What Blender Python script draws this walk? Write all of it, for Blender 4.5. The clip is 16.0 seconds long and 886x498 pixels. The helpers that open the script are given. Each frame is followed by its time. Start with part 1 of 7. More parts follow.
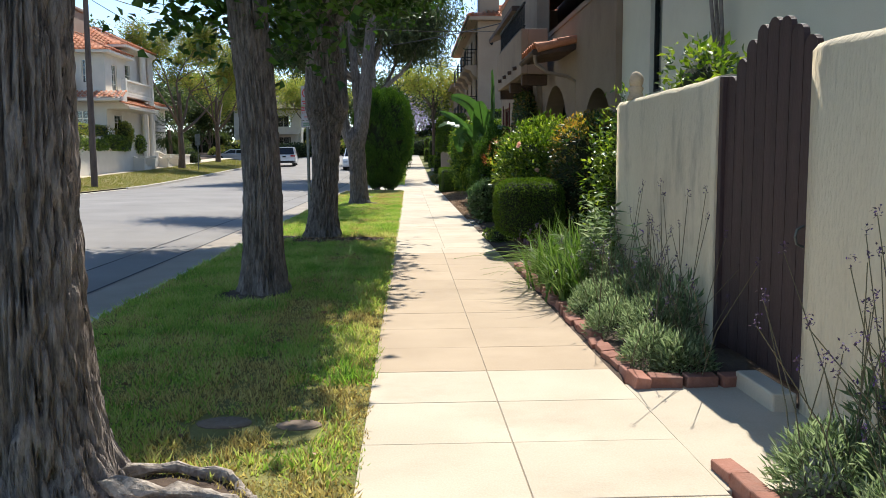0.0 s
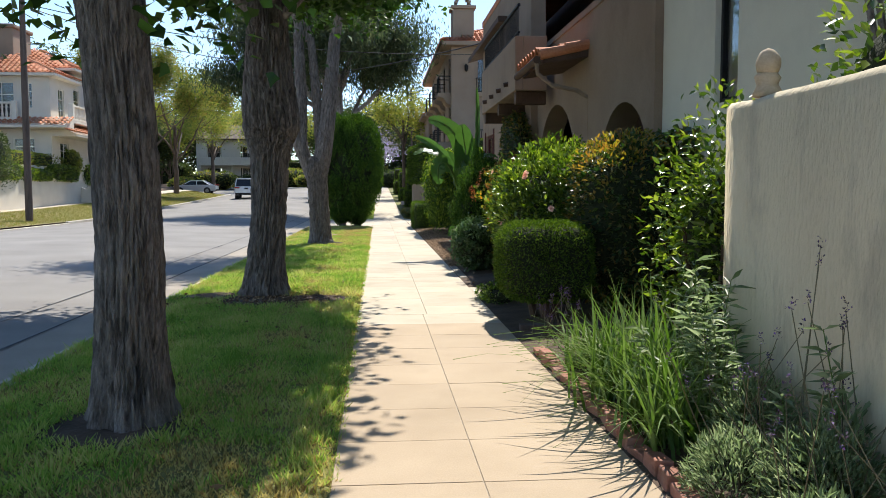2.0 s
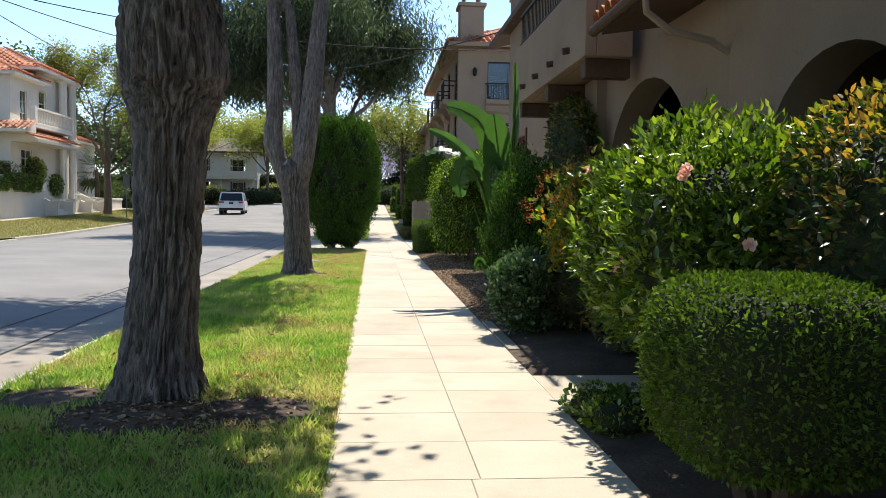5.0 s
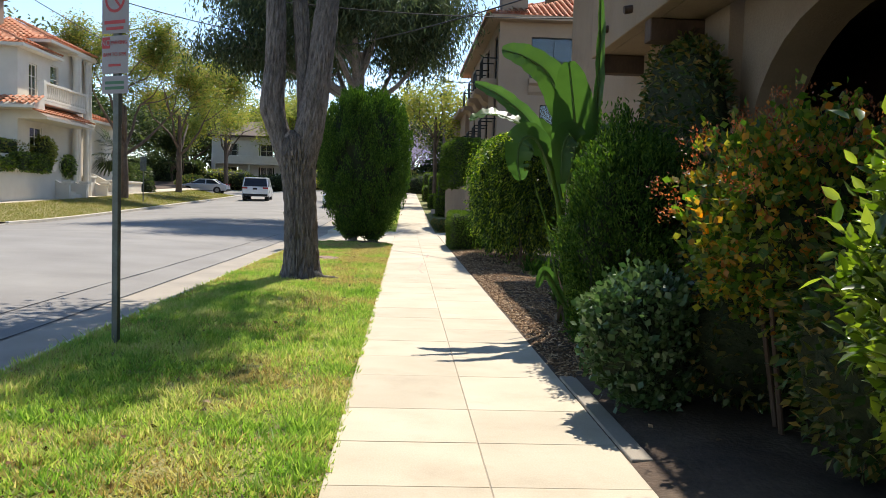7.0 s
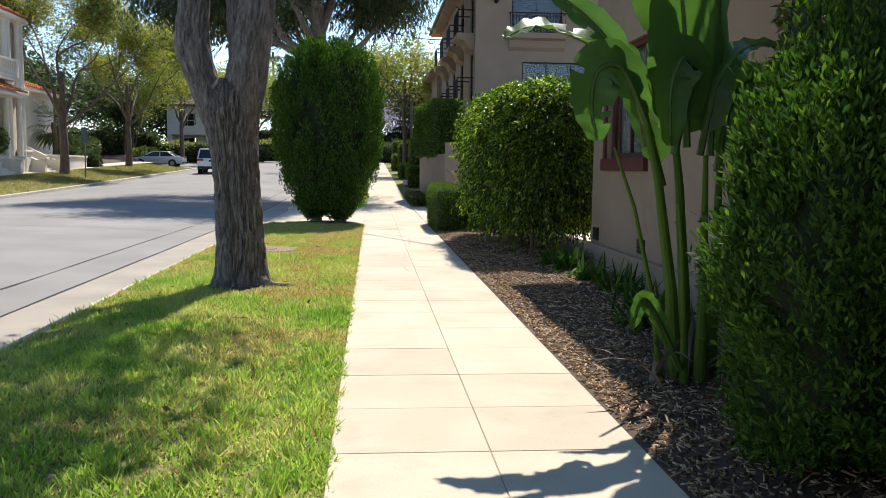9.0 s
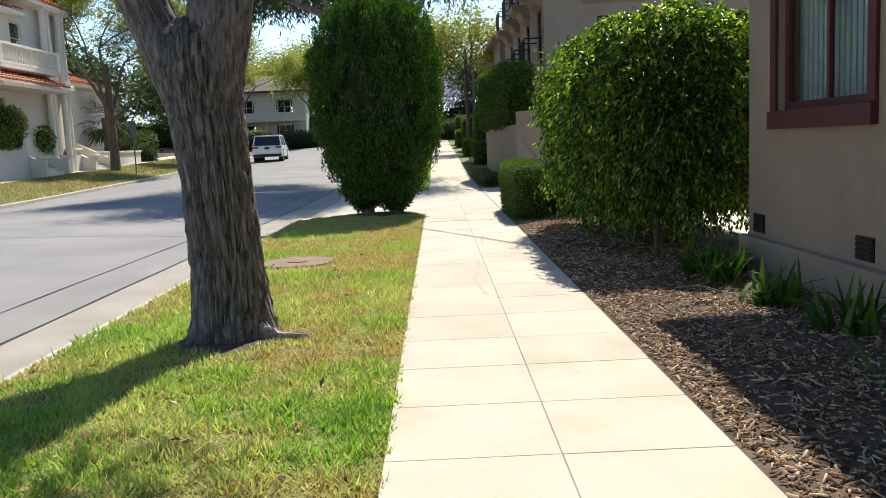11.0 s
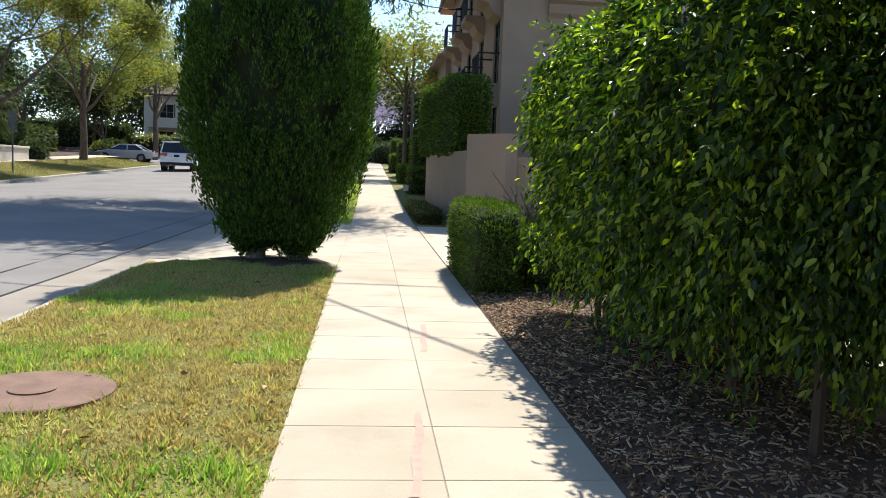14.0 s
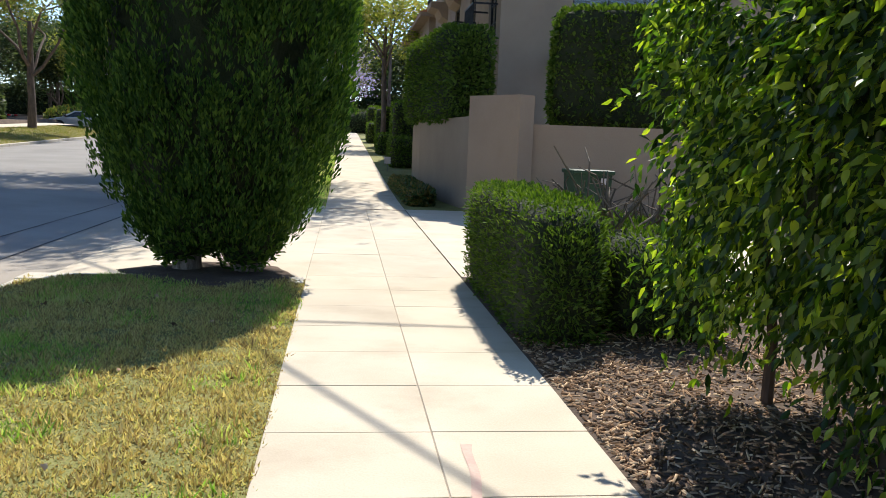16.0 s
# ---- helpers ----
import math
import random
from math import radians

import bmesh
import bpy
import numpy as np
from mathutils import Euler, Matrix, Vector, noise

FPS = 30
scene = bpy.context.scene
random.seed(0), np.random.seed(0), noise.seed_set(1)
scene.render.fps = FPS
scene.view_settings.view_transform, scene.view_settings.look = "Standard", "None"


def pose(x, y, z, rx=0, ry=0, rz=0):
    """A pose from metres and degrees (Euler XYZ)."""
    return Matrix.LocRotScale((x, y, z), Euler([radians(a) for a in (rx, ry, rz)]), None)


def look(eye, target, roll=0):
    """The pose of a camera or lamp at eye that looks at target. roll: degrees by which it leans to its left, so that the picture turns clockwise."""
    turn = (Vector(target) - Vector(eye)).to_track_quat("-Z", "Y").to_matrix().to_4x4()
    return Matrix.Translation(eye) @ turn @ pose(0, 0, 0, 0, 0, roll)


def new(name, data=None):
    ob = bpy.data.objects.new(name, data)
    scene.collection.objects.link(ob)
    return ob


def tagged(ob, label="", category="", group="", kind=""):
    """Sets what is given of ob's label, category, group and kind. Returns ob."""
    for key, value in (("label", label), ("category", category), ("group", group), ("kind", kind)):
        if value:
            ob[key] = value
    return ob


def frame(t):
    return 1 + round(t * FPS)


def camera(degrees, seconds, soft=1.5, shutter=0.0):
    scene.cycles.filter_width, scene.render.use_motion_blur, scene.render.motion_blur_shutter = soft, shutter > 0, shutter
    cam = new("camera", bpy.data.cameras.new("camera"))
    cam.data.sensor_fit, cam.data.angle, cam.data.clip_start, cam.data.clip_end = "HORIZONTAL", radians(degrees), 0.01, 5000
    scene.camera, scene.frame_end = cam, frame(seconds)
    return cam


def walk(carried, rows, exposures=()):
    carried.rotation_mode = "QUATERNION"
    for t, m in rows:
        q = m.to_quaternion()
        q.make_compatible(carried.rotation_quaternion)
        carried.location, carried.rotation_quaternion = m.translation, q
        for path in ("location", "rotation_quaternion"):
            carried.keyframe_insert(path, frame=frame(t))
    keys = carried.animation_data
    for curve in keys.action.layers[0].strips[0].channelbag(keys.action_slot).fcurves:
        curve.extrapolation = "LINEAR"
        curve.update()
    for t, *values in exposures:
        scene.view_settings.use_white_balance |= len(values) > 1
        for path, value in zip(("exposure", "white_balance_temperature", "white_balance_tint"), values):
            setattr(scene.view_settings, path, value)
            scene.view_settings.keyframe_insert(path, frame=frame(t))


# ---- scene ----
cam = camera(56.3, 16.0, soft=0.8)
METRES, EYE, TILT, LEAN, TURN = 29.1, 1.4, 0.97, 0.0, -2.3
ROWS = [
    (0.0, 0.0, 0.0, 0.0, -0.04, -7.18, 0.34),
    (0.5, -0.0026, 0.0283, -0.0001, 0.46, -7.01, 0.53),
    (1.0, -0.0024, 0.058, -0.0004, 0.67, -6.33, 0.29),
    (1.5, -0.003, 0.0894, -0.0016, -2.94, -6.44, 0.41),
    (2.0, -0.0052, 0.1199, -0.0011, -2.19, -4.97, 0.08),
    (2.5, -0.0053, 0.149, -0.0014, -1.35, -3.38, 0.12),
    (3.0, -0.0065, 0.1813, -0.0039, -3.33, -6.05, 0.08),
    (3.5, -0.0101, 0.211, -0.0034, -2.25, -4.51, -0.62),
    (6.0, -0.0132, 0.3691, -0.0073, -2.73, -3.61, -1.06),
    (6.5, -0.0131, 0.402, -0.008, -2.23, -4.81, -1.7),
    (7.0, -0.0138, 0.4353, -0.009, -0.24, -4.42, -1.77),
    (7.5, -0.017, 0.4695, -0.0086, -0.76, -5.01, -1.18),
    (8.0, -0.0203, 0.5038, -0.0104, -2.52, -8.52, -1.47),
    (8.5, -0.0233, 0.5353, -0.009, -2.97, -6.37, -1.17),
    (11.0, -0.026, 0.691, -0.0122, 1.8, -8.14, 2.65),
    (11.5, -0.0267, 0.7197, -0.0137, 2.01, -7.8, -0.45),
    (12.0, -0.0288, 0.7492, -0.0141, 1.27, -8.1, -1.96),
    (12.5, -0.0284, 0.7788, -0.0134, -0.95, -5.16, -1.9),
    (13.0, -0.0288, 0.8089, -0.0146, -2.44, -6.44, -1.87),
    (13.5, -0.0291, 0.8405, -0.015, -3.81, -9.78, -2.66),
    (14.0, -0.029, 0.8708, -0.0153, -2.69, -6.36, -2.12),
    (14.5, -0.0309, 0.9018, -0.016, -1.07, -5.52, -1.48),
    (15.0, -0.0353, 0.9346, -0.0161, -2.3, -8.97, -2.73),
    (15.5, -0.0364, 0.9658, -0.0174, -3.73, -8.75, -1.72),
    (16.0, -0.0366, 0.9974, -0.0172, -4.38, -8.38, -2.24),
]
EXPOSURE = [(0.0, 0.76, 6450, 10), (3.7, 0.76, 6450, 10), (6.0, 0.78, 6600, 10), (7.5, 0.78, 6750, 10), (9.0, 0.77, 6550, 10), (16.0, 0.77, 6450, 10)]
walk(cam, [(t, pose(0, 0, EYE, TILT, LEAN, TURN) @ pose(METRES * x, METRES * y, METRES * z, 90 + pitch, roll, yaw)) for t, x, y, z, yaw, pitch, roll in ROWS], EXPOSURE)

# ---- world, sun ----
SUN_DIR = Vector((0.24, 0.76, 1.0)).normalized()
world = bpy.data.worlds.new("world")
scene.world = world
world.use_nodes = True
wn = world.node_tree
sky = wn.nodes.new("ShaderNodeTexSky")
sky.sky_type = 'NISHITA'
sky.sun_disc = False
sky.sun_elevation = math.asin(SUN_DIR.z)
sky.sun_rotation = math.atan2(SUN_DIR.x, SUN_DIR.y)
sky.air_density, sky.dust_density, sky.ozone_density = 1.0, 0.05, 3.0
sky.altitude = 900
wn.links.new(sky.outputs[0], wn.nodes["Background"].inputs[0])
wn.nodes["Background"].inputs[1].default_value = 0.145
sun = new("sun", bpy.data.lights.new("sun", 'SUN'))
sun.data.energy, sun.data.angle, sun.data.color = 4.6, radians(0.53), (1.0, 0.95, 0.86)
sun.matrix_world = look(SUN_DIR * 60, (0, 0, 0))


# ---- small builders ----
def link_mesh(name, me, material, parent=None, label=""):
    ob = new(name, me)
    if material:
        me.materials.append(material)
    if parent:
        ob.parent = parent
    if label:
        ob["label"] = label
    return ob


def part(name, bm, material, parent=None, label="", smooth=False):
    me = bpy.data.meshes.new(name)
    bm.normal_update()
    bm.to_mesh(me)
    bm.free()
    if smooth:
        me.shade_smooth()
    return link_mesh(name, me, material, parent, label)


def array_mesh(name, verts, faces, material, parent=None, label="", smooth=False):
    """One mesh from numpy arrays: verts (n, 3), faces (m, k)."""
    me = bpy.data.meshes.new(name)
    verts, faces = np.asarray(verts, np.float32), np.asarray(faces, np.int32)
    m, k = faces.shape
    me.vertices.add(len(verts))
    me.vertices.foreach_set("co", verts.ravel())
    me.loops.add(m * k)
    me.loops.foreach_set("vertex_index", faces.ravel())
    me.polygons.add(m)
    me.polygons.foreach_set("loop_start", np.arange(0, m * k, k, dtype=np.int32))
    me.update(calc_edges=True)
    if smooth:
        me.shade_smooth()
    return link_mesh(name, me, material, parent, label)


def empty(name, at=(0, 0, 0)):
    ob = new(name)
    ob.location = at
    ob.empty_display_size = 0.1
    return ob


def box_bm(x0, x1, y0, y1, z0, z1, bevel=0.0, bm=None):
    own = bmesh.new()
    bmesh.ops.create_cube(own, size=1.0)
    for v in own.verts:
        v.co = Vector((x0 + (v.co.x + .5) * (x1 - x0), y0 + (v.co.y + .5) * (y1 - y0), z0 + (v.co.z + .5) * (z1 - z0)))
    if bevel:
        bmesh.ops.bevel(own, geom=own.edges[:], offset=bevel, segments=2, affect='EDGES', profile=0.5)
    if bm is None:
        return own
    return join_bm(bm, own)


def join_bm(bm, other):
    me = bpy.data.meshes.new("tmp")
    other.to_mesh(me)
    other.free()
    bm.from_mesh(me)
    bpy.data.meshes.remove(me)
    return bm


def tube_bm(points, radii, sides=8, bm=None, caps=True):
    """A round tube through points with a radius at each."""
    bm = bm or bmesh.new()
    rings = []
    pts = [Vector(p) for p in points]
    for i, p in enumerate(pts):
        d = (pts[min(i + 1, len(pts) - 1)] - pts[max(i - 1, 0)]).normalized()
        side = d.cross(Vector((0.31, 0.9, 0.17)))
        side.normalize()
        other = d.cross(side)
        r = radii[i] if hasattr(radii, "__len__") else radii
        rings.append([bm.verts.new(p + (side * math.cos(a) + other * math.sin(a)) * r) for a in [2 * math.pi * j / sides for j in range(sides)]])
    for a, b in zip(rings, rings[1:]):
        for j in range(sides):
            bm.faces.new((a[j], a[(j + 1) % sides], b[(j + 1) % sides], b[j]))
    if caps:
        bm.faces.new(rings[0][::-1])
        bm.faces.new(rings[-1])
    return bm


def prism_bm(outline, axis, a0, a1, bm=None):
    """Outline of 2D points drawn out along an axis: 'x' (points y, z), 'y' (points x, z) or 'z' (points x, y)."""
    bm = bm or bmesh.new()
    put = {'x': lambda a, p: (a, p[0], p[1]), 'y': lambda a, p: (p[0], a, p[1]), 'z': lambda a, p: (p[0], p[1], a)}[axis]
    lo = [bm.verts.new(put(a0, p)) for p in outline]
    hi = [bm.verts.new(put(a1, p)) for p in outline]
    n = len(outline)
    bm.faces.new(lo)
    bm.faces.new(hi[::-1])
    for i in range(n):
        bm.faces.new((lo[i], hi[i], hi[(i + 1) % n], lo[(i + 1) % n]))
    bmesh.ops.recalc_face_normals(bm, faces=bm.faces[:])
    return bm


def grid_wall(axis, face, thick, u0, u1, z0, z1, holes=()):
    """A wall across `axis` ('x': it runs along y) with holes (u0, u1, z0, z1) cut through it."""
    us = sorted({u0, u1, *[h[0] for h in holes], *[h[1] for h in holes]})
    zs = sorted({z0, z1, *[h[2] for h in holes], *[h[3] for h in holes]})
    bm = bmesh.new()
    for a, b in zip(us, us[1:]):
        for c, d in zip(zs, zs[1:]):
            mu, mz = (a + b) / 2, (c + d) / 2
            if any(h[0] < mu < h[1] and h[2] < mz < h[3] for h in holes):
                continue
            if axis == 'x':
                box_bm(face, face + thick, a, b, c, d, 0, bm)
            else:
                box_bm(a, b, face, face + thick, c, d, 0, bm)
    bmesh.ops.remove_doubles(bm, verts=bm.verts[:], dist=1e-4)
    seen = {}
    for f in bm.faces[:]:
        seen.setdefault(frozenset(f.verts), []).append(f)
    bmesh.ops.delete(bm, geom=[f for fs in seen.values() if len(fs) > 1 for f in fs], context='FACES')
    return bm


def ground_z(y):
    """Height of the pavement along the street: level, then gently rising."""
    s = max(0.0, y - 46.0)
    return 0.03 * s * s / (s + 6.0) if y < 130 else ground_z(129.9)


# ---- materials ----
def node_mat(name):
    m = bpy.data.materials.new(name)
    m.use_nodes = True
    n, l = m.node_tree.nodes, m.node_tree.links
    return m, n, l, n["Principled BSDF"]


def rgba(c):
    return (*c, 1.0)


def surf(name, c1, c2, scale=3.0, rough=0.85, bump=0.2, fine=40.0, c3=None, c3_scale=0.7, c3_amount=0.5, metal=0.0, spec=0.3, stretch=(1, 1, 1), vary=0.0, bump_dist=0.01):
    """A surface in two tones with fine grain, an optional third tone in large stains, and relief."""
    m, n, l, b = node_mat(name)
    geo = n.new("ShaderNodeNewGeometry")
    mp = n.new("ShaderNodeMapping")
    mp.inputs["Scale"].default_value = stretch
    l.new(geo.outputs["Position"], mp.inputs["Vector"])
    big, small = n.new("ShaderNodeTexNoise"), n.new("ShaderNodeTexNoise")
    for t, s, d in ((big, scale, 6.0), (small, fine, 4.0)):
        t.inputs["Scale"].default_value, t.inputs["Detail"].default_value = s, d
        l.new(mp.outputs[0], t.inputs["Vector"])
    mixf = n.new("ShaderNodeMath")
    mixf.operation = 'MULTIPLY_ADD'
    l.new(small.outputs[0], mixf.inputs[0])
    mixf.inputs[1].default_value = 0.5
    l.new(big.outputs[0], mixf.inputs[2])
    rr = n.new("ShaderNodeValToRGB")
    rr.color_ramp.elements[0].position, rr.color_ramp.elements[1].position = 0.5, 0.98
    rr.color_ramp.elements[0].color, rr.color_ramp.elements[1].color = rgba(c1), rgba(c2)
    l.new(mixf.outputs[0], rr.inputs[0])
    col = rr.outputs[0]
    if c3:
        st = n.new("ShaderNodeTexNoise")
        st.inputs["Scale"].default_value, st.inputs["Detail"].default_value, st.inputs["Roughness"].default_value = c3_scale, 8.0, 0.65
        l.new(mp.outputs[0], st.inputs["Vector"])
        sr = n.new("ShaderNodeValToRGB")
        sr.color_ramp.elements[0].position, sr.color_ramp.elements[1].position = 0.52, 0.72
        l.new(st.outputs[0], sr.inputs[0])
        am = n.new("ShaderNodeMath")
        am.operation = 'MULTIPLY'
        am.inputs[1].default_value = c3_amount
        l.new(sr.outputs[0], am.inputs[0])
        mx = n.new("ShaderNodeMix")
        mx.data_type = 'RGBA'
        l.new(am.outputs[0], mx.inputs["Factor"])
        l.new(col, mx.inputs["A"])
        mx.inputs["B"].default_value = rgba(c3)
        col = mx.outputs["Result"]
    if vary:
        oi = n.new("ShaderNodeObjectInfo")
        mr = n.new("ShaderNodeMapRange")
        mr.inputs["To Min"].default_value, mr.inputs["To Max"].default_value = 1 - vary, 1 + vary
        l.new(oi.outputs["Random"], mr.inputs[0])
        hs = n.new("ShaderNodeHueSaturation")
        l.new(mr.outputs[0], hs.inputs["Value"])
        l.new(col, hs.inputs["Color"])
        col = hs.outputs[0]
    l.new(col, b.inputs["Base Color"])
    b.inputs["Roughness"].default_value, b.inputs["Metallic"].default_value = rough, metal
    b.inputs["Specular IOR Level"].default_value = spec
    if bump:
        bp = n.new("ShaderNodeBump")
        bp.inputs["Strength"].default_value, bp.inputs["Distance"].default_value = bump, bump_dist
        l.new(mixf.outputs[0], bp.inputs["Height"])
        l.new(bp.outputs[0], b.inputs["Normal"])
    return m


def leafy(name, tones, rough=0.5, through_light=0.3, spec=0.35, patch=0.0):
    """Leaves: each one takes its tone from the ramp; part of the light passes through."""
    m, n, l, b = node_mat(name)
    geo = n.new("ShaderNodeNewGeometry")
    rr = n.new("ShaderNodeValToRGB")
    e = rr.color_ramp.elements
    while len(e) < len(tones):
        e.new(0.5)
    for i, c in enumerate(tones):
        e[i].position, e[i].color = i / max(1, len(tones) - 1), rgba(c)
    if patch:
        nz = n.new("ShaderNodeTexNoise")
        nz.inputs["Scale"].default_value, nz.inputs["Detail"].default_value = patch, 4.0
        l.new(geo.outputs["Position"], nz.inputs["Vector"])
        ma = n.new("ShaderNodeMath")
        ma.operation = 'MULTIPLY_ADD'
        l.new(geo.outputs["Random Per Island"], ma.inputs[0])
        ma.inputs[1].default_value = 0.8
        mb = n.new("ShaderNodeMath")
        mb.operation = 'MULTIPLY_ADD'
        l.new(nz.outputs[0], mb.inputs[0])
        mb.inputs[1].default_value, mb.inputs[2].default_value = 2.4, -1.08
        l.new(mb.outputs[0], ma.inputs[2])
        l.new(ma.outputs[0], rr.inputs[0])
    else:
        l.new(geo.outputs["Random Per Island"], rr.inputs[0])
    l.new(rr.outputs[0], b.inputs["Base Color"])
    b.inputs["Roughness"].default_value = rough
    b.inputs["Specular IOR Level"].default_value = spec
    tr = n.new("ShaderNodeBsdfTranslucent")
    br = n.new("ShaderNodeHueSaturation")
    br.inputs["Value"].default_value, br.inputs["Saturation"].default_value = 1.5, 1.15
    l.new(rr.outputs[0], br.inputs["Color"])
    l.new(br.outputs[0], tr.inputs[0])
    mx = n.new("ShaderNodeMixShader")
    mx.inputs[0].default_value = through_light
    l.new(b.outputs[0], mx.inputs[1])
    l.new(tr.outputs[0], mx.inputs[2])
    l.new(mx.outputs[0], n["Material Output"].inputs[0])
    return m


def glass_mat(name, tint, rough=0.03):
    m, n, l, b = node_mat(name)
    b.inputs["Base Color"].default_value = rgba(tint)
    b.inputs["Roughness"].default_value, b.inputs["Transmission Weight"].default_value = rough, 1.0
    return m


def plain(name, c, rough=0.5, metal=0.0, emit=0.0):
    m, n, l, b = node_mat(name)
    b.inputs["Base Color"].default_value = rgba(c)
    b.inputs["Roughness"].default_value, b.inputs["Metallic"].default_value = rough, metal
    return m


M = {
    "slab": surf("concrete_slab", (.445, .378, .283), (.55, .477, .366), 1.4, .9, .25, 90, (.37, .30, .22), 1.3, .6, vary=.07),
    "slab_tan": surf("concrete_tan", (.385, .295, .20), (.46, .36, .25), 1.4, .9, .25, 90, (.32, .245, .165), 0.9, .45, vary=.05),
    "joint": surf("joint_dirt", (.30, .25, .19), (.38, .32, .25), 5, .95, .3, 60),
    "gutter": surf("gutter_concrete", (.27, .235, .19), (.36, .31, .25), 1.2, .9, .25, 80, (.24, .21, .18), .5, .6),
    "kerb": surf("kerb_concrete", (.42, .38, .31), (.55, .50, .42), 2, .9, .25, 60, (.25, .22, .18), 1.5, .5),
    "asphalt": surf("asphalt", (.19, .175, .16), (.255, .24, .22), .55, .9, .35, 120, (.30, .28, .25), .22, .7),
    "soil": surf("soil", (.050, .035, .025), (.12, .080, .055), 3, .95, .6, 30, (.16, .12, .08), 1.2, .6, bump_dist=.03),
    "turf": surf("turf_floor", (.12, .125, .035), (.24, .23, .075), 2.2, .95, .8, 60, (.30, .23, .10), .8, .7, bump_dist=.03),
    "dry_turf": surf("dry_turf", (.20, .165, .065), (.30, .25, .11), 1.0, .95, .6, 50, (.12, .13, .035), .35, .8, bump_dist=.03),
    "bark": surf("bark", (.075, .062, .054), (.30, .255, .225), 26, .9, 1.0, 110, (.40, .355, .325), 6, .45, stretch=(1, 1, .26), bump_dist=.03),
    "bark_red": surf("bark_far", (.07, .05, .04), (.16, .12, .09), 8, .9, .8, 45, stretch=(1, 1, .3), bump_dist=.02),
    "wall_cream": surf("cream_stucco", (.58, .49, .34), (.67, .575, .41), 1.6, .92, .8, 38, (.33, .28, .21), 3.4, .75, stretch=(1, 1, .35), bump_dist=.03),
    "white_house": surf("pale_stucco", (.60, .58, .475), (.66, .64, .53), 1.2, .92, .35, 70, (.50, .48, .40), .7, .5),
    "house_a": surf("tan_stucco", (.240, .174, .120), (.288, .213, .150), 1.3, .92, .6, 45, (.19, .136, .094), 1.1, .6, bump_dist=.015),
    "house_b": surf("brown_stucco", (.265, .195, .14), (.31, .235, .17), 1.1, .92, .5, 50, (.23, .17, .122), .7, .5),
    "house_l": surf("ivory_stucco", (.62, .56, .47), (.70, .64, .54), 1.0, .92, .3, 40, (.56, .50, .42), .6, .4),
    "ivory": surf("ivory_trim", (.66, .60, .50), (.72, .66, .56), 3, .8, .1, 40),
    "tile": surf("clay_tile", (.42, .15, .07), (.62, .27, .14), 1.8, .85, .3, 30, (.50, .33, .22), 1.2, .6),
    "gate": surf("gate_wood", (.040, .024, .024), (.066, .041, .040), 3, .6, .5, 40, stretch=(1, 4, .5)),
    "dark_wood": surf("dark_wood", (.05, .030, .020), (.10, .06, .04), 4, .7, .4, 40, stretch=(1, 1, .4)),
    "red_trim": surf("red_trim_paint", (.062, .015, .012), (.09, .022, .017), 4, .6, .2, 50),
    "iron": surf("black_iron", (.012, .012, .013), (.025, .025, .026), 8, .5, .1, 60, metal=.6),
    "steel": surf("galvanised_steel", (.09, .10, .09), (.15, .16, .145), 7, .5, .15, 60, (.12, .10, .07), 3, .5, metal=.5),
    "glass": glass_mat("window_glass", (.75, .82, .85)),
    "curtain": surf("pale_blind", (.45, .44, .40), (.55, .54, .50), 6, .9, .1, 60),
    "room_shade": surf("painted_room_shade", (.05, .045, .04), (.08, .07, .06), 2, .9, .0, 30),
    "brick": surf("red_brick", (.24, .10, .065), (.36, .17, .12), 9, .9, .6, 70, (.30, .22, .18), 5, .5, vary=.18),
    "iron_cover": surf("rusty_cover", (.17, .10, .07), (.26, .16, .115), 6, .8, .4, 70, (.30, .22, .17), 2.0, .5),
    "pole_wood": surf("pole_wood", (.06, .045, .038), (.12, .09, .075), 6, .9, .5, 50, stretch=(1, 1, .2)),
    "field_stone": surf("field_stone", (.16, .12, .085), (.25, .19, .14), 9, .95, .6, 60),
    "root": surf("bare_root", (.20, .165, .13), (.48, .41, .34), 26, .9, .8, 60, (.10, .08, .06), 5, .6, bump_dist=.02),
    "stone": surf("weathered_stone", (.42, .32, .22), (.58, .46, .33), 9, .95, .6, 60),
}
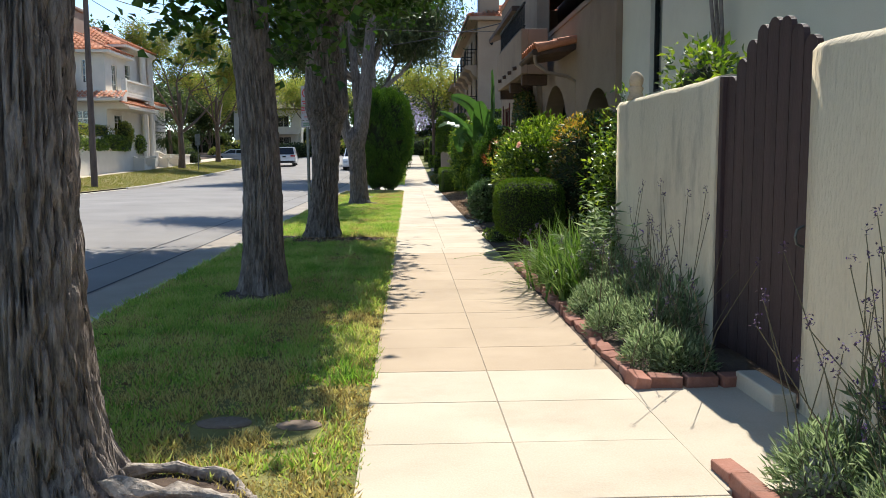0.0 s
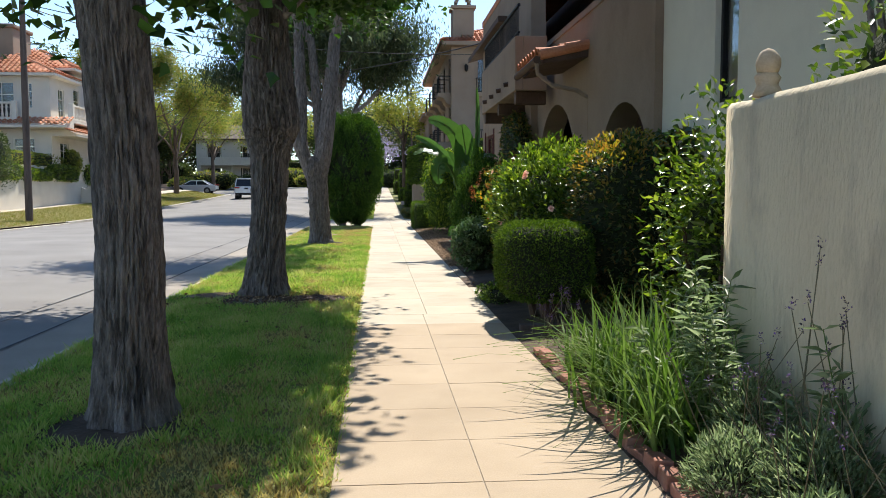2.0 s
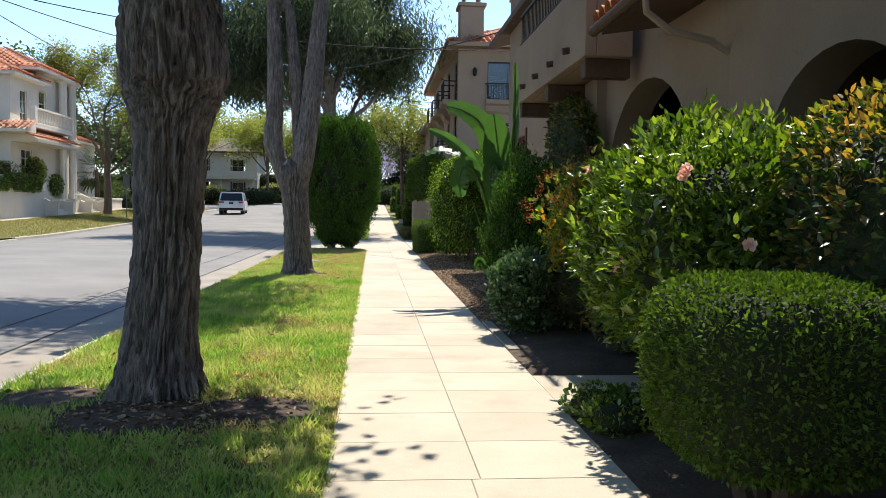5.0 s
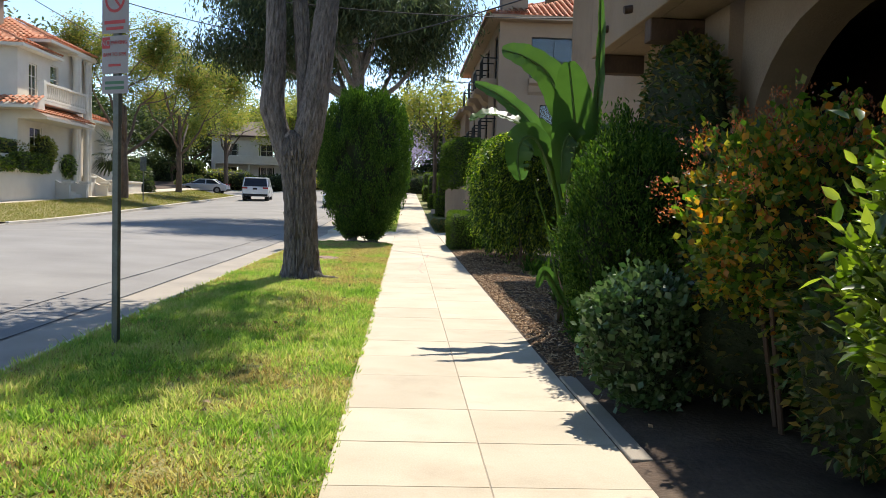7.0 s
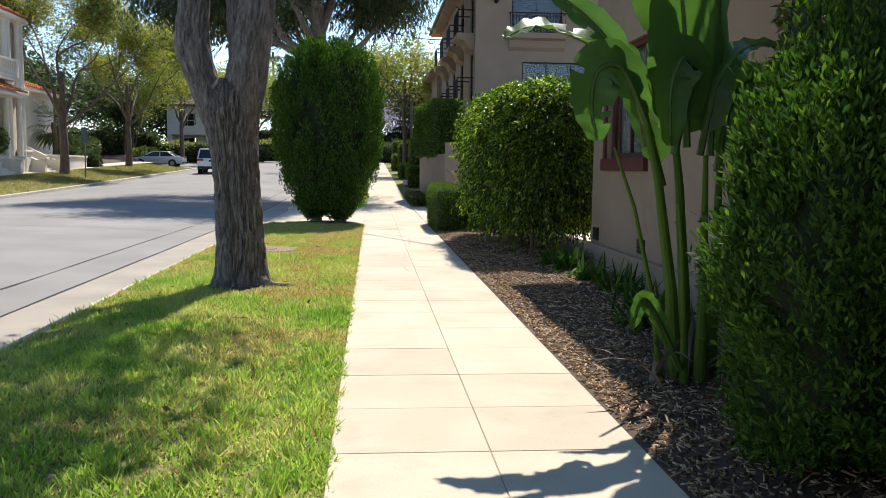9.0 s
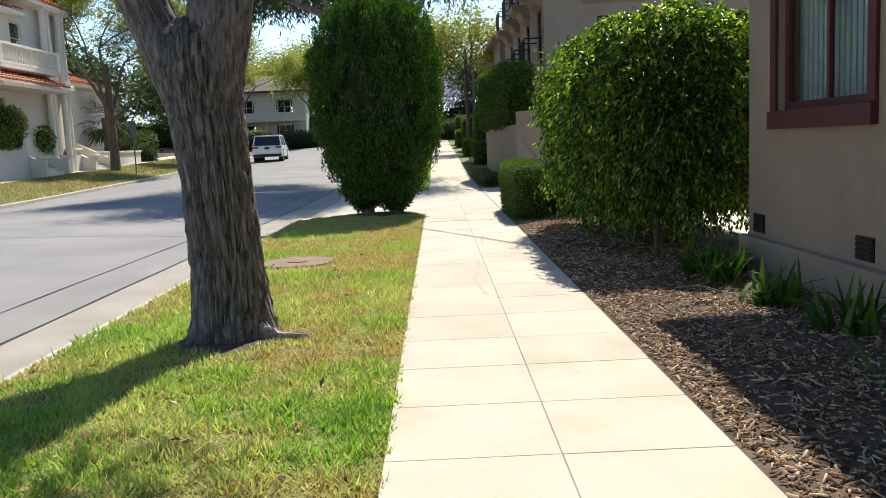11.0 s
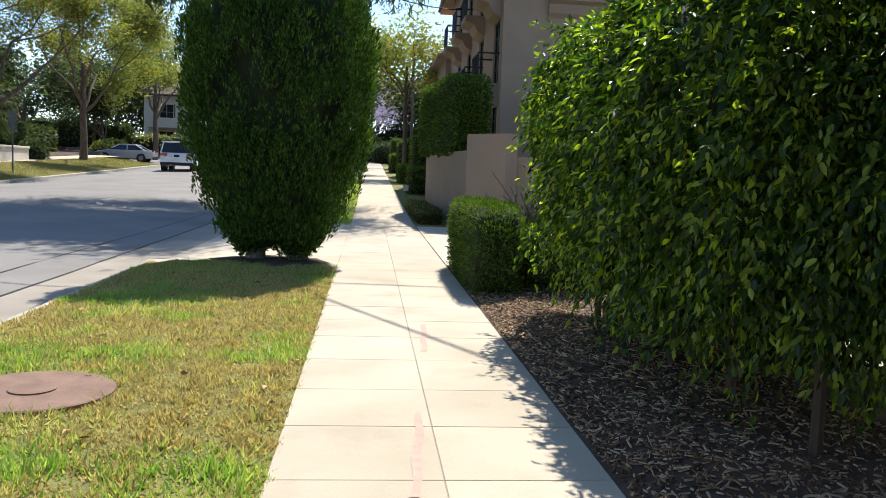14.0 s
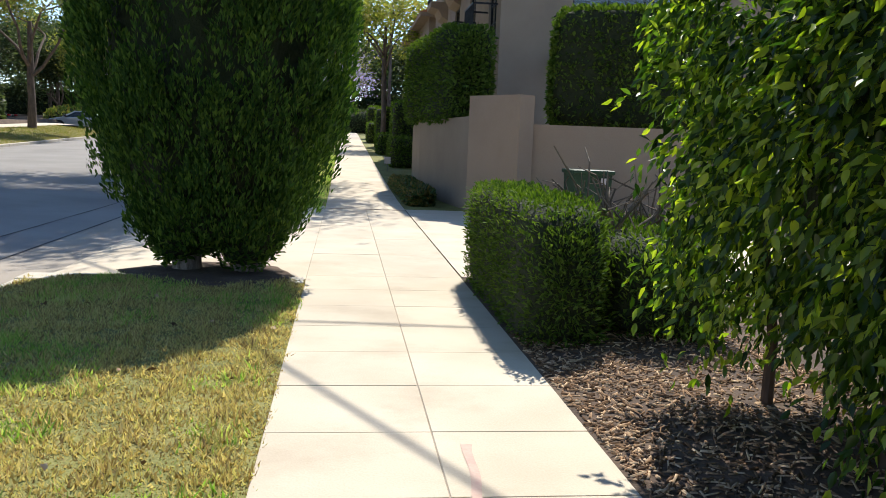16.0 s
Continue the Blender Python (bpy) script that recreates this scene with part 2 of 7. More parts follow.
LEAF = {
    "maple": leafy("street_tree_leaves", [(.022, .055, .010), (.045, .10, .017), (.10, .20, .03)], .5, .28),
    "far_tree": leafy("olive_tree_leaves", [(.07, .11, .025), (.15, .20, .045), (.25, .27, .065), (.30, .22, .07)], .6, .5),
    "yellow_tree": leafy("yellow_tree_leaves", [(.13, .18, .04), (.26, .29, .065), (.36, .33, .09)], .6, .5),
    "euca": leafy("gum_leaves", [(.03, .048, .020), (.055, .078, .034), (.10, .12, .055)], .5, .4),
    "dark_far": leafy("dark_far_leaves", [(.025, .042, .015), (.05, .075, .025), (.10, .12, .04)], .6, .4),
    "cypress": leafy("cypress_sprays", [(.020, .048, .011), (.045, .095, .018), (.11, .18, .03)], .75, .3, .12),
    "hedge": leafy("ficus_leaves", [(.014, .034, .007), (.034, .072, .012), (.10, .17, .025), (.34, .42, .065)], .36, .55, .45),
    "box": leafy("clipped_box_leaves", [(.04, .075, .012), (.075, .125, .02), (.13, .19, .035)], .75, .3, .12),
    "hib": leafy("hibiscus_leaves", [(.030, .062, .010), (.065, .115, .017), (.13, .195, .030), (.30, .37, .07)], .28, .42, .7),
    "ivy": leafy("creeper_leaves", [(.020, .05, .010), (.04, .085, .018), (.10, .11, .025), (.26, .17, .05)], .4, .28, .4),
    "pitto": leafy("round_leaves", [(.035, .075, .025), (.065, .12, .04), (.13, .19, .075)], .32, .25, .55),
    "red": leafy("red_tip_leaves", [(.04, .09, .016), (.08, .15, .024), (.16, .22, .04), (.30, .27, .05), (.46, .18, .06)], .34, .6, .5),
    "banana": leafy("banana_leaf", [(.055, .115, .030), (.080, .155, .038)], .34, .45, .5),
    "strap": leafy("strap_leaves", [(.06, .12, .02), (.11, .18, .04), (.20, .27, .10)], .4, .3, .4),
    "lavender": leafy("lavender_leaves", [(.10, .145, .065), (.18, .235, .115), (.30, .35, .20)], .45, .48, .4),
    "stalk": leafy("dry_stalks", [(.09, .08, .045), (.16, .14, .08), (.24, .20, .12)], .7, .15),
    "flower": leafy("purple_florets", [(.05, .035, .06), (.07, .05, .06), (.12, .07, .20)], .7, .2),
    "petal": leafy("pink_petals", [(.75, .42, .33), (.80, .52, .42)], .6, .35),
    "grass": leafy("lawn_blades", [(.52, .48, .20), (.42, .46, .14), (.33, .43, .105), (.25, .38, .085), (.16, .28, .055)], .5, .46, .3, patch=1.3),
    "straw": leafy("straw_blades", [(.20, .14, .065), (.40, .32, .13), (.60, .50, .21), (.42, .40, .14)], .6, .38, .2),
    "dry_grass": leafy("dry_blades", [(.30, .24, .09), (.24, .22, .06), (.14, .20, .035), (.28, .23, .08)], .6, .3, .2, patch=.6),
    "chip": leafy("bark_chips", [(.07, .04, .022), (.17, .10, .055), (.32, .20, .115), (.56, .41, .26)], .9, .0, .15),
    "twig": leafy("dead_twigs", [(.10, .075, .055), (.20, .16, .12)], .9, .0, .15),
    "jacaranda": leafy("mauve_blossom", [(.30, .25, .42), (.42, .36, .52), (.20, .22, .16)], .7, .3),
}

# ---- foliage builders ----
SHAPES = {
    "oval": ([(0, 0, 0), (.45, .26, .07), (1, 0, -.10), (.45, -.26, .07)], [(0, 2, 1), (0, 3, 2)]),
    "pointed": ([(0, 0, 0), (.22, .17, .05), (.55, .21, .05), (1, 0, -.14), (.55, -.21, .05), (.22, -.17, .05)], [(0, 3, 2), (0, 2, 1), (0, 4, 3), (0, 5, 4)]),
    "round": ([(0, 0, 0), (.55, .40, .06), (1, 0, 0), (.55, -.40, .06)], [(0, 2, 1), (0, 3, 2)]),
    "long": ([(0, 0, 0), (.40, .10, .03), (1, 0, -.16), (.40, -.10, .03)], [(0, 2, 1), (0, 3, 2)]),
    "spray": ([(0, 0, 0), (.6, .17, .03), (1, .05, .0), (.6, -.17, .03)], [(0, 2, 1), (0, 3, 2)]),
    "lobed": ([(0, 0, 0), (.30, .40, .05), (1, 0, -.12), (.30, -.40, .05), (.55, .22, .0), (.55, -.22, 0)], [(0, 2, 4), (0, 4, 1), (0, 5, 2), (0, 3, 5)]),
}


def leaf_arrays(pts, dirs, size, shape, rng, spread=0.6):
    """Leaves at pts that point about along dirs."""
    n = len(pts)
    tv, tf = SHAPES[shape]
    tv, tf = np.array(tv), np.array(tf)
    d = dirs + rng.normal(0, spread, (n, 3))
    d /= np.linalg.norm(d, axis=1)[:, None] + 1e-9
    ref = rng.normal(0, 1, (n, 3)) * .7 + np.array([0, 0, 1.0])
    s = np.cross(ref, d)
    s /= np.linalg.norm(s, axis=1)[:, None] + 1e-9
    u = np.cross(d, s)
    k = size * rng.uniform(.65, 1.25, n)
    v = pts[:, None, :] + k[:, None, None] * (tv[None, :, 0, None] * d[:, None] + tv[None, :, 1, None] * s[:, None] + tv[None, :, 2, None] * u[:, None])
    f = tf[None] + (np.arange(n) * len(tv))[:, None, None]
    return v.reshape(-1, 3), f.reshape(-1, 3)


def wobble(p, amount, scale, seed=0.0):
    """Smooth noise at the points, about -amount to amount."""
    a = np.sin(p[:, 0] * scale + 1.7 * np.sin(p[:, 1] * scale * .8 + seed) + seed)
    b = np.sin(p[:, 1] * scale * 1.3 + 1.3 * np.sin(p[:, 2] * scale + seed * 2))
    c = np.sin(p[:, 2] * scale * 1.1 + 1.9 * np.sin(p[:, 0] * scale * 1.2 + seed * 3))
    return amount * (a + b + c) / 3


def blob_points(n, centre, radii, rng, power=2.0, inner=.82, bumps=.12, scale=3.0, low=-1.0):
    """Points near the skin of a rounded (power 2) to boxy (power 6) body, with outward directions."""
    d = rng.normal(0, 1, (n, 3))
    d = d[d[:, 2] / np.linalg.norm(d, axis=1) > low]
    d /= np.linalg.norm(d, axis=1)[:, None]
    r = 1 / (np.sum(np.abs(d) ** power, axis=1) ** (1 / power))
    t = rng.uniform(inner, 1.0, len(d))
    p = d * (r * t)[:, None] * np.array(radii)
    p *= (1 + wobble(p + np.array(centre), bumps, scale, centre[0] + centre[1]))[:, None]
    out = d / np.array(radii)
    out /= np.linalg.norm(out, axis=1)[:, None]
    return p + np.array(centre), out


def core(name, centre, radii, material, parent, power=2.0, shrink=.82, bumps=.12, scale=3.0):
    """Lumpy filler body a little under a clipped plant's leaves; blocks light, coloured as the shade inside."""
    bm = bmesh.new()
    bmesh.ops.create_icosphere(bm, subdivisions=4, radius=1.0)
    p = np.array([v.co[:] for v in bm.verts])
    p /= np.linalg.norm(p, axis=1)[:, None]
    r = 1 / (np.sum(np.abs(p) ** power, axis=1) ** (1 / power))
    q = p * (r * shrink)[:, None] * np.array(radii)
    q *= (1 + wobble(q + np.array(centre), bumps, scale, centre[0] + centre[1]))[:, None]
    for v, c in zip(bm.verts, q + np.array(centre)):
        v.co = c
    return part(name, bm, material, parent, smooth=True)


# Near-black filler tone: the shade inside plants put into the colour.
M["core"] = surf("inner_shade", (.014, .020, .008), (.030, .038, .014), 8, .95, .8, 50, bump_dist=.04)


def shrub(name, label, category, centre, radii, leaf, n, size, shape="oval", power=2.0, spread=.6, up=0.2, seed=1, bumps=.12, scale=3.0, shrink=.85, group="", low=-1.0, inner=.84, stem=0.0, droop=0.0, shoots=0, rise=-.75, reach=.42):
    rng = np.random.default_rng(seed)
    base = (centre[0], centre[1], ground_z(centre[1]))
    ob = tagged(empty(name, base), label, category, group)
    rel = (0, 0, centre[2] - base[2])
    core("shade_filler", rel, radii, M["core"], ob, power, shrink, bumps, scale)
    p, d = blob_points(n, rel, radii, rng, power, inner, bumps, scale, low)
    if shoots:
        # leaves hang in short drooping shoots
        k = rng.integers(0, len(p), n // shoots)
        hang = d[k] * .55 + rng.normal(0, .22, (len(k), 3)) + np.array([0, 0, rise])
        ln = rng.uniform(.12, 1.0, len(k)) * reach
        u = rng.uniform(0, 1, (len(k), shoots))
        p = (p[k][:, None] + hang[:, None] * (u * ln[:, None])[..., None] + rng.normal(0, .022, (len(k), shoots, 3))).reshape(-1, 3)
        d = np.repeat(hang, shoots, 0) + rng.normal(0, .45, (len(p), 3))
    d = d + np.array([0, 0, up - droop])
    v, f = leaf_arrays(p, d, size, shape, rng, spread)
    array_mesh("foliage", v, f, LEAF[leaf], ob)
    if stem:
        bm = bmesh.new()
        for k in range(4):
            a = k * 1.7 + seed
            x, y = .35 * radii[0] * math.cos(a), .35 * radii[1] * math.sin(a)
            tube_bm([(x * .5, y * .5, 0), (x, y, rel[2] * .6), (x * 1.4, y * 1.4, rel[2])], [stem, stem * .8, stem * .5], 7, bm)
        part("stem", bm, M["dark_wood"], ob)
    return ob


def trunk_mesh(path, radii, sides, rings, flute, seed, roots=0.0):
    """A bark-ridged trunk along a path of points: furrows run up it and it flares at the foot."""
    pts = np.array(path, float)
    t = np.linspace(0, len(pts) - 1, rings)
    i = np.minimum(t.astype(int), len(pts) - 2)
    fr = (t - i)[:, None]
    pm, pn = pts[np.maximum(i - 1, 0)], pts[np.minimum(i + 2, len(pts) - 1)]
    a, b = pts[i], pts[i + 1]
    c = 0.5 * (2 * a + (b - pm) * fr + (2 * pm - 5 * a + 4 * b - pn) * fr ** 2 + (3 * a - 3 * b + pn - pm) * fr ** 3)
    r = np.interp(t, range(len(pts)), radii)
    ang = np.linspace(0, 2 * np.pi, sides, endpoint=False)
    A, Z = np.meshgrid(ang, c[:, 2])
    R = np.repeat(r[:, None], sides, 1)
    rough = np.zeros_like(R)
    for k in range(rings):
        for j in range(sides):
            w_ = 5.2 + 13.0 * min(r[k], .4)
            q = Vector((math.cos(ang[j]) * w_, math.sin(ang[j]) * w_, c[k, 2] * 1.7 + seed))
            g1, g2 = noise.noise(q), noise.noise(Vector((q.x * 1.9 + 7, q.y * 1.9, q.z * 1.6)))
            rough[k, j] = .8 - 1.5 * math.exp(-(g1 / .10) ** 2) - .8 * math.exp(-(g2 / .10) ** 2) + .5 * noise.noise(Vector((q.x * 3.1, q.y * 3.1, q.z * 5)))
    R = R + flute * (rough - .4)
    if roots:
        foot = np.exp(-np.maximum(Z - c[0, 2], 0) / .16)
        R = R + foot * roots * (.55 + .6 * np.maximum(0, np.sin(A * 3 + seed)) ** 2 + .3 * np.sin(A * 7 + seed * 2))
    x = c[:, None, 0] + R * np.cos(A)
    y = c[:, None, 1] + R * np.sin(A)
    v = np.stack([x, y, Z], -1).reshape(-1, 3)
    idx = np.arange(rings * sides).reshape(rings, sides)
    f = np.stack([idx[:-1], np.roll(idx, -1, 1)[:-1], np.roll(idx, -1, 1)[1:], idx[1:]], -1).reshape(-1, 4)
    return v, f


def limbs(start, direction, length, radius, rng, depth, out, tips):
    """Forking limbs; fills out with (points, radii) and tips with leaf places."""
    p, d = Vector(start), Vector(direction).normalized()
    pts, rad = [p.copy()], [radius]
    steps = 4
    for s in range(steps):
        d = (d + Vector(rng.normal(0, .16, 3)) + Vector((0, 0, .05))).normalized()
        p = p + d * (length / steps)
        pts.append(p.copy())
        rad.append(radius * (1 - .45 * (s + 1) / steps))
        if depth <= 1:
            tips.append(p.copy())
    out.append((pts, rad))
    if depth > 0:
        for k in range(2 if depth > 1 else 3):
            nd = (d + Vector(rng.normal(0, .55, 3)) + Vector((0, 0, .1))).normalized()
            limbs(pts[-1 if k < 2 else 2], nd, length * .72, rad[-1] * .75, rng, depth - 1, out, tips)


def tree(name, label, base, path, radii, limb_specs, leaf, n, size, shape, seed, cluster=.45, flute=.02, sides=40, rings=60, roots=.0, bark="bark", droop=.2, group="", depth=2, extra=(), edge=None, low=None):
    """Trunk, forking limbs and a crown of many leaves clustered about the twig ends."""
    rng = np.random.default_rng(seed)
    ob = tagged(empty(name, base), label, "tree", group)
    v, f = trunk_mesh(path, radii, sides, rings, flute, seed * 3.1, roots)
    array_mesh("trunk", v, f, M[bark], ob, smooth=False)
    out, tips = [], []
    for s, d, ln, r in limb_specs:
        limbs(s, d, ln, r, rng, depth, out, tips)
    bm = bmesh.new()
    for pts, rad in out:
        tube_bm(pts, rad, 7, bm)
    if out:
        part("branchwork", bm, M[bark], ob)
    tips = np.array([t[:] for t in tips] + list(extra))
    if n and len(tips):
        c = tips[rng.integers(0, len(tips), n)] + rng.normal(0, cluster, (n, 3)) * np.array([1, 1, .75])
        if edge is not None:
            c = c[c[:, 0] + .35 * np.sin(c[:, 1] * 5.1) + .25 * np.sin(c[:, 1] * 11 + c[:, 2] * 4) + rng.normal(0, .2, len(c)) < edge - .1 + .20 * c[:, 2]]
        if low is not None:
            c = c[c[:, 2] > low + .4 * rng.normal(0, 1, len(c))]
        d = rng.normal(0, 1, (len(c), 3)) * np.array([1, 1, .4]) + np.array([0, 0, -droop])
        vv, ff = leaf_arrays(c, d, size, shape, rng, .3)
        array_mesh("crown", vv, ff, LEAF[leaf], ob)
    return ob

# ---- ground, street ----
KERB_X, FAR_KERB_X = -2.9, -15.0


def strip(name, xs, y0, y1, step, zf, material, parent=None):
    """A sheet over columns xs and rows y0..y1, its height from zf(x, y)."""
    ys = np.append(np.arange(y0, y1, step), y1)
    v = [(x, y, zf(x, y)) for y in ys for x in xs]
    w = len(xs)
    f = [(r * w + c, r * w + c + 1, (r + 1) * w + c + 1, (r + 1) * w + c) for r in range(len(ys) - 1) for c in range(w - 1)]
    return array_mesh(name, v, f, material, parent)


def far_z(y):
    return ground_z(min(max(y, -60), 129.9))


tagged(strip("ground", [-900, -300, -60, -21.6, -21.1, 60, 300, 900], -400, 1500, 25, lambda x, y: far_z(y) - .30 + (.9 if x < -21.5 else 0), M["soil"]), "bare brown earth under the neighbourhood", "ground", kind="structure")


def road_z(x, y):
    u = (x - FAR_KERB_X) / (KERB_X - .85 - FAR_KERB_X)
    return far_z(y) - .14 + .16 * max(0.0, 1 - (2 * u - 1) ** 2)


tagged(strip("road", list(np.linspace(FAR_KERB_X, KERB_X - .85, 13)), -40, 118, 2.0, road_z, M["asphalt"]), "worn grey asphalt residential street with patches", "road", kind="structure")
tagged(strip("road", [-70, -40, FAR_KERB_X], 92, 110, 3.0, lambda x, y: far_z(y) - .14, M["asphalt"]), "grey asphalt side street joining the road", "road", kind="structure")
tagged(strip("gutter", [KERB_X - .85, KERB_X - .3, KERB_X], -40, 118, 2.0, lambda x, y: far_z(y) - .14 + (.0 if x < KERB_X - .5 else -.005), M["gutter"]), "pale concrete gutter strip along the kerb", "gutter", kind="structure")


def kerb_run(x0, x1, y0, y1, label):
    ob = tagged(empty("kerb"), label, "kerb", kind="structure")
    y = y0
    bm0 = box_bm(0, x1 - x0, 0, 2.98, -.3, .0, .02)
    me = bpy.data.meshes.new("kerb_stone")
    bm0.to_mesh(me)
    bm0.free()
    me.materials.append(M["kerb"])
    while y < y1:
        k = new("kerb_stone", me)
        k.parent = ob
        k.matrix_basis = pose(x0, y, far_z(y) - .012, math.degrees(math.atan2(far_z(y + 3) - far_z(y), 3)), 0, 0)
        y += 3.0
    return ob


kerb_run(KERB_X, KERB_X + .15, -20, 37, "low worn concrete kerb beside the lawn strip")
kerb_run(KERB_X, KERB_X + .15, 46, 112, "low worn concrete kerb beyond the driveway")
kerb_run(FAR_KERB_X - .15, FAR_KERB_X, -20, 36, "pale concrete kerb across the street")
tagged(part("driveway_kerb", box_bm(FAR_KERB_X - .16, FAR_KERB_X + .02, 36.9, 45.1, -.5, -.09, .02), M["kerb"]), "dropped kerb at the villa driveway", "kerb", kind="structure")
kerb_run(FAR_KERB_X - .15, FAR_KERB_X, 45, 88, "pale concrete kerb across the street")

# parkway lawn
LAWN = (KERB_X + .15, -.25)


def lawn_z(x, y):
    return far_z(y) - .012 + .035 * math.sin(max(0.0, min(1.0, (x - LAWN[0]) / 2.5)) * math.pi) * (.6 + .4 * math.sin(y * .9))


tagged(strip("lawn", list(np.linspace(LAWN[0], LAWN[1], 9)), -20, 37.2, .5, lawn_z, M["turf"]), "patchy green and straw-coloured lawn strip beside the pavement", "lawn", kind="structure")
tagged(strip("lawn", list(np.linspace(LAWN[0], LAWN[1], 5)), 45.2, 112, 1.0, lambda x, y: far_z(y) - .012, M["turf"]), "green lawn strip beyond the driveway", "lawn", kind="structure")
tagged(strip("lawn", [-19.2, -17, FAR_KERB_X - .15], -20, 88, 1.5, lambda x, y: far_z(y) - .03 + .1 * (-15.15 - x), M["dry_turf"]), "dry yellow lawn strip across the street", "lawn", kind="structure")
tagged(strip("pavement", [-21.2, -19.2], -20, 92, 1.5, lambda x, y: far_z(y) + .38 + .02 * (-19.2 - x), M["slab"]), "pale concrete pavement across the street", "pavement", kind="structure")


def blades(name, n, x0, x1, y0, y1, zf, h, material, label, seed, keep=None):
    """Grass: single upright blades, kind stuff."""
    rng = np.random.default_rng(seed)
    x, y = rng.uniform(x0, x1, n), rng.uniform(y0, y1, n)
    if keep is not None:
        k = keep(x, y, rng)
        x, y = x[k], y[k]
    n = len(x)
    z = np.array([zf(a, b) for a, b in zip(x, y)]) - .004
    a = rng.uniform(0, 2 * np.pi, n)
    hh = h * rng.uniform(.5, 1.3, n) * (1 + wobble(np.stack([x, y, x * 0], 1), .6, 13.0, .7))
    w = rng.uniform(.004, .0105, n)
    lean = rng.normal(0, .55, (n, 2)) * hh[:, None]
    b = np.stack([x, y, z], 1)
    s = np.stack([np.cos(a) * w, np.sin(a) * w, np.zeros(n)], 1)
    tip = b + np.stack([lean[:, 0], lean[:, 1], hh], 1)
    v = np.stack([b - s, b + s, tip], 1).reshape(-1, 3)
    return tagged(array_mesh(name, v, np.arange(3 * n).reshape(-1, 3), material), label, "grass", kind="stuff")


TREE_AT = [(-1.6, 3.5), (-1.55, 8.65), (-1.6, 15.0), (-1.6, 26.45)]
BARE = [(-1.05, 3.25, .34), (-1.55, 14.35, .55), (-.75, 14.5, .40), (-2.3, 14.9, .4), (-.75, 12.9, .0), (-1.75, 30.2, .46), (-1.0, 4.3, .22), (-.6, 4.2, .18), (-1.15, 37.3, .7), (-1.6, 26.2, .4), (-1.6, 8.5, .4)]


def lawn_keep(x, y, rng):
    k = np.ones(len(x), bool)
    for bx, by, r in BARE:
        k &= ((x - bx) ** 2 + (y - by) ** 2 > (r * rng.uniform(.75, 1.15, len(x))) ** 2)
    return k


def dryness(x, y):
    """Share of straw in the lawn: more by the first trees and beyond the last."""
    base = np.interp(y, [1, 6, 8, 12, 13.5, 16, 20, 24, 26, 28, 31, 34, 37], [.75, .6, .4, .12, .3, .30, .10, .35, .55, .6, .85, .95, 1.0])
    p = np.stack([x, y, np.zeros_like(x)], 1)
    return np.clip(base + wobble(p, .60, 2.1, 1.3) + wobble(p, .5, 6.3, 2.9), 0, 1)


def lawn_green(x, y, rng):
    return lawn_keep(x, y, rng) & (rng.uniform(0, 1, len(x)) > dryness(x, y))


def lawn_straw(x, y, rng):
    return lawn_keep(x, y, rng) & (rng.uniform(0, 1, len(x)) < dryness(x, y))


blades("grass", 330000, LAWN[0] - .06, LAWN[1] + .03, 1.2, 37.1, lawn_z, .052, LEAF["grass"], "short green lawn grass", 3, lawn_green)
blades("grass", 420000, LAWN[0] - .06, LAWN[1] + .02, 1.2, 37.1, lawn_z, .032, LEAF["straw"], "dry straw-coloured patches of lawn grass", 8, lawn_straw)
blades("grass", 14000, LAWN[1] - .10, LAWN[1] + .02, 1.0, 37.0, lawn_z, .034, LEAF["grass"], "grass creeping over the pavement edge", 4, lawn_green)
blades("grass", 40000, LAWN[0], LAWN[1], 45.3, 75, lambda x, y: far_z(y) - .012, .06, LEAF["grass"], "green lawn grass beyond the driveway", 5)
blades("grass", 60000, -19.1, -15.2, 36, 88, lambda x, y: far_z(y) - .03 + .1 * (-15.15 - x), .09, LEAF["dry_grass"], "dry yellow grass across the street", 6)

# ---- planting bed on the other side ----
PAVE = (-.25, 1.33)


def bed_z(x, y):
    return far_z(y) + .0 + (.05 + .02 * math.sin(x * 5 + y * 3)) * max(0.0, min(1.0, (x - 1.35) / .5)) - (.11 if 3.3 < y < 5.0 and x < 2.2 or 14.4 < y < 15.7 else 0)


tagged(strip("planting_bed", list(np.linspace(1.322, 3.9, 12)), -6, 37.4, .35, bed_z, M["soil"]), "dark soil planting bed beside the pavement", "bed", kind="structure")
tagged(strip("driveway", [1.33, 3, 6, 12, 25], 37.4, 45.5, 2, lambda x, y: .012 + .0 * x, M["slab"]), "pale concrete driveway between the houses", "driveway", kind="structure")
tagged(strip("driveway", [3.95, 8, 20], 28.6, 34.2, 1.4, lambda x, y: .06, M["slab"]), "sunlit pale concrete yard behind the hedge", "driveway", kind="structure")
tagged(strip("driveway", [-2.92, -2.2, -1.4, -.25], 37.2, 45.2, 2, lambda x, y: -.14 if x < -2.5 else (-.06 if x < -2 else -.004), M["slab"]), "pale concrete driveway apron to the street", "driveway", kind="structure")
tagged(strip("lawn", [1.33, 1.8, 2.6, 4.2], 45.5, 112, 1.5, lambda x, y: far_z(y) + .01, M["turf"]), "green planted verge beyond the driveway", "lawn", kind="structure")

# ---- garden wall and gate ----
WX = 2.13


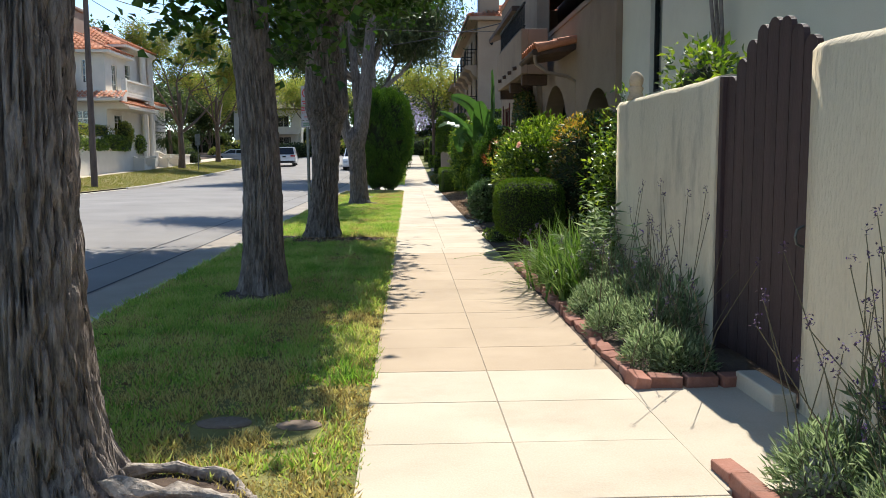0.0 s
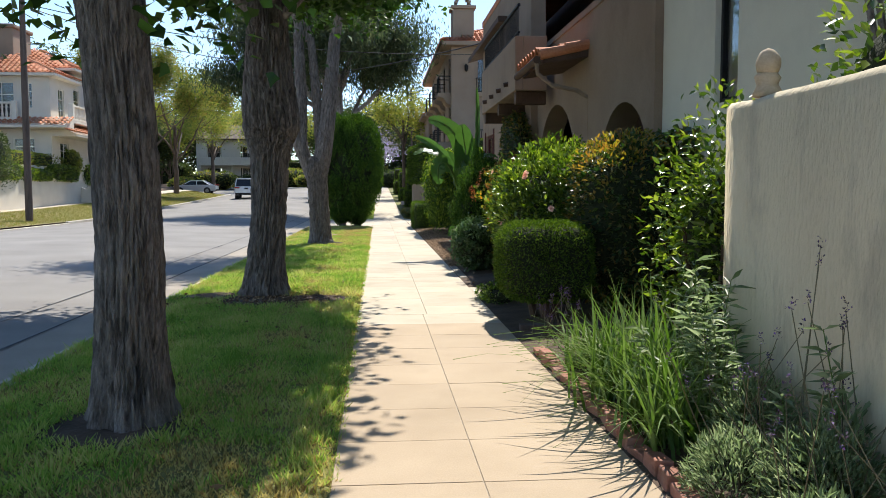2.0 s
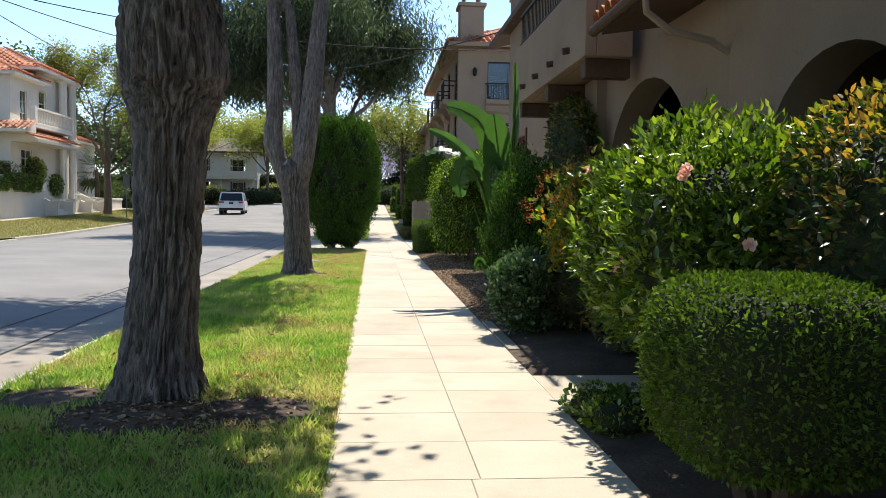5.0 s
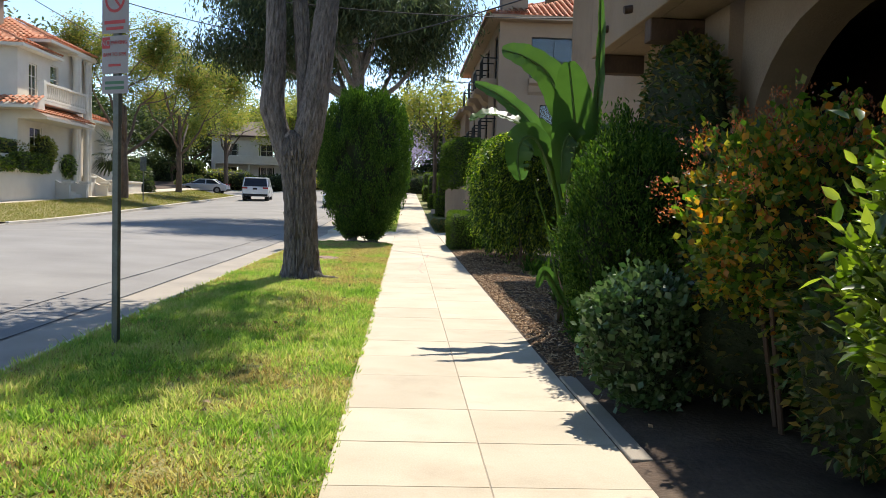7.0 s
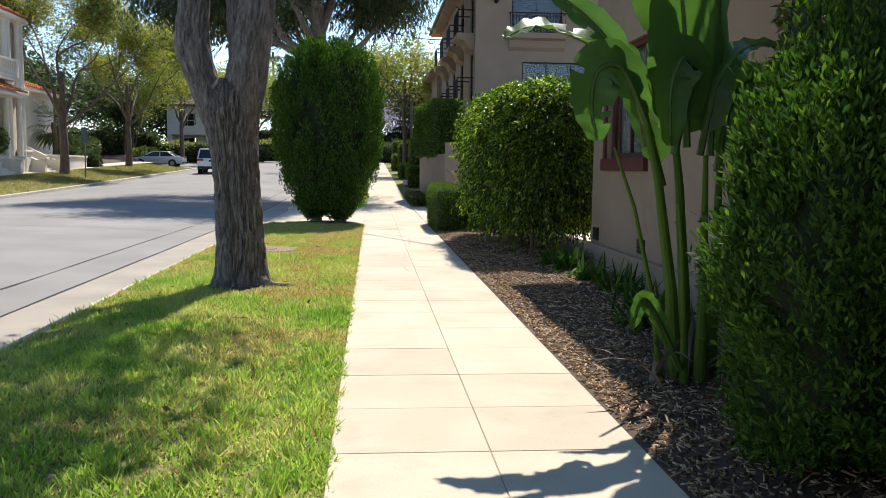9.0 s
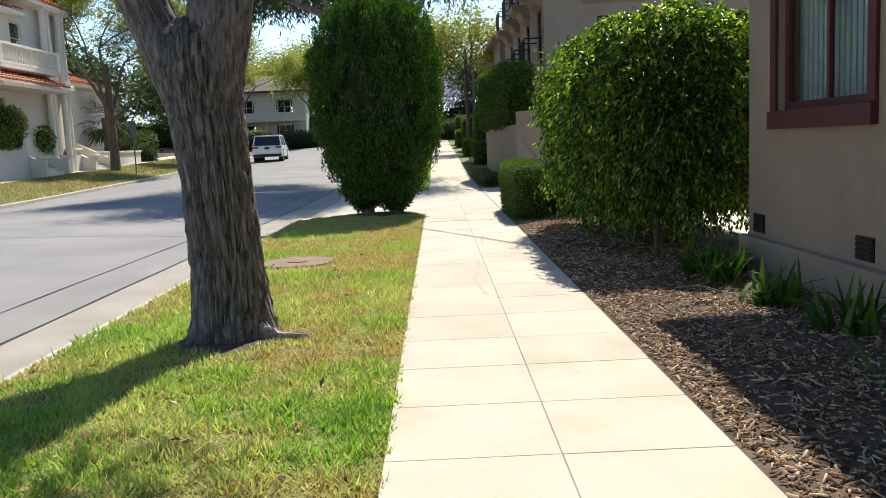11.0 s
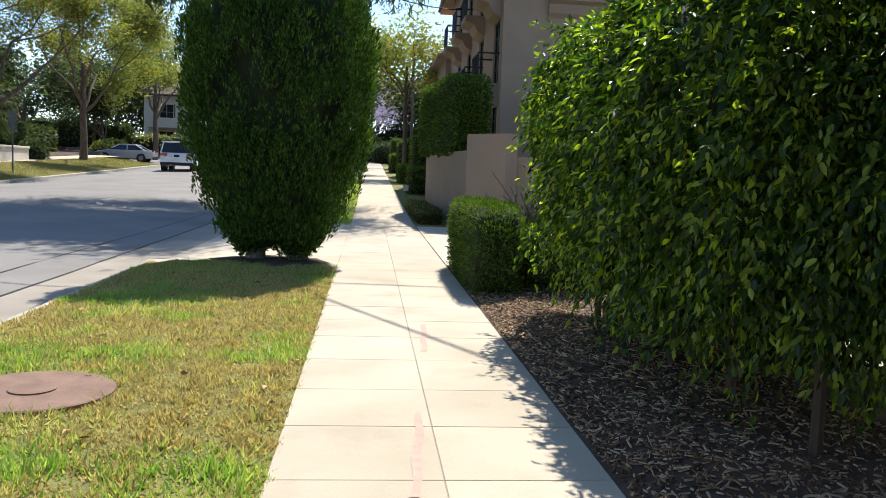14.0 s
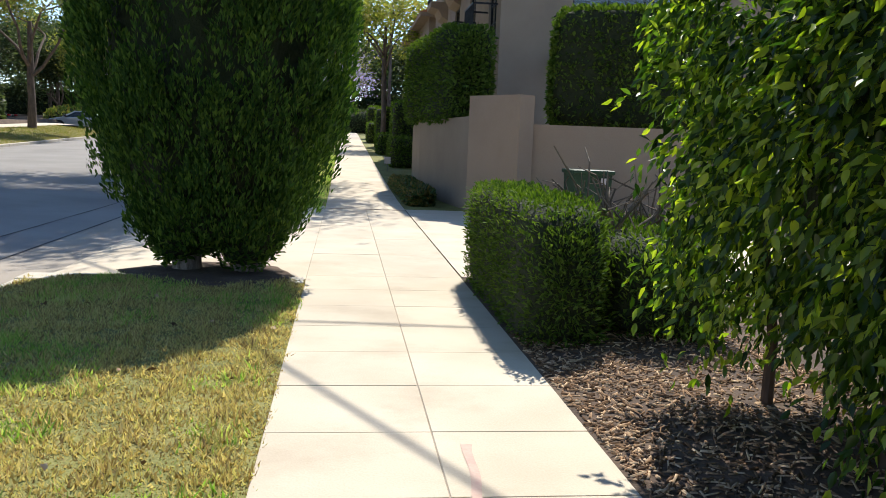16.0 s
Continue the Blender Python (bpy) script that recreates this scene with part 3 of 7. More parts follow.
def wobbly_wall(name, y0, y1, z1, label):
    """A thick stucco wall with a slightly uneven, rounded top."""
    ny = int((y1 - y0) / .12) + 1
    prof = [(WX, -.1), (WX, z1 - .05), (WX + .03, z1 - .012), (WX + .09, z1), (WX + .16, z1 - .012), (WX + .2, z1 - .05), (WX + .2, -.1)]
    v = []
    for i in range(ny + 1):
        y = y0 + (y1 - y0) * i / ny
        for x, z in prof:
            q = Vector((x * 3, y * 2.2, z * 2))
            v.append((x + .008 * noise.noise(q), y, z + (.018 * noise.noise(Vector((1, y * 2.5, 4))) if z > 1 else 0)))
    w = len(prof)
    f = [(i * w + c, (i + 1) * w + c, (i + 1) * w + c + 1, i * w + c + 1) for i in range(ny) for c in range(w - 1)]
    ob = array_mesh(name, v, f, M["wall_cream"], smooth=False)
    bm = bmesh.new()
    bm.from_mesh(ob.data)
    bm.verts.ensure_lookup_table()
    bm.faces.new([bm.verts[c] for c in range(w)])
    bm.faces.new([bm.verts[ny * w + c] for c in range(w)][::-1])
    bm.to_mesh(ob.data)
    bm.free()
    return tagged(ob, label, "wall", kind="structure")


wobbly_wall("wall_garden", 5.72, 8.47, 1.97, "rough cream stucco garden wall with an uneven top")
wobbly_wall("wall_garden", -6.0, 4.36, 2.0, "rough cream stucco garden wall beside the gate")


def wood_gate():
    g = tagged(empty("garden_gate", (WX, 5.04, 0)), "closed dark brown plank gate with a stepped scalloped top", "gate")
    tops = [1.93, 2.03, 2.13, 2.20, 2.22, 2.20, 2.13, 2.05]
    w = 1.26 / len(tops)
    for i, t in enumerate(tops[::-1]):
        y0 = -.63 + i * w
        out = [(y0 + .004, .10), (y0 + w - .004, .10), (y0 + w - .004, t - .05)]
        out += [(y0 + w / 2 + (w / 2 - .004) * math.cos(a), t - .05 + .06 * math.sin(a)) for a in [math.pi * k / 6 for k in range(1, 6)]]
        out += [(y0 + .004, t - .05)]
        part("plank", prism_bm(out, 'x', .05, .085), M["gate"], g)
    for y0, y1 in ((.63, .69), (-.69, -.63)):
        part("post", box_bm(.02, .15, y0, y1, 0, 1.95, .006), M["gate"], g)
    for z in (.45, 1.65):
        part("rail", box_bm(.085, .12, -.63, .63, z, z + .1, .005), M["gate"], g)
    bm = tube_bm([(.05, -.56, 1.02), (.01, -.56, 1.0), (.0, -.56, .96), (.01, -.56, .92), (.05, -.56, .9)], .008, 8)
    part("handle", bm, M["steel"], g, "grey ring latch handle")
    return g


wood_gate()
tagged(part("threshold_step", box_bm(1.99, 2.128, 4.37, 4.9, -.05, .10, .012), M["slab"]), "pale concrete step below the gate", "step")
tagged(part("gate_path", box_bm(1.327, 2.16, 3.32, 4.98, -.3, -.001, .003), M["slab"]), "short concrete path to the gate", "path", kind="structure")


def statue():
    bm = bmesh.new()
    bmesh.ops.create_uvsphere(bm, u_segments=20, v_segments=14, radius=1)
    for v in bm.verts:
        v.co = Vector((v.co.x * .068, v.co.y * .075, v.co.z * .085 + .185))
    body = tube_bm([(0, 0, 0), (0, 0, .03), (0, .01, .07), (.0, .0, .11), (0, 0, .15)], [.085, .08, .06, .075, .045], 16)
    join_bm(bm, body)
    for v in bm.verts:
        v.co += v.co.normalized() * .012 * noise.noise(v.co * 22)
    ob = part("statue", bm, M["stone"], None, "", True)
    ob.location = (WX + .1, 8.15, 1.965)
    return tagged(ob, "small weathered sandstone bust on the garden wall", "statue")


statue()

# brick edging
BR = bpy.data.meshes.new("brick")
_b = box_bm(-.05, .05, -.1, .1, -.03, .065, .008)
_b.to_mesh(BR)
_b.free()
BR.materials.append(M["brick"])
rnd = random.Random(5)


def brick_row(x, y0, y1):
    row = tagged(empty("brick_edging", (x, y0, 0)), "row of worn red bricks edging the planting bed", "edging")
    y = y0
    while y < y1:
        b = new("brick", BR)
        b.parent = row
        b.matrix_basis = pose(rnd.uniform(-.012, .012), y - y0 + .1, rnd.uniform(-.02, .015), rnd.uniform(-4, 4), rnd.uniform(-9, 9), rnd.uniform(-7, 7))
        y += .215
    return row


brick_row(1.40, 4.86, 10.6)
brick_row(1.40, .8, 3.55)
row = tagged(empty("brick_edging", (1.5, 4.93, 0)), "short return of red bricks beside the gate path", "edging")
for i in range(3):
    b = new("brick", BR)
    b.parent = row
    b.matrix_basis = pose(.06 + i * .22, 0, .005, 2, -4, 88 + 5 * i)

# ---- pale house behind the garden wall ----
tagged(part("wall_pale_house", grid_wall('x', 3.4, .25, -8, 13.28, -.1, 4.7, [(11.2, 11.75, 2.3, 3.75)]), M["white_house"]), "tall pale cream stucco house wall", "wall", kind="structure")
tagged(part("wall_pale_house_return", box_bm(3.652, 9, 13.03, 13.28, -.1, 4.7), M["white_house"]), "pale cream stucco end wall", "wall", kind="structure")
tagged(part("roof_pale_house", box_bm(3.38, 12, -8.2, 13.3, 4.7, 4.9), M["tile"]), "flat roof edge of the pale house", "roof", kind="structure")


def window(name, axis, face, u0, u1, z0, z1, frame_m, label, cols=2, rows=1, bar=.05, depth=.08, curtain=False, sill=None, sign=1):
    """Frame, bars, panes and a sill; set into a hole whose face lies at `face`, inward along +axis times sign."""
    w = tagged(empty(name), label, "window", kind="structure")

    def bx(a0, a1, u_0, u_1, z_0, z_1, bev=.004):
        a0, a1 = sorted((face + a0 * sign, face + a1 * sign))
        return box_bm(a0, a1, u_0, u_1, z_0, z_1, bev) if axis == 'x' else box_bm(u_0, u_1, a0, a1, z_0, z_1, bev)
    bm = bx(.06, .06 + depth, u0, u0 + bar, z0, z1)
    for q in ((u1 - bar, u1, z0, z1), (u0 + bar, u1 - bar, z0, z0 + bar), (u0 + bar, u1 - bar, z1 - bar, z1)):
        join_bm(bm, bx(.06, .06 + depth, *q))
    for c in range(1, cols):
        u = u0 + (u1 - u0) * c / cols
        join_bm(bm, bx(.07, .04 + depth, u - bar * .35, u + bar * .35, z0 + bar, z1 - bar))
    for r in range(1, rows):
        z = z0 + (z1 - z0) * r / rows
        join_bm(bm, bx(.075, .035 + depth, u0 + bar, u1 - bar, z - bar * .3, z + bar * .3))
    part("window_frame", bm, frame_m, w)
    for c in range(cols):
        a, b = u0 + (u1 - u0) * c / cols, u0 + (u1 - u0) * (c + 1) / cols
        p = part("pane", bx(.09, .096, a + .01, b - .01, z0 + .01, z1 - .01, 0), M["glass"], w)
        p.visible_shadow = False
    if curtain:
        bm = bmesh.new()
        n = int((u1 - u0) / .09)
        for i in range(n):
            u = u0 + (i + .5) * (u1 - u0) / n
            join_bm(bm, bx(.19, .2, u - .036, u + .036, z0, z1, 0))
        part("blind", bm, M["curtain"], w, "pale vertical blind slats")
    # Thin sheet behind the panes; its dark colour stands in for an unlit room.
    part("room_shade_sheet", bx(.30, .31, u0 - .0, u1 + .0, z0 - .0, z1 + .0, 0), M["room_shade"], w)
    if sill:
        part("sill", bx(-sill, .06, u0 - .12, u1 + .12, z0 - .16, z0 - .002), frame_m, w)
        for a, b in ((u0 - .12, u0 - .002), (u1 + .002, u1 + .12)):
            part("casing", bx(-.03, .06, a, b, z0, z1 + .12), frame_m, w)
    return w


window("window_1", 'x', 3.4, 11.2, 11.75, 2.3, 3.75, M["iron"], "narrow dark window in the pale wall", 1)

# trellis over the wall by the gate
tr = tagged(empty("trellis", (3.36, 3.0, 0)), "dark wooden trellis with a bare climbing stem", "trellis")
for i in range(6):
    part("slat", box_bm(-.05, -.02, -1.5 + i * .55, -1.44 + i * .55, 2.1, 3.1, .004), M["dark_wood"], tr)
for z in (2.45, 2.8):
    part("rail", box_bm(-.085, -.05, -1.7, 1.6, z, z + .06, .004), M["dark_wood"], tr)
part("post", box_bm(-.14, -.02, 1.75, 1.87, 0, 3.6, .006), M["dark_wood"], tr)
part("post", box_bm(-.14, -.02, -1.9, -1.78, 0, 3.6, .006), M["dark_wood"], tr)

# ---- tan house with arches ----
AX = 3.3


def arch_outline(y0, y1, z1, arches):
    out = [(y0, -.1)]
    for c, half, spring, top in arches:
        out.append((c - half, -.1))
        for k in range(17):
            a = math.pi - math.pi * k / 16
            out.append((c + half * math.cos(a), spring + (top - spring) * math.sin(a)))
        out.append((c + half, -.1))
    out += [(y1, -.1), (y1, z1), (y0, z1)]
    return out


ARCHES = [(14.6, 1.1, 1.7, 2.62), (18.85, 1.55, 1.75, 3.02)]
tagged(part("wall_arches", prism_bm(arch_outline(13.29, 20.6, 4.2, ARCHES), 'x', AX, AX + .42), M["house_a"]), "tan stucco porch wall with round arches", "wall", kind="structure")
tagged(part("wall_tan_house", grid_wall('x', AX - .14, .3, 20.6, 28.4, -.1, 6.3, [(26.1, 27.7, 1.55, 3.0), (22.2, 23.6, .1, 2.3)]), M["house_a"]), "tan stucco house wall", "wall", kind="structure")
tagged(part("wall_plinth", box_bm(AX - .24, AX - .142, 23.7, 28.44, -.1, .36, .02), M["house_a"]), "projecting tan stucco base course of the house", "wall", kind="structure")
tagged(part("wall_tan_end", box_bm(AX - .14 + .302, 11, 28.1, 28.4, -.1, 6.3), M["house_a"]), "tan stucco end wall", "wall", kind="structure")
# Back wall takes the dark wood tone in place of porch shade.
tagged(part("wall_porch_back", grid_wall('x', 5.0, .2, 13.29, 28.1, -.1, 6.6, [(14.0, 15.0, .1, 2.15), (17.8, 18.8, .1, 2.15)]), M["dark_wood"]), "porch back wall, its dark tone standing in for porch shade", "wall", kind="structure")
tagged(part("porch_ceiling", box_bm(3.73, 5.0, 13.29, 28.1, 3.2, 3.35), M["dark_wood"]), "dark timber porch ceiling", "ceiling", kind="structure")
tagged(part("porch_floor", box_bm(3.73, 5.0, 13.29, 28.1, -.1, .1), M["joint"]), "dim concrete porch floor", "floor", kind="structure")
tagged(part("roof_porch_terrace", box_bm(3.28, 5.0, 13.28, 20.6, 4.2, 4.3), M["house_a"]), "stucco parapet top over the porch", "roof", kind="structure")
tagged(part("roof_tan_front", box_bm(3.14, 4.9, 20.6, 28.5, 6.3, 6.45), M["tile"]), "clay tile roof edge of the tan house front", "roof", kind="structure")
tagged(part("roof_tan_eave", prism_bm([(2.92, 5.52), (2.92, 5.66), (8.0, 7.2), (8.0, 7.06)], 'y', 28.42, 30.3), M["dark_wood"]), "dark timber eave over the end of the tan house", "roof", kind="structure")
tagged(part("roof_tan_eave", box_bm(2.92, 3.15, 23.7, 28.41, 5.52, 5.66, .01), M["dark_wood"]), "dark timber eave along the tan house", "roof", kind="structure")
tagged(part("roof_tan_house", box_bm(4.9, 11.5, 13.2, 28.5, 6.6, 6.8), M["tile"]), "clay tile roof edge of the tan house", "roof", kind="structure")
for yy in (14.5, 18.3):
    d = tagged(empty("door_1", (5.0, yy, .1)), "dark wooden door inside the porch", "door", kind="structure")
    part("door_leaf", box_bm(.06, .1, -.48, .48, .0, 2.03, .006), M["dark_wood"], d)
    part("doorknob", tube_bm([(.06, .38, 1.0), (.0, .38, 1.0)], [.03, .03], 10), M["steel"], d)
window("window_2", 'x', AX - .14, 26.1, 27.7, 1.55, 3.0, M["red_trim"], "window with dark red wooden frame and pale vertical blinds", 2, 1, .07, .08, True, .06)
window("window_3", 'x', AX - .14, 22.2, 23.6, .1, 2.3, M["dark_wood"], "dark glazed door in deep shade", 2)
for yy in (26.15, 28.15):
    v = tagged(empty("foundation_vent", (AX - .14, yy, .5)), "small dark metal foundation vent in the tan wall", "vent")
    part("frame", box_bm(-.012, .0, -.16, .1, -.10, .08, .003), M["iron"], v)
    for k in range(4):
        part("slat", box_bm(-.022, -.012, -.15, .09, -.085 + k * .042, -.06 + k * .042), M["iron"], v)

# balcony
bal = tagged(empty("balcony", (2.55, 21.38, 3.3)), "tan stucco balcony with a black iron rail and timber beams", "balcony")
part("parapet", box_bm(0, .15, -2.45, 2.5, .0, 1.0, .015), M["house_a"], bal)
part("side_wall", box_bm(.152, .60, -2.45, -2.3, .0, 1.0, .01), M["house_a"], bal)
part("side_wall", box_bm(.152, .60, 2.35, 2.5, .0, 1.0, .01), M["house_a"], bal)
part("deck", box_bm(.152, .60, -2.298, 2.348, .0, .12), M["house_a"], bal)
for y in (-2.2, 0, 2.2):
    part("beam", box_bm(.04, .62, y - .11, y + .11, -.24, -.004, .012), M["dark_wood"], bal)
for y in (-1.6, -.6, .5, 1.6):
    part("spout", tube_bm([(.02, y, .22), (-.09, y, .20)], [.045, .045], 10), M["dark_wood"], bal)
part("top_rail", box_bm(.05, .10, -2.42, 2.46, 1.55, 1.6, .006), M["iron"], bal)
part("bottom_rail", box_bm(.05, .10, -2.42, 2.46, 1.06, 1.09, .004), M["iron"], bal)
for k in range(41):
    y = -2.4 + k * .12
    part("baluster", tube_bm([(.075, y, 1.0), (.075, y, 1.56)], .008, 5), M["iron"], bal)


def tile_rows(bm_list, a, b, up, length, spacing=.24, row=.38, r=.105, clip=None):
    """Half-round clay tiles over a slope: a to b along the eave, `up` the slope's direction."""
    a, b, up = Vector(a), Vector(b), Vector(up).normalized()
    along = (b - a).normalized()
    nrm = along.cross(up).normalized()
    if nrm.z < 0:
        nrm = -nrm
    n = int((b - a).length / spacing)
    V, F = bm_list
    rr = random.Random(int(a.x * 7 + a.y * 3))
    for i in range(n + 1):
        s = i / max(1, n)
        ln = length if clip is None else length * clip(s)
        rows = max(1, int(ln / row))
        for k in range(rows):
            o = a + along * (spacing * i) + up * (k * row - .03) + nrm * (.02 + rr.uniform(-.006, .006))
            base = len(V)
            for e, (dist, rad, lift) in enumerate(((0, r * 1.08, .035), (row * 1.1, r * .85, .0))):
                for j in range(6):
                    an = math.pi * j / 5
                    V.append(o + up * dist + along * (math.cos(an) * rad) + nrm * (math.sin(an) * rad + lift))
            for j in range(5):
                F.append((base + j, base + j + 1, base + 7 + j, base + 6 + j))


def tiled_slope(parent, a, b, up, length, clip=None, spacing=.24):
    V, F = [], []
    tile_rows((V, F), a, b, up, length, spacing, clip=clip)
    ob = array_mesh("roof_tiles", [v[:] for v in V], F, M["tile"], parent)
    ob["kind"] = "stuff"
    return ob


# porch roof between the arch wall and the balcony
pr = tagged(empty("porch_roof", (2.58, 17.85, 3.5)), "small clay tile porch roof with a copper-toned gutter", "roof")
part("deck", prism_bm([(0, .0), (.8, .14), (.8, .04), (0, -.08)], 'y', -1.4, .45), M["dark_wood"], pr)
tiled_slope(pr, (-.05, -1.3, .02), (-.05, .4, .02), (.8, 0, .14), .8)
for k in range(2):
    part("ridge_tile", tube_bm([(-.06 + k * .42, -1.4, .05 + k * .10), (.38 + k * .42, -1.4, .14 + k * .10)], [.09, .075], 12), M["tile"], pr)
part("gutter", tube_bm([(-.10, -1.42, -.03), (-.10, .45, -.05)], .06, 10), M["dark_wood"], pr)
part("downpipe", tube_bm([(-.1, -1.38, -.08), (-.08, -1.38, -.25), (.15, -1.38, -.42), (.55, -1.38, -.5), (.74, -1.38, -.62), (.75, -1.38, -1.4), (.75, -1.38, -3.4)], .035, 10), M["house_a"], pr)

# ---- driveway wall, topiary and brown house ----
def wall_path(name, pts, h0, h1, thick, material, label):
    """A stucco wall along a plan polyline, with its own top heights."""
    bm = bmesh.new()
    n = len(pts)
    rows = []
    for i, (x, y) in enumerate(pts):
        a, b = Vector(pts[max(i - 1, 0)]), Vector(pts[min(i + 1, n - 1)])
        d = (b - a).normalized()
        o = Vector((-d.y, d.x)) * thick
        h = h0 + (h1 - h0) * i / (n - 1)
        rows.append([bm.verts.new(p) for p in ((x, y, -.2), (x, y, h), (x + o.x, y + o.y, h), (x + o.x, y + o.y, -.2))])
    for a, b in zip(rows, rows[1:]):
        for j in range(4):
            bm.faces.new((a[j], a[(j + 1) % 4], b[(j + 1) % 4], b[j]))
    bm.faces.new(rows[0])
    bm.faces.new(rows[-1][::-1])
    bmesh.ops.recalc_face_normals(bm, faces=bm.faces[:])
    return tagged(part(name, bm, material), label, "wall", kind="structure")


wall_path("wall_planter", [(2.0, 52.5), (2.0, 50.3), (2.22, 48.6), (2.72, 44.9)][::-1], 1.92, 1.85, -.25, M["house_b"], "brown stucco planter wall beside the driveway")
wall_path("wall_post", [(3.42, 43.6), (2.7, 44.75)], 2.25, 2.25, .35, M["house_b"], "taller brown stucco wall end beside the driveway")
wall_path("wall_drive", [(12.0, 41.6), (3.40, 43.9)], 1.75, 1.75, .22, M["house_b"], "low brown stucco wall along the driveway")


def clipped_box(name, label, pts, half, z0, z1, n, leaf, size, seed, shape="oval"):
    """A clipped hedge with a flat top along a plan segment."""
    rng = np.random.default_rng(seed)
    (xa, ya), (xb, yb) = pts
    L = math.hypot(xb - xa, yb - ya)
    ang = math.atan2(yb - ya, xb - xa)
    ob = tagged(empty(name, ((xa + xb) / 2, (ya + yb) / 2, z0)), label, "hedge")
    ob.rotation_euler[2] = ang
    rad = (L / 2, half, (z1 - z0) / 2)
    core("shade_filler", (0, 0, rad[2]), rad, M["core"], ob, 9, .94, .03, 2)
    p, d = blob_points(n, (0, 0, rad[2]), rad, rng, 9, .93, .03, 2)
    v, f = leaf_arrays(p, d + np.array([0, 0, .3]), size, shape, rng, .7)
    array_mesh("foliage", v, f, LEAF[leaf], ob)
    return ob


clipped_box("topiary_hedge", "tall square-clipped dark hedge in the planter", [(2.2, 52.4), (2.80, 46.9)], .55, 1.82, 3.95, 15000, "box", .10, 51)
clipped_box("topiary_hedge", "dark square-clipped hedge behind the driveway wall", [(4.0, 44.9), (7.0, 44.0)], .5, 1.7, 4.0, 11000, "box", .10, 52)
clipped_box("verge_planting", "low dark ivy at the foot of the planter wall", [(1.75, 46.2), (1.7, 53.0)], .30, .0, .35, 5000, "ivy", .09, 53)

BX, BY = 4.35, 52.5
tagged(part("wall_brown_house", grid_wall('y', BY, .3, BX, 16, 0, 10.1, [(5.9, 8.1, 7.25, 9.2), (6.4, 9.6, 4.0, 6.0)]), M["house_b"]), "brown stucco house end wall", "wall", kind="structure")
FRONT = [(y, y + 1.3, z, z + 2.1) for y in (53.2, 57.2, 61.2, 65.2) for z in (1.6, 4.4, 7.3)]
tagged(part("wall_brown_front", grid_wall('x', BX, .3, BY + .302, 70, 0, 10.1, FRONT), M["house_b"]), "brown stucco house front with balconies", "wall", kind="structure")
tagged(part("wall_brown_back", box_bm(16, 16.3, BY, 70, 0, 10.1), M["house_b"]), "brown stucco back wall", "wall", kind="structure")
window("window_4", 'y', BY, 5.9, 8.1, 7.25, 9.2, M["iron"], "large dark blue-grey window high in the brown wall", 2)
window("window_5", 'y', BY, 6.4, 9.6, 4.0, 6.0, M["iron"], "wide dark balcony door in the brown wall", 3)
for a, b, z0, z1 in FRONT:
    window("window_6", 'x', BX, a, b, z0, z1, M["iron"], "tall dark french window with pale panes", 2, 4, .05)


def iron_balcony(at, rz, w, depth, label, rail=.95):
    ob = tagged(empty("small_balcony", at), label, "balcony", "balconies of the brown house")
    ob.rotation_euler[2] = rz
    part("slab", prism_bm([(0, 0), (-depth, 0), (-depth, -.22), (-depth * .55, -.32), (-depth * .35, -.6), (0, -.75)], 'y', -w / 2, w / 2), M["house_b"], ob)
    part("top_rail", box_bm(-depth + .03, -depth + .08, -w / 2, w / 2, rail, rail + .05), M["iron"], ob)
    for s in (-1, 1):
        part("side_rail", box_bm(-depth + .08, .0, s * w / 2 - .025, s * w / 2 + .025, rail, rail + .05), M["iron"], ob)
    k = int(w / .13)
    for i in range(k + 1):
        y = -w / 2 + w * i / k
        part("baluster", tube_bm([(-depth + .05, y, 0), (-depth + .05, y, rail)], .014, 5), M["iron"], ob)
    return ob


for y in (53.85, 57.85, 61.85, 65.85):
    for z in (4.35, 7.25):
        iron_balcony((BX, y, z), 0, 1.7, .75, "brown stucco balcony with a black iron rail")
iron_balcony((8.0, BY, 4.0), math.pi / 2, 4.2, .8, "wide brown balcony with a black iron rail")
iron_balcony((7.0, BY, 7.2), math.pi / 2, 2.4, .35, "shallow balcony with a black iron rail", .8)
lamp = tagged(empty("wall_lantern", (5.2, BY, 8.6)), "small dark iron wall lantern", "lantern")
part("cage", tube_bm([(0, -.18, -.2), (0, -.18, -.12), (0, -.18, .15), (0, -.18, .25)], [.03, .1, .12, .02], 8), M["iron"], lamp)
part("arm", tube_bm([(0, 0, .2), (0, -.1, .28), (0, -.18, .24)], .02, 6), M["iron"], lamp)
rb = tagged(empty("roof_brown_house", (BX, BY, 10.1)), "hipped red clay tile roof with a stucco chimney", "roof", kind="structure")
part("eave", box_bm(-.6, 13, -.6, 19, -.22, .0, .02), M["house_b"], rb)
part("gutter", tube_bm([(-.62, -.6, -.05), (-.62, 19, -.05)], .09, 8), M["dark_wood"], rb)
hip = bmesh.new()
q = [hip.verts.new(p) for p in ((-.6, -.6, 0), (13, -.6, 0), (13, 19, 0), (-.6, 19, 0), (6.2, 6.2, 2.9), (6.2, 12.2, 2.9))]
for ids in ((0, 1, 4), (1, 2, 5, 4), (2, 3, 5), (3, 0, 4, 5)):
    hip.faces.new([q[i] for i in ids])
part("deck", hip, M["tile"], rb)
tiled_slope(rb, (-.5, -.6, .02), (12.9, -.6, .02), (0, 6.8, 2.9), 7.3, lambda s: max(.04, 1 - abs(2 * s - 1)), .3)
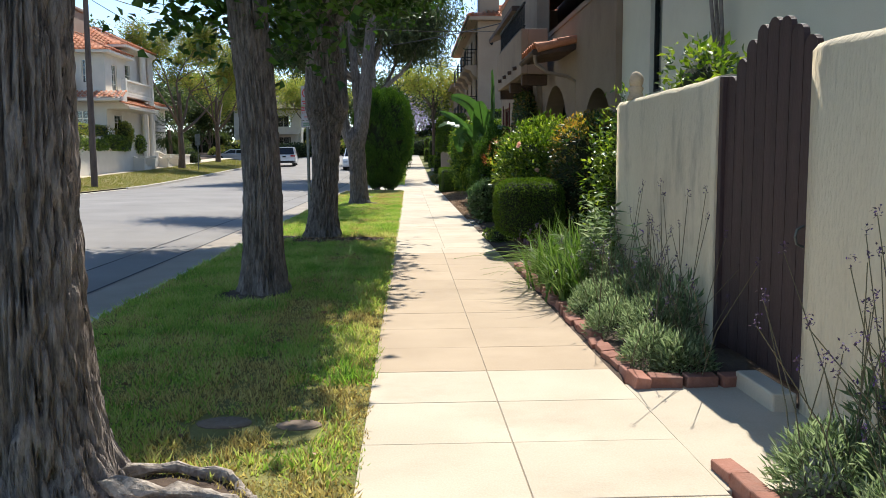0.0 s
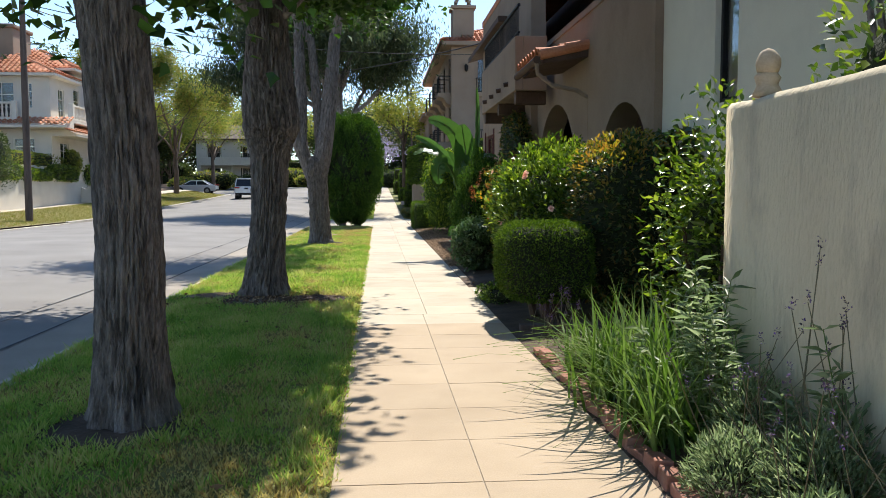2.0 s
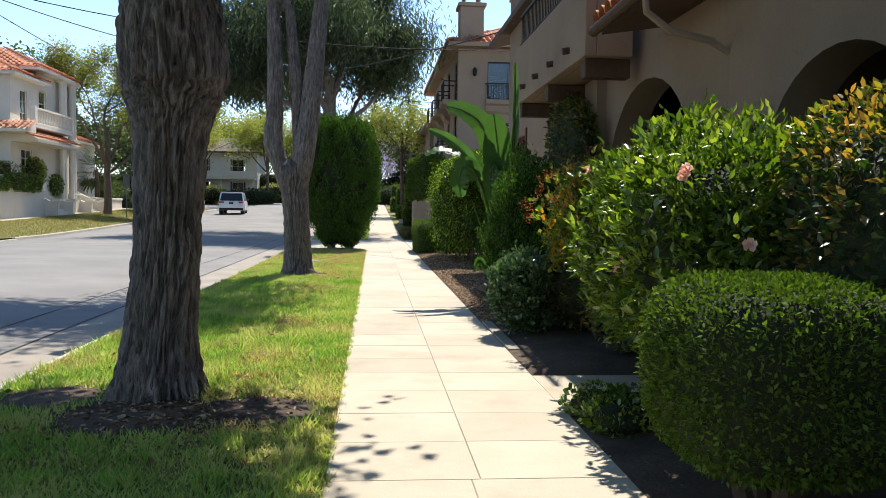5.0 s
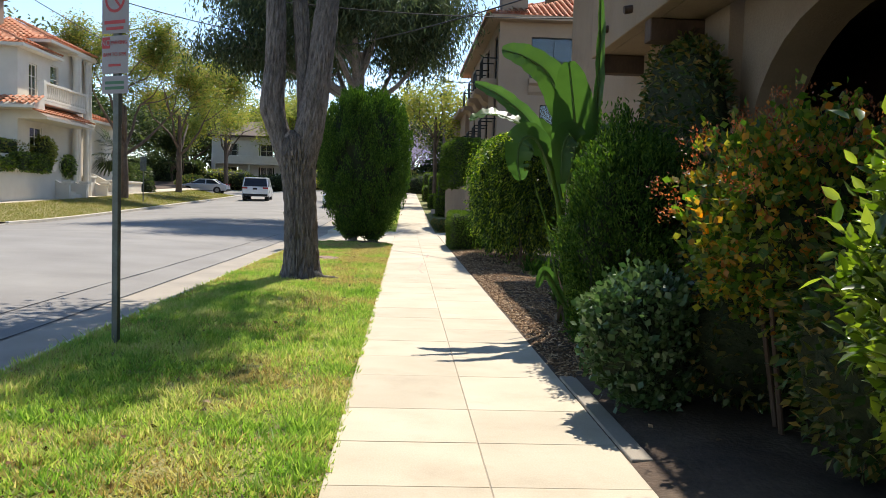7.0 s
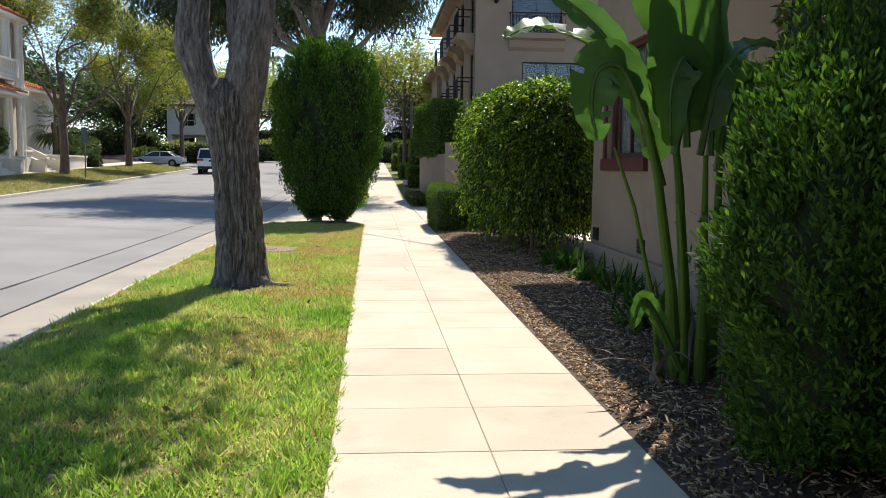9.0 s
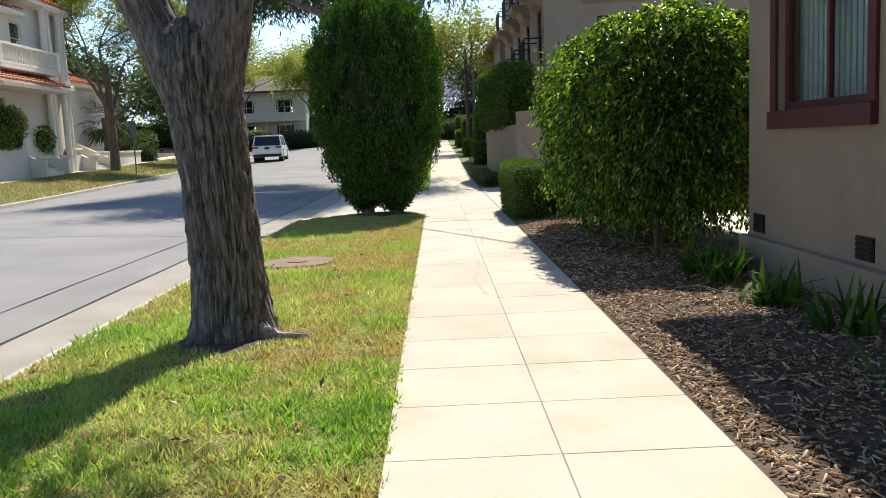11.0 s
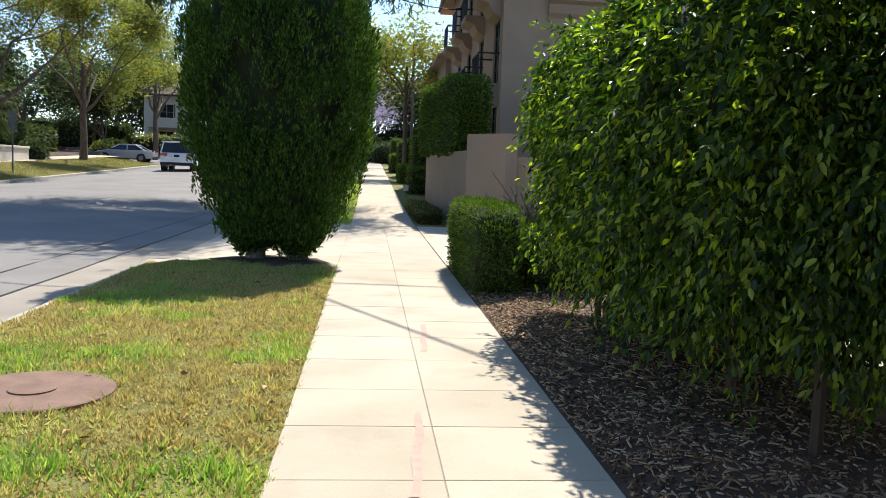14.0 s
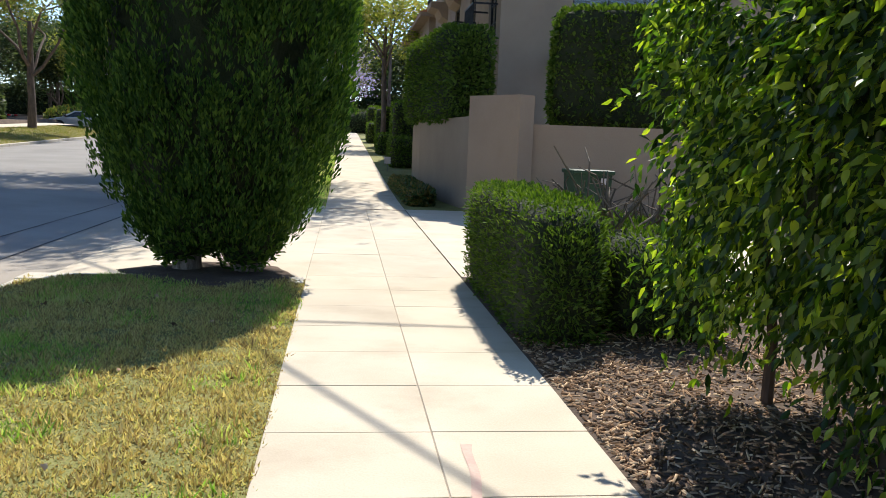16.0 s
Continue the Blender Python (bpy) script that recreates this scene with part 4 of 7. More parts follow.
tiled_slope(rb, (-.6, 19, .02), (-.6, -.5, .02), (6.8, 0, 2.9), 7.3, lambda s: max(.04, min(1, 3 * s, 3 * (1 - s))), .3)
part("chimney", box_bm(.1, 1.35, .2, 1.5, -.1, 2.0, .03), M["house_b"], rb)
part("chimney_cap", box_bm(-.02, 1.47, .08, 1.62, 2.0, 2.2, .04), M["house_b"], rb)
bm = bmesh.new()
for k in range(9):
    a = math.pi * k / 8
    box_bm(.72 + .42 * math.cos(a) - .09, .72 + .42 * math.cos(a) + .09, .5, 1.2, 2.2 + .62 * math.sin(a) - .06, 2.2 + .62 * math.sin(a) + .14, .02, bm)
part("chimney_arch", bm, M["house_b"], rb)
# lower tiled roof beyond
rl = tagged(empty("lower_roof", (4.3, 70.3, 7.6)), "lower red clay tile roof of the next house", "roof")
part("eave", box_bm(-.7, 9, 0, 14, -.2, 0, .02), M["house_b"], rl)
part("wall", box_bm(-.2, 9, .3, 13.5, -7.6, -.2), M["house_b"], rl)
part("deck", prism_bm([(-.7, 0.01), (4, 1.9), (9, .01)], 'y', 0, 14), M["tile"], rl)

# ---- house across the street ----
HX = -20.3
lh = tagged(empty("villa", (HX, 55, 0)), "two-storey ivory villa with red clay tile roofs and balustrades", "house")


def villa_wall(axis, face, thick, u0, u1, z0, z1, holes=(), name="wall"):
    bm = grid_wall(axis, face - (HX if axis == 'x' else 55), thick, u0 - (55 if axis == 'x' else HX), u1 - (55 if axis == 'x' else HX), z0, z1,
                   [(h[0] - (55 if axis == 'x' else HX), h[1] - (55 if axis == 'x' else HX), h[2], h[3]) for h in holes])
    return part(name, bm, M["house_l"], lh)


def villa_window(axis, face, u0, u1, z0, z1, cols, rows, sign):
    w = window("window_7", axis, face, u0, u1, z0, z1, M["ivory"], "white multi-pane window of the villa", cols, rows, .07, .08, False, None, sign)
    return w


SOUTH = [(-25.15, -24.65, 6.6, 7.9), (-24.0, -22.45, 5.92, 8.25), (-21.85, -21.35, 6.6, 8.2), (-24.6, -23.8, 3.2, 4.9), (-22.6, -21.3, 3.2, 4.8)]
EAST = [(58.6, 59.6, 6.0, 8.0), (58.7, 60.2, 3.0, 4.6)]
villa_wall('y', 57.3, .3, -26.0, HX, .5, 8.75, SOUTH)
for u in SOUTH:
    villa_window('y', 57.3, u[0], u[1], u[2], u[3], 2, 3, 1)
villa_wall('x', HX - .3, .3, 57.602, 61, .5, 8.75, EAST)
for u in EAST:
    villa_window('x', HX, u[0], u[1], u[2], u[3], 2, 3, -1)
# wing that steps forward, with a round-fronted balcony
villa_wall('y', 54.5, .3, -33.0, -26.0, .5, 9.0, [(-29.2, -27.2, 6.2, 8.2), (-29.2, -27.4, 2.9, 4.8)])
villa_window('y', 54.5, -29.2, -27.2, 6.2, 8.2, 3, 3, 1)
villa_window('y', 54.5, -29.2, -27.4, 2.9, 4.8, 3, 2, 1)
villa_wall('x', -26.3, .3, 54.802, 57.298, .5, 9.0)
villa_wall('x', -33.0, .3, 54.802, 66.0, .5, 9.0)


def local(p):
    return (p[0] - HX, p[1] - 55, p[2])


def hip_roof(x0, x1, y0, y1, z, h, ov=.5):
    part("eave", box_bm(x0 - ov - HX, x1 + ov - HX, y0 - ov - 55, y1 + ov - 55, z - .18, z, .03), M["ivory"], lh)
    bm = bmesh.new()
    x0, x1, y0, y1 = x0 - ov - HX, x1 + ov - HX, y0 - ov - 55, y1 + ov - 55
    m = min(x1 - x0, y1 - y0) / 2
    q = [bm.verts.new(p) for p in ((x0, y0, z), (x1, y0, z), (x1, y1, z), (x0, y1, z), ((x0 + x1) / 2, y0 + m, z + h), ((x0 + x1) / 2, max(y1 - m, y0 + m + .01), z + h))]
    for ids in ((0, 1, 4), (1, 2, 5, 4), (2, 3, 5), (3, 0, 4, 5)):
        bm.faces.new([q[i] for i in ids])
    part("roof", bm, M["tile"], lh)
    run = (x1 - x0) / 2
    ln = math.hypot(run, h)
    yl = y1 - y0
    tiled_slope(lh, (x1, y0, z + .02), (x1, y1, z + .02), (-run, 0, h), ln, lambda s: max(.05, min(1, s * yl / m, (1 - s) * yl / m)), .32)
    tiled_slope(lh, (x0, y0, z + .02), (x1, y0, z + .02), (0, m, h), math.hypot(m, h), lambda s: max(.05, 1 - abs(2 * s - 1)), .32)


hip_roof(-26.0, HX, 57.3, 61.4, 8.76, 1.5)
hip_roof(-33.0, -26.0, 54.5, 64.0, 9.02, 1.7)
part("turret", box_bm(-25.9 - HX, -24.5 - HX, 3.2, 4.6, 8.6, 10.9, .04), M["house_l"], lh)
tb = bmesh.new()
tq = [tb.verts.new(p) for p in ((-26.1 - HX, 3.0, 10.9), (-24.3 - HX, 3.0, 10.9), (-24.3 - HX, 4.8, 10.9), (-26.1 - HX, 4.8, 10.9), (-25.2 - HX, 3.9, 11.7))]
for ids in ((0, 1, 4), (1, 2, 4), (2, 3, 4), (3, 0, 4), (3, 2, 1, 0)):
    tb.faces.new([tq[i] for i in ids])
part("turret_roof", tb, M["tile"], lh)
bay = [(-29.6 - HX + 2.3 + 2.2 * math.cos(t), -.52 + 1.2 * math.sin(t)) for t in [math.pi + math.pi * k / 14 for k in range(15)]]
part("balcony_floor", prism_bm(bay, 'z', 5.75, 5.98), M["ivory"], lh)
for x, y in bay[1:-1]:
    part("baluster", tube_bm([(x, y + .06, 5.98), (x, y + .06, 6.85)], .03, 6), M["steel"], lh)
part("balcony_rail", tube_bm([(x, y + .06, 6.88) for x, y in bay[1:-1]], .04, 6), M["steel"], lh)
# taller corner block with columns
CORNER = [(61.3, 62.4, 5.95, 8.3), (64.75, 65.6, 6.3, 8.6), (64.75, 65.6, 2.4, 4.6)]
villa_wall('x', HX - .3, .3, 61.002, 66.3, .5, 9.5, CORNER)
for u in CORNER:
    villa_window('x', HX, u[0], u[1], u[2], u[3], 1, 3, -1)
villa_wall('y', 66.0, .3, HX - 6.5, HX - .302, .5, 9.5)
villa_wall('y', 60.4, .3, HX - 6.2, HX - .302, 8.77, 9.5)
hip_roof(HX - 6.2, HX + .15, 60.4, 66.3, 9.5, 1.7)
for y in (64.1, 64.55, 65.8, 66.2):
    for z0, z1 in ((.7, 5.2), (5.6, 9.2)):
        part("column", tube_bm([local((HX + .32, y, z)) for z in (z0, z0 + .25, z1 - .2, z1)], [.24, .18, .16, .24], 12), M["ivory"], lh)
for z in (5.2, 9.2):
    part("cornice", box_bm(-.02, .62, 8.7, 11.6, z, z + .3, .05), M["ivory"], lh)
part("chimney", box_bm(-4.4, -2.9, 4.2, 7.0, 9.4, 11.9, .05), M["house_b"], lh)
part("chimney_cap", box_bm(-4.55, -2.75, 4.05, 7.15, 11.902, 12.15, .08), M["house_b"], lh)
# tiled skirt roof and balustraded balcony
part("skirt_roof", prism_bm([(.0, 5.75), (1.5, 5.05), (1.5, 4.9), (0, 4.9)], 'y', 2.3, 8.7), M["ivory"], lh)
part("skirt_roof", prism_bm([(2.28, 6.1), (1.0, 5.5), (1.0, 5.35), (2.28, 5.35)], 'x', -5.6, 1.4), M["ivory"], lh)
tiled_slope(lh, (-5.6, .95, 5.52), (1.5, .95, 5.52), (0, 1.3, .6), 1.45, None, .32)
tiled_slope(lh, (1.6, 1.2, 5.1), (1.6, 8.7, 5.1), (-1.5, 0, .7), 1.7, None, .32)


def balustrade(y0, y1, x, z, h=1.0):
    part("balcony_floor", box_bm(-.2, x + .1, y0 - .05, y1 + .05, z - .16, z, .02), M["ivory"], lh)
    part("coping", box_bm(x - .12, x + .12, y0, y1, z + h - .13, z + h, .02), M["ivory"], lh)
    part("plinth", box_bm(x - .1, x + .1, y0, y1, z + .002, z + .14, .02), M["ivory"], lh)
    for y in (y0 - .1, y1 + .1):
        part("pedestal", box_bm(x - .16, x + .16, y - .16, y + .16, z + .002, z + h + .06, .02), M["ivory"], lh)
    n = int((y1 - y0) / .24)
    for k in range(n):
        y = y0 + (k + .5) * (y1 - y0) / n
        part("baluster", tube_bm([(x, y, z + .14), (x, y, z + .28), (x, y, z + .5), (x, y, z + h - .13)], [.05, .085, .05, .06], 8), M["ivory"], lh)


balustrade(2.8, 8.4, 1.1, 5.9)
part("coping", box_bm(-4.55, -1.9, 1.5, 1.72, 6.82, 6.95, .02), M["ivory"], lh)
part("plinth", box_bm(-4.55, -1.9, 1.5, 1.72, 5.85, 6.0, .02), M["ivory"], lh)
for x in (-4.6, -1.86):
    part("pedestal", box_bm(x - .14, x + .14, 1.46, 1.76, 5.75, 7.0, .02), M["ivory"], lh)
for k in range(10):
    x = -4.35 + k * .25
    part("baluster", tube_bm([(x, 1.61, 6.0), (x, 1.61, 6.15), (x, 1.61, 6.4), (x, 1.61, 6.82)], [.05, .085, .05, .06], 8), M["ivory"], lh)
# lower wing with its own tiled roof
villa_wall('x', HX - 1.6, .3, 66.32, 75, .5, 6.0, [(67.5, 70.5, 1.9, 4.6)])
villa_window('x', HX - 1.3, 67.5, 70.5, 1.9, 4.6, 4, 4, -1)
villa_wall('y', 75, .3, HX - 9, HX - 1.3, .5, 6.0)
hip_roof(HX - 9, HX - 1.3, 66.8, 75.3, 6.0, 1.6)

# terrace wall, steps
def terrace(y0, y1, z, x=-19.9, cap=True):
    t = tagged(empty("terrace_wall", (x, y0, 0)), "ivory stucco terrace wall with a coping and streaks", "wall")
    part("wall", box_bm(-.3, 0, 0, y1 - y0, .2, z), M["house_l"], t)
    part("coping", box_bm(-.4, .07, -.04, y1 - y0 + .04, z + .002, z + .14, .03), M["ivory"], t)
    return t


terrace(46.0, 61.0, 2.15)
terrace(66.0, 67.2, 2.0)
terrace(70.2, 76.5, 1.8)
tr_ = tagged(empty("terrace_wall", (-19.92, 46, 0)), "ivory stucco return wall of the terrace", "wall")
part("wall", box_bm(-7.0, -.31, 0, .3, .2, 2.3), M["house_l"], tr_)
part("coping", box_bm(-7.0, -.42, -.05, .35, 2.302, 2.44, .03), M["ivory"], tr_)
tt = tagged(empty("terrace_wall", (-20.25, 46.5, 0)), "upper ivory retaining wall of the terrace", "wall")
part("wall", box_bm(-.25, .0, 0, 14.0, 2.0, 3.0), M["house_l"], tt)
for y0 in (61.4, 67.4):
    st = tagged(empty("garden_steps", (-19.4, y0, .8)), "short flight of pale concrete steps up the terrace", "steps")
    for k in range(6):
        part("step", box_bm(-.34 * (k + 1), -.34 * k + .03, 0, 2.2 if y0 < 65 else 2.6, -.4, .16 * (k + 1), .012), M["ivory"], st)
    for yy in (-.32, 2.25 if y0 < 65 else 2.65):
        part("cheek_wall", prism_bm([(.25, -.4), (.25, .75), (-.25, .8), (-2.2, 1.75), (-2.2, -.4)], 'y', yy, yy + .28), M["house_l"], st)
        part("cap", box_bm(-.15, .4, yy - .08, yy + .36, .8, .95, .03), M["ivory"], st)

# ---- utility pole, cables, signs ----
up = tagged(empty("utility_pole", (-16.1, 43.2, 0)), "tall dark wooden utility pole", "pole")
part("shaft", tube_bm([(0, 0, -.2), (0, 0, 5), (.02, 0, 11)], [.17, .15, .12], 12), M["pole_wood"], up)
part("crossarm", box_bm(-1.1, 1.1, -.06, .06, 10.2, 10.34, .01), M["pole_wood"], up)
for k in (-.95, -.4, .4, .95):
    part("insulator", tube_bm([(k, 0, 10.34), (k, 0, 10.42), (k, 0, 10.5)], [.03, .05, .02], 8), M["steel"], up)


def cable(a, b, sag, r, label):
    a, b = Vector(a), Vector(b)
    pts = [a.lerp(b, t / 24) - Vector((0, 0, sag * 4 * (t / 24) * (1 - t / 24))) for t in range(25)]
    return tagged(part("overhead_cable", tube_bm(pts, r, 5), M["iron"]), label, "cable")


cable((-16.1, 43.2, 10.0), (8.0, 40.2, 7.6), .9, .02, "thin black overhead cable across the street")
cable((-16.1, 43.2, 9.6), (-15.5, 120, 11.0), 1.2, .02, "thin black overhead cable along the street")
cable((-6.1, 55.0, 8.4), (6.9, 28.1, 6.9), .5, .022, "black service cable to the tan house")
cable((-2.6, 56, 9.0), (4.0, 60.0, 8.0), .5, .022, "black service cable to the brown house")
cable((-2.6, 56, 9.0), (-16.1, 43.2, 9.9), .7, .022, "thin black cable between pole and tree line")


def text_mesh(body, size, parent, at, rot, material):
    cu = bpy.data.curves.new("lettering", 'FONT')
    cu.body, cu.size, cu.align_x, cu.align_y, cu.extrude = body, size, 'CENTER', 'CENTER', .0008
    tmp = bpy.data.objects.new("tmp", cu)
    me = bpy.data.meshes.new_from_object(tmp)
    me.name = "lettering"
    bpy.data.objects.remove(tmp)
    ob = link_mesh("lettering", me, material, parent)
    ob.matrix_basis = Matrix.Translation(at) @ Euler(rot).to_matrix().to_4x4()
    return ob


M["sign_white"] = surf("sign_white", (.30, .28, .30), (.36, .34, .35), 6, .5, .05, 60, (.30, .27, .25), 3, .6)
M["sign_red"] = plain("sign_red", (.45, .03, .03), .5)
M["sign_green"] = plain("sign_green", (.05, .16, .08), .5)
sg = tagged(empty("parking_sign", (-2.4, 20.0, 0)), "no parking signs on a weathered steel post", "sign")
sg.rotation_euler[2] = radians(-28)
part("post", box_bm(-.034, .034, -.02, .02, -.1, 3.12, .006), M["steel"], sg)
for (z0, z1, nm) in ((2.68, 3.14, "sign_plate"), (2.34, 2.66, "sign_plate"), (2.17, 2.32, "sign_plate")):
    pl = part(nm, box_bm(-.152, .152, -.032, -.024, z0, z1, .002), M["sign_white"], sg, "white enamelled sign plate")
rot = (math.pi / 2, 0, 0)
ring = bmesh.new()
n = 28
for k in range(n):
    a0, a1 = 2 * math.pi * k / n, 2 * math.pi * (k + 1) / n
    q = [ring.verts.new((r_ * math.cos(a), -.034, 2.97 + r_ * math.sin(a))) for r_, a in ((.115, a0), (.115, a1), (.09, a1), (.09, a0))]
    ring.faces.new(q)
q = [ring.verts.new(p) for p in ((-.085, -.034, 3.045), (-.07, -.034, 3.06), (.085, -.034, 2.895), (.07, -.034, 2.88))]
ring.faces.new(q)
part("red_circle", ring, M["sign_red"], sg)
part("bar", box_bm(-.12, .12, -.035, -.033, 2.76, 2.79), M["sign_red"], sg)
part("bar", box_bm(-.10, .10, -.035, -.033, 2.71, 2.735), M["sign_red"], sg)
part("red_panel", box_bm(-.145, -.055, -.035, -.033, 2.555, 2.65), M["sign_red"], sg)
text_mesh("NO", .07, sg, (-.1, -.037, 2.60), rot, M["sign_white"])
text_mesh("PARKING", .045, sg, (.05, -.036, 2.60), rot, M["sign_red"])
text_mesh("8AM TO 6PM", .046, sg, (0, -.036, 2.50), rot, M["sign_red"])
part("bar", box_bm(-.07, .07, -.035, -.033, 2.40, 2.42), M["sign_red"], sg)
part("bar", box_bm(-.11, .11, -.035, -.033, 2.25, 2.275), M["sign_green"], sg)
part("bar", box_bm(-.11, .11, -.035, -.033, 2.205, 2.23), M["sign_green"], sg)
for y in (66.0,):
    s2 = tagged(empty("parking_sign", (-16.5, y, far_z(y) + .1)), "small sign on a steel post across the street", "sign")
    part("post", box_bm(-.03, .03, -.03, .03, -.2, 2.9, .004), M["steel"], s2)
    part("sign_plate", box_bm(-.2, .2, -.04, -.03, 2.0, 2.9, .004), M["steel"], s2)


# ---- vehicles ----
M["car_white"] = plain("white_car_paint", (.72, .73, .74), .25)
M["car_silver"] = plain("silver_car_paint", (.50, .52, .54), .3, .4)
M["car_glass"] = plain("dark_car_glass", (.012, .014, .016), .06)
M["tyre"] = surf("tyre_rubber", (.012, .012, .012), (.025, .025, .025), 8, .85, .2, 60)
M["rim"] = plain("alloy_rim", (.35, .36, .37), .3, .9)
M["tail"] = plain("red_tail_lamp", (.30, .01, .015), .2)
M["black_plastic"] = surf("black_plastic", (.015, .015, .016), (.03, .03, .03), 8, .6, .1, 60)


def car(at, rz, label, body_m, length, width, height, roof, wheel_r=.36, bonnet=.98, category="car", pickup=False):
    """A car facing +y: body, glasshouse, wheels, lamps, plate, mirrors. roof: (rear base, rear top, front top, front base) along y."""
    ob = tagged(empty("car", at), label, category)
    ob.rotation_euler[2] = rz
    h, w = length / 2, width / 2
    belt = bonnet + .06
    side = [(-h, .42), (-h + .02, .78), (-h + .08, belt - .03), (roof[0], belt), (roof[3], belt - .02), (h - .25, bonnet - .12), (h - .05, bonnet - .32), (h, .45), (h - .06, .26), (-h + .1, .28)]
    bm = prism_bm(side, 'x', -w, w)
    bmesh.ops.bevel(bm, geom=bm.edges[:], offset=.07, segments=3, affect='EDGES', profile=.6)
    part("body", bm, body_m, ob, smooth=True)
    gl = bmesh.new()
    t = .17
    lo = [gl.verts.new(p) for p in ((-w + .06, roof[0], belt - .03), (w - .06, roof[0], belt - .03), (w - .06, roof[3], belt - .03), (-w + .06, roof[3], belt - .03))]
    hi = [gl.verts.new(p) for p in ((-w + t, roof[1], height - .05), (w - t, roof[1], height - .05), (w - t, roof[2], height - .05), (-w + t, roof[2], height - .05))]
    for i in range(4):
        gl.faces.new((lo[i], lo[(i + 1) % 4], hi[(i + 1) % 4], hi[i]))
    gl.faces.new(hi)
    part("glasshouse", gl, M["car_glass"], ob)
    rf = box_bm(-w + t - .03, w - t + .03, roof[1] - .06, roof[2] + .06, height - .09, height, .04)
    part("roof_panel", rf, body_m, ob, smooth=True)
    for sx in (-1, 1):
        for (yb, yt) in ((roof[0], roof[1]), ((roof[0] + roof[3]) / 2 - .05, (roof[1] + roof[2]) / 2), (roof[3], roof[2])):
            part("pillar", tube_bm([(sx * (w - .055), yb, belt - .04), (sx * (w - t + .01), yt, height - .05)], [.05, .045], 6), body_m, ob)
        part("tail_lamp", box_bm(sx * (w - .22) - .2, sx * (w - .22) + .2, -h - .015, -h + .1, .86, 1.0, .02), M["tail"], ob, "red tail lamp")
        part("headlamp", box_bm(sx * (w - .25) - .17, sx * (w - .25) + .17, h - .14, h - .02, .6, .72, .02), M["rim"], ob)
        part("mirror", box_bm(sx * (w + .08) - .09, sx * (w + .08) + .09, roof[3] - .3, roof[3] - .16, belt, belt + .15, .03), M["black_plastic"], ob)
        for yy in (-h + .95, h - .98):
            wl = part("wheel", tube_bm([(sx * (w - .24), yy, wheel_r), (sx * (w - .22), yy, wheel_r), (sx * (w - .03), yy, wheel_r), (sx * (w + .0), yy, wheel_r)], [wheel_r * .92, wheel_r, wheel_r, wheel_r * .9], 28), M["tyre"], ob)
            part("rim", tube_bm([(sx * (w - .02), yy, wheel_r), (sx * (w + .012), yy, wheel_r)], [wheel_r * .66, wheel_r * .6], 20), M["rim"], wl)
            part("wheel_arch", tube_bm([(sx * (w - .3), yy, wheel_r), (sx * (w + .004), yy, wheel_r)], [wheel_r * 1.16, wheel_r * 1.16], 28), M["black_plastic"], ob)
    part("bumper", box_bm(-w + .05, w - .05, -h - .03, -h + .2, .3, .48, .03), M["black_plastic"], ob)
    part("number_plate", box_bm(-.16, .16, -h - .02, -h + .01, .80, .93), M["iron"], ob)
    if pickup:
        part("bed_floor", box_bm(-w + .1, w - .1, -h + .1, roof[0] - .05, belt - .015, belt + .012), M["black_plastic"], ob)
    return ob


car((-11.6, 79.0, road_z(-11.6, 79.0)), radians(5), "white estate car with red tail lamps on the street", M["car_white"], 5.0, 1.98, 1.74, (-2.35, -1.95, .35, 1.25), .38, 1.0)
car((-4.55, 72, road_z(-4.55, 72)), math.pi, "white pickup parked at the kerb", M["car_white"], 5.3, 1.95, 1.82, (-.9, -.75, .65, 1.3), .38, 1.08, "pickup truck", True)
car((-20.0, 96.5, far_z(96.5) - .14), radians(90), "silver-white saloon car parked side-on", M["car_silver"], 4.8, 1.82, 1.42, (-1.75, -1.0, .35, 1.2), .32, .9)
car((-27.5, 96.8, far_z(96.5) - .14), radians(90), "dark car parked beside the far garden", M["black_plastic"], 4.6, 1.8, 1.45, (-1.7, -1.1, .35, 1.2), .32, .9)

# ---- street trees on the lawn strip ----
GRP = "street trees along the lawn strip"
rq = np.random.default_rng(77)


def around(c, r, n):
    return [tuple(np.array(c) + rq.uniform(-1, 1, 3) * np.array(r)) for _ in range(n)]


tree("street_tree", "old street tree with furrowed grey bark and surface roots", (-1.6, 3.5, 0),
     [(0, 0, -.05), (-.02, 0, .5), (-.03, .02, 1.2), (-.02, .05, 2.0), (.0, .08, 2.9), (.05, .1, 3.6)], [.30, .25, .225, .215, .22, .2],
     [((.0, .1, 3.3), (.2, .3, .8), 1.5, .10), ((0, .1, 3.4), (-.8, .3, .6), 1.9, .10), ((0, .1, 3.5), (-.3, -.5, .8), 1.5, .09), ((.05, .1, 3.4), (-.3, .7, .6), 1.6, .09)],
     "maple", 42000, .15, "lobed", 11, .45, .034, 210, 180, .16, group=GRP, edge=1.0, extra=around((.5, .2, 4.9), (1.4, 1.5, .9), 45) + around((-1.6, .2, 5.6), (2.2, 2.2, .8), 70))
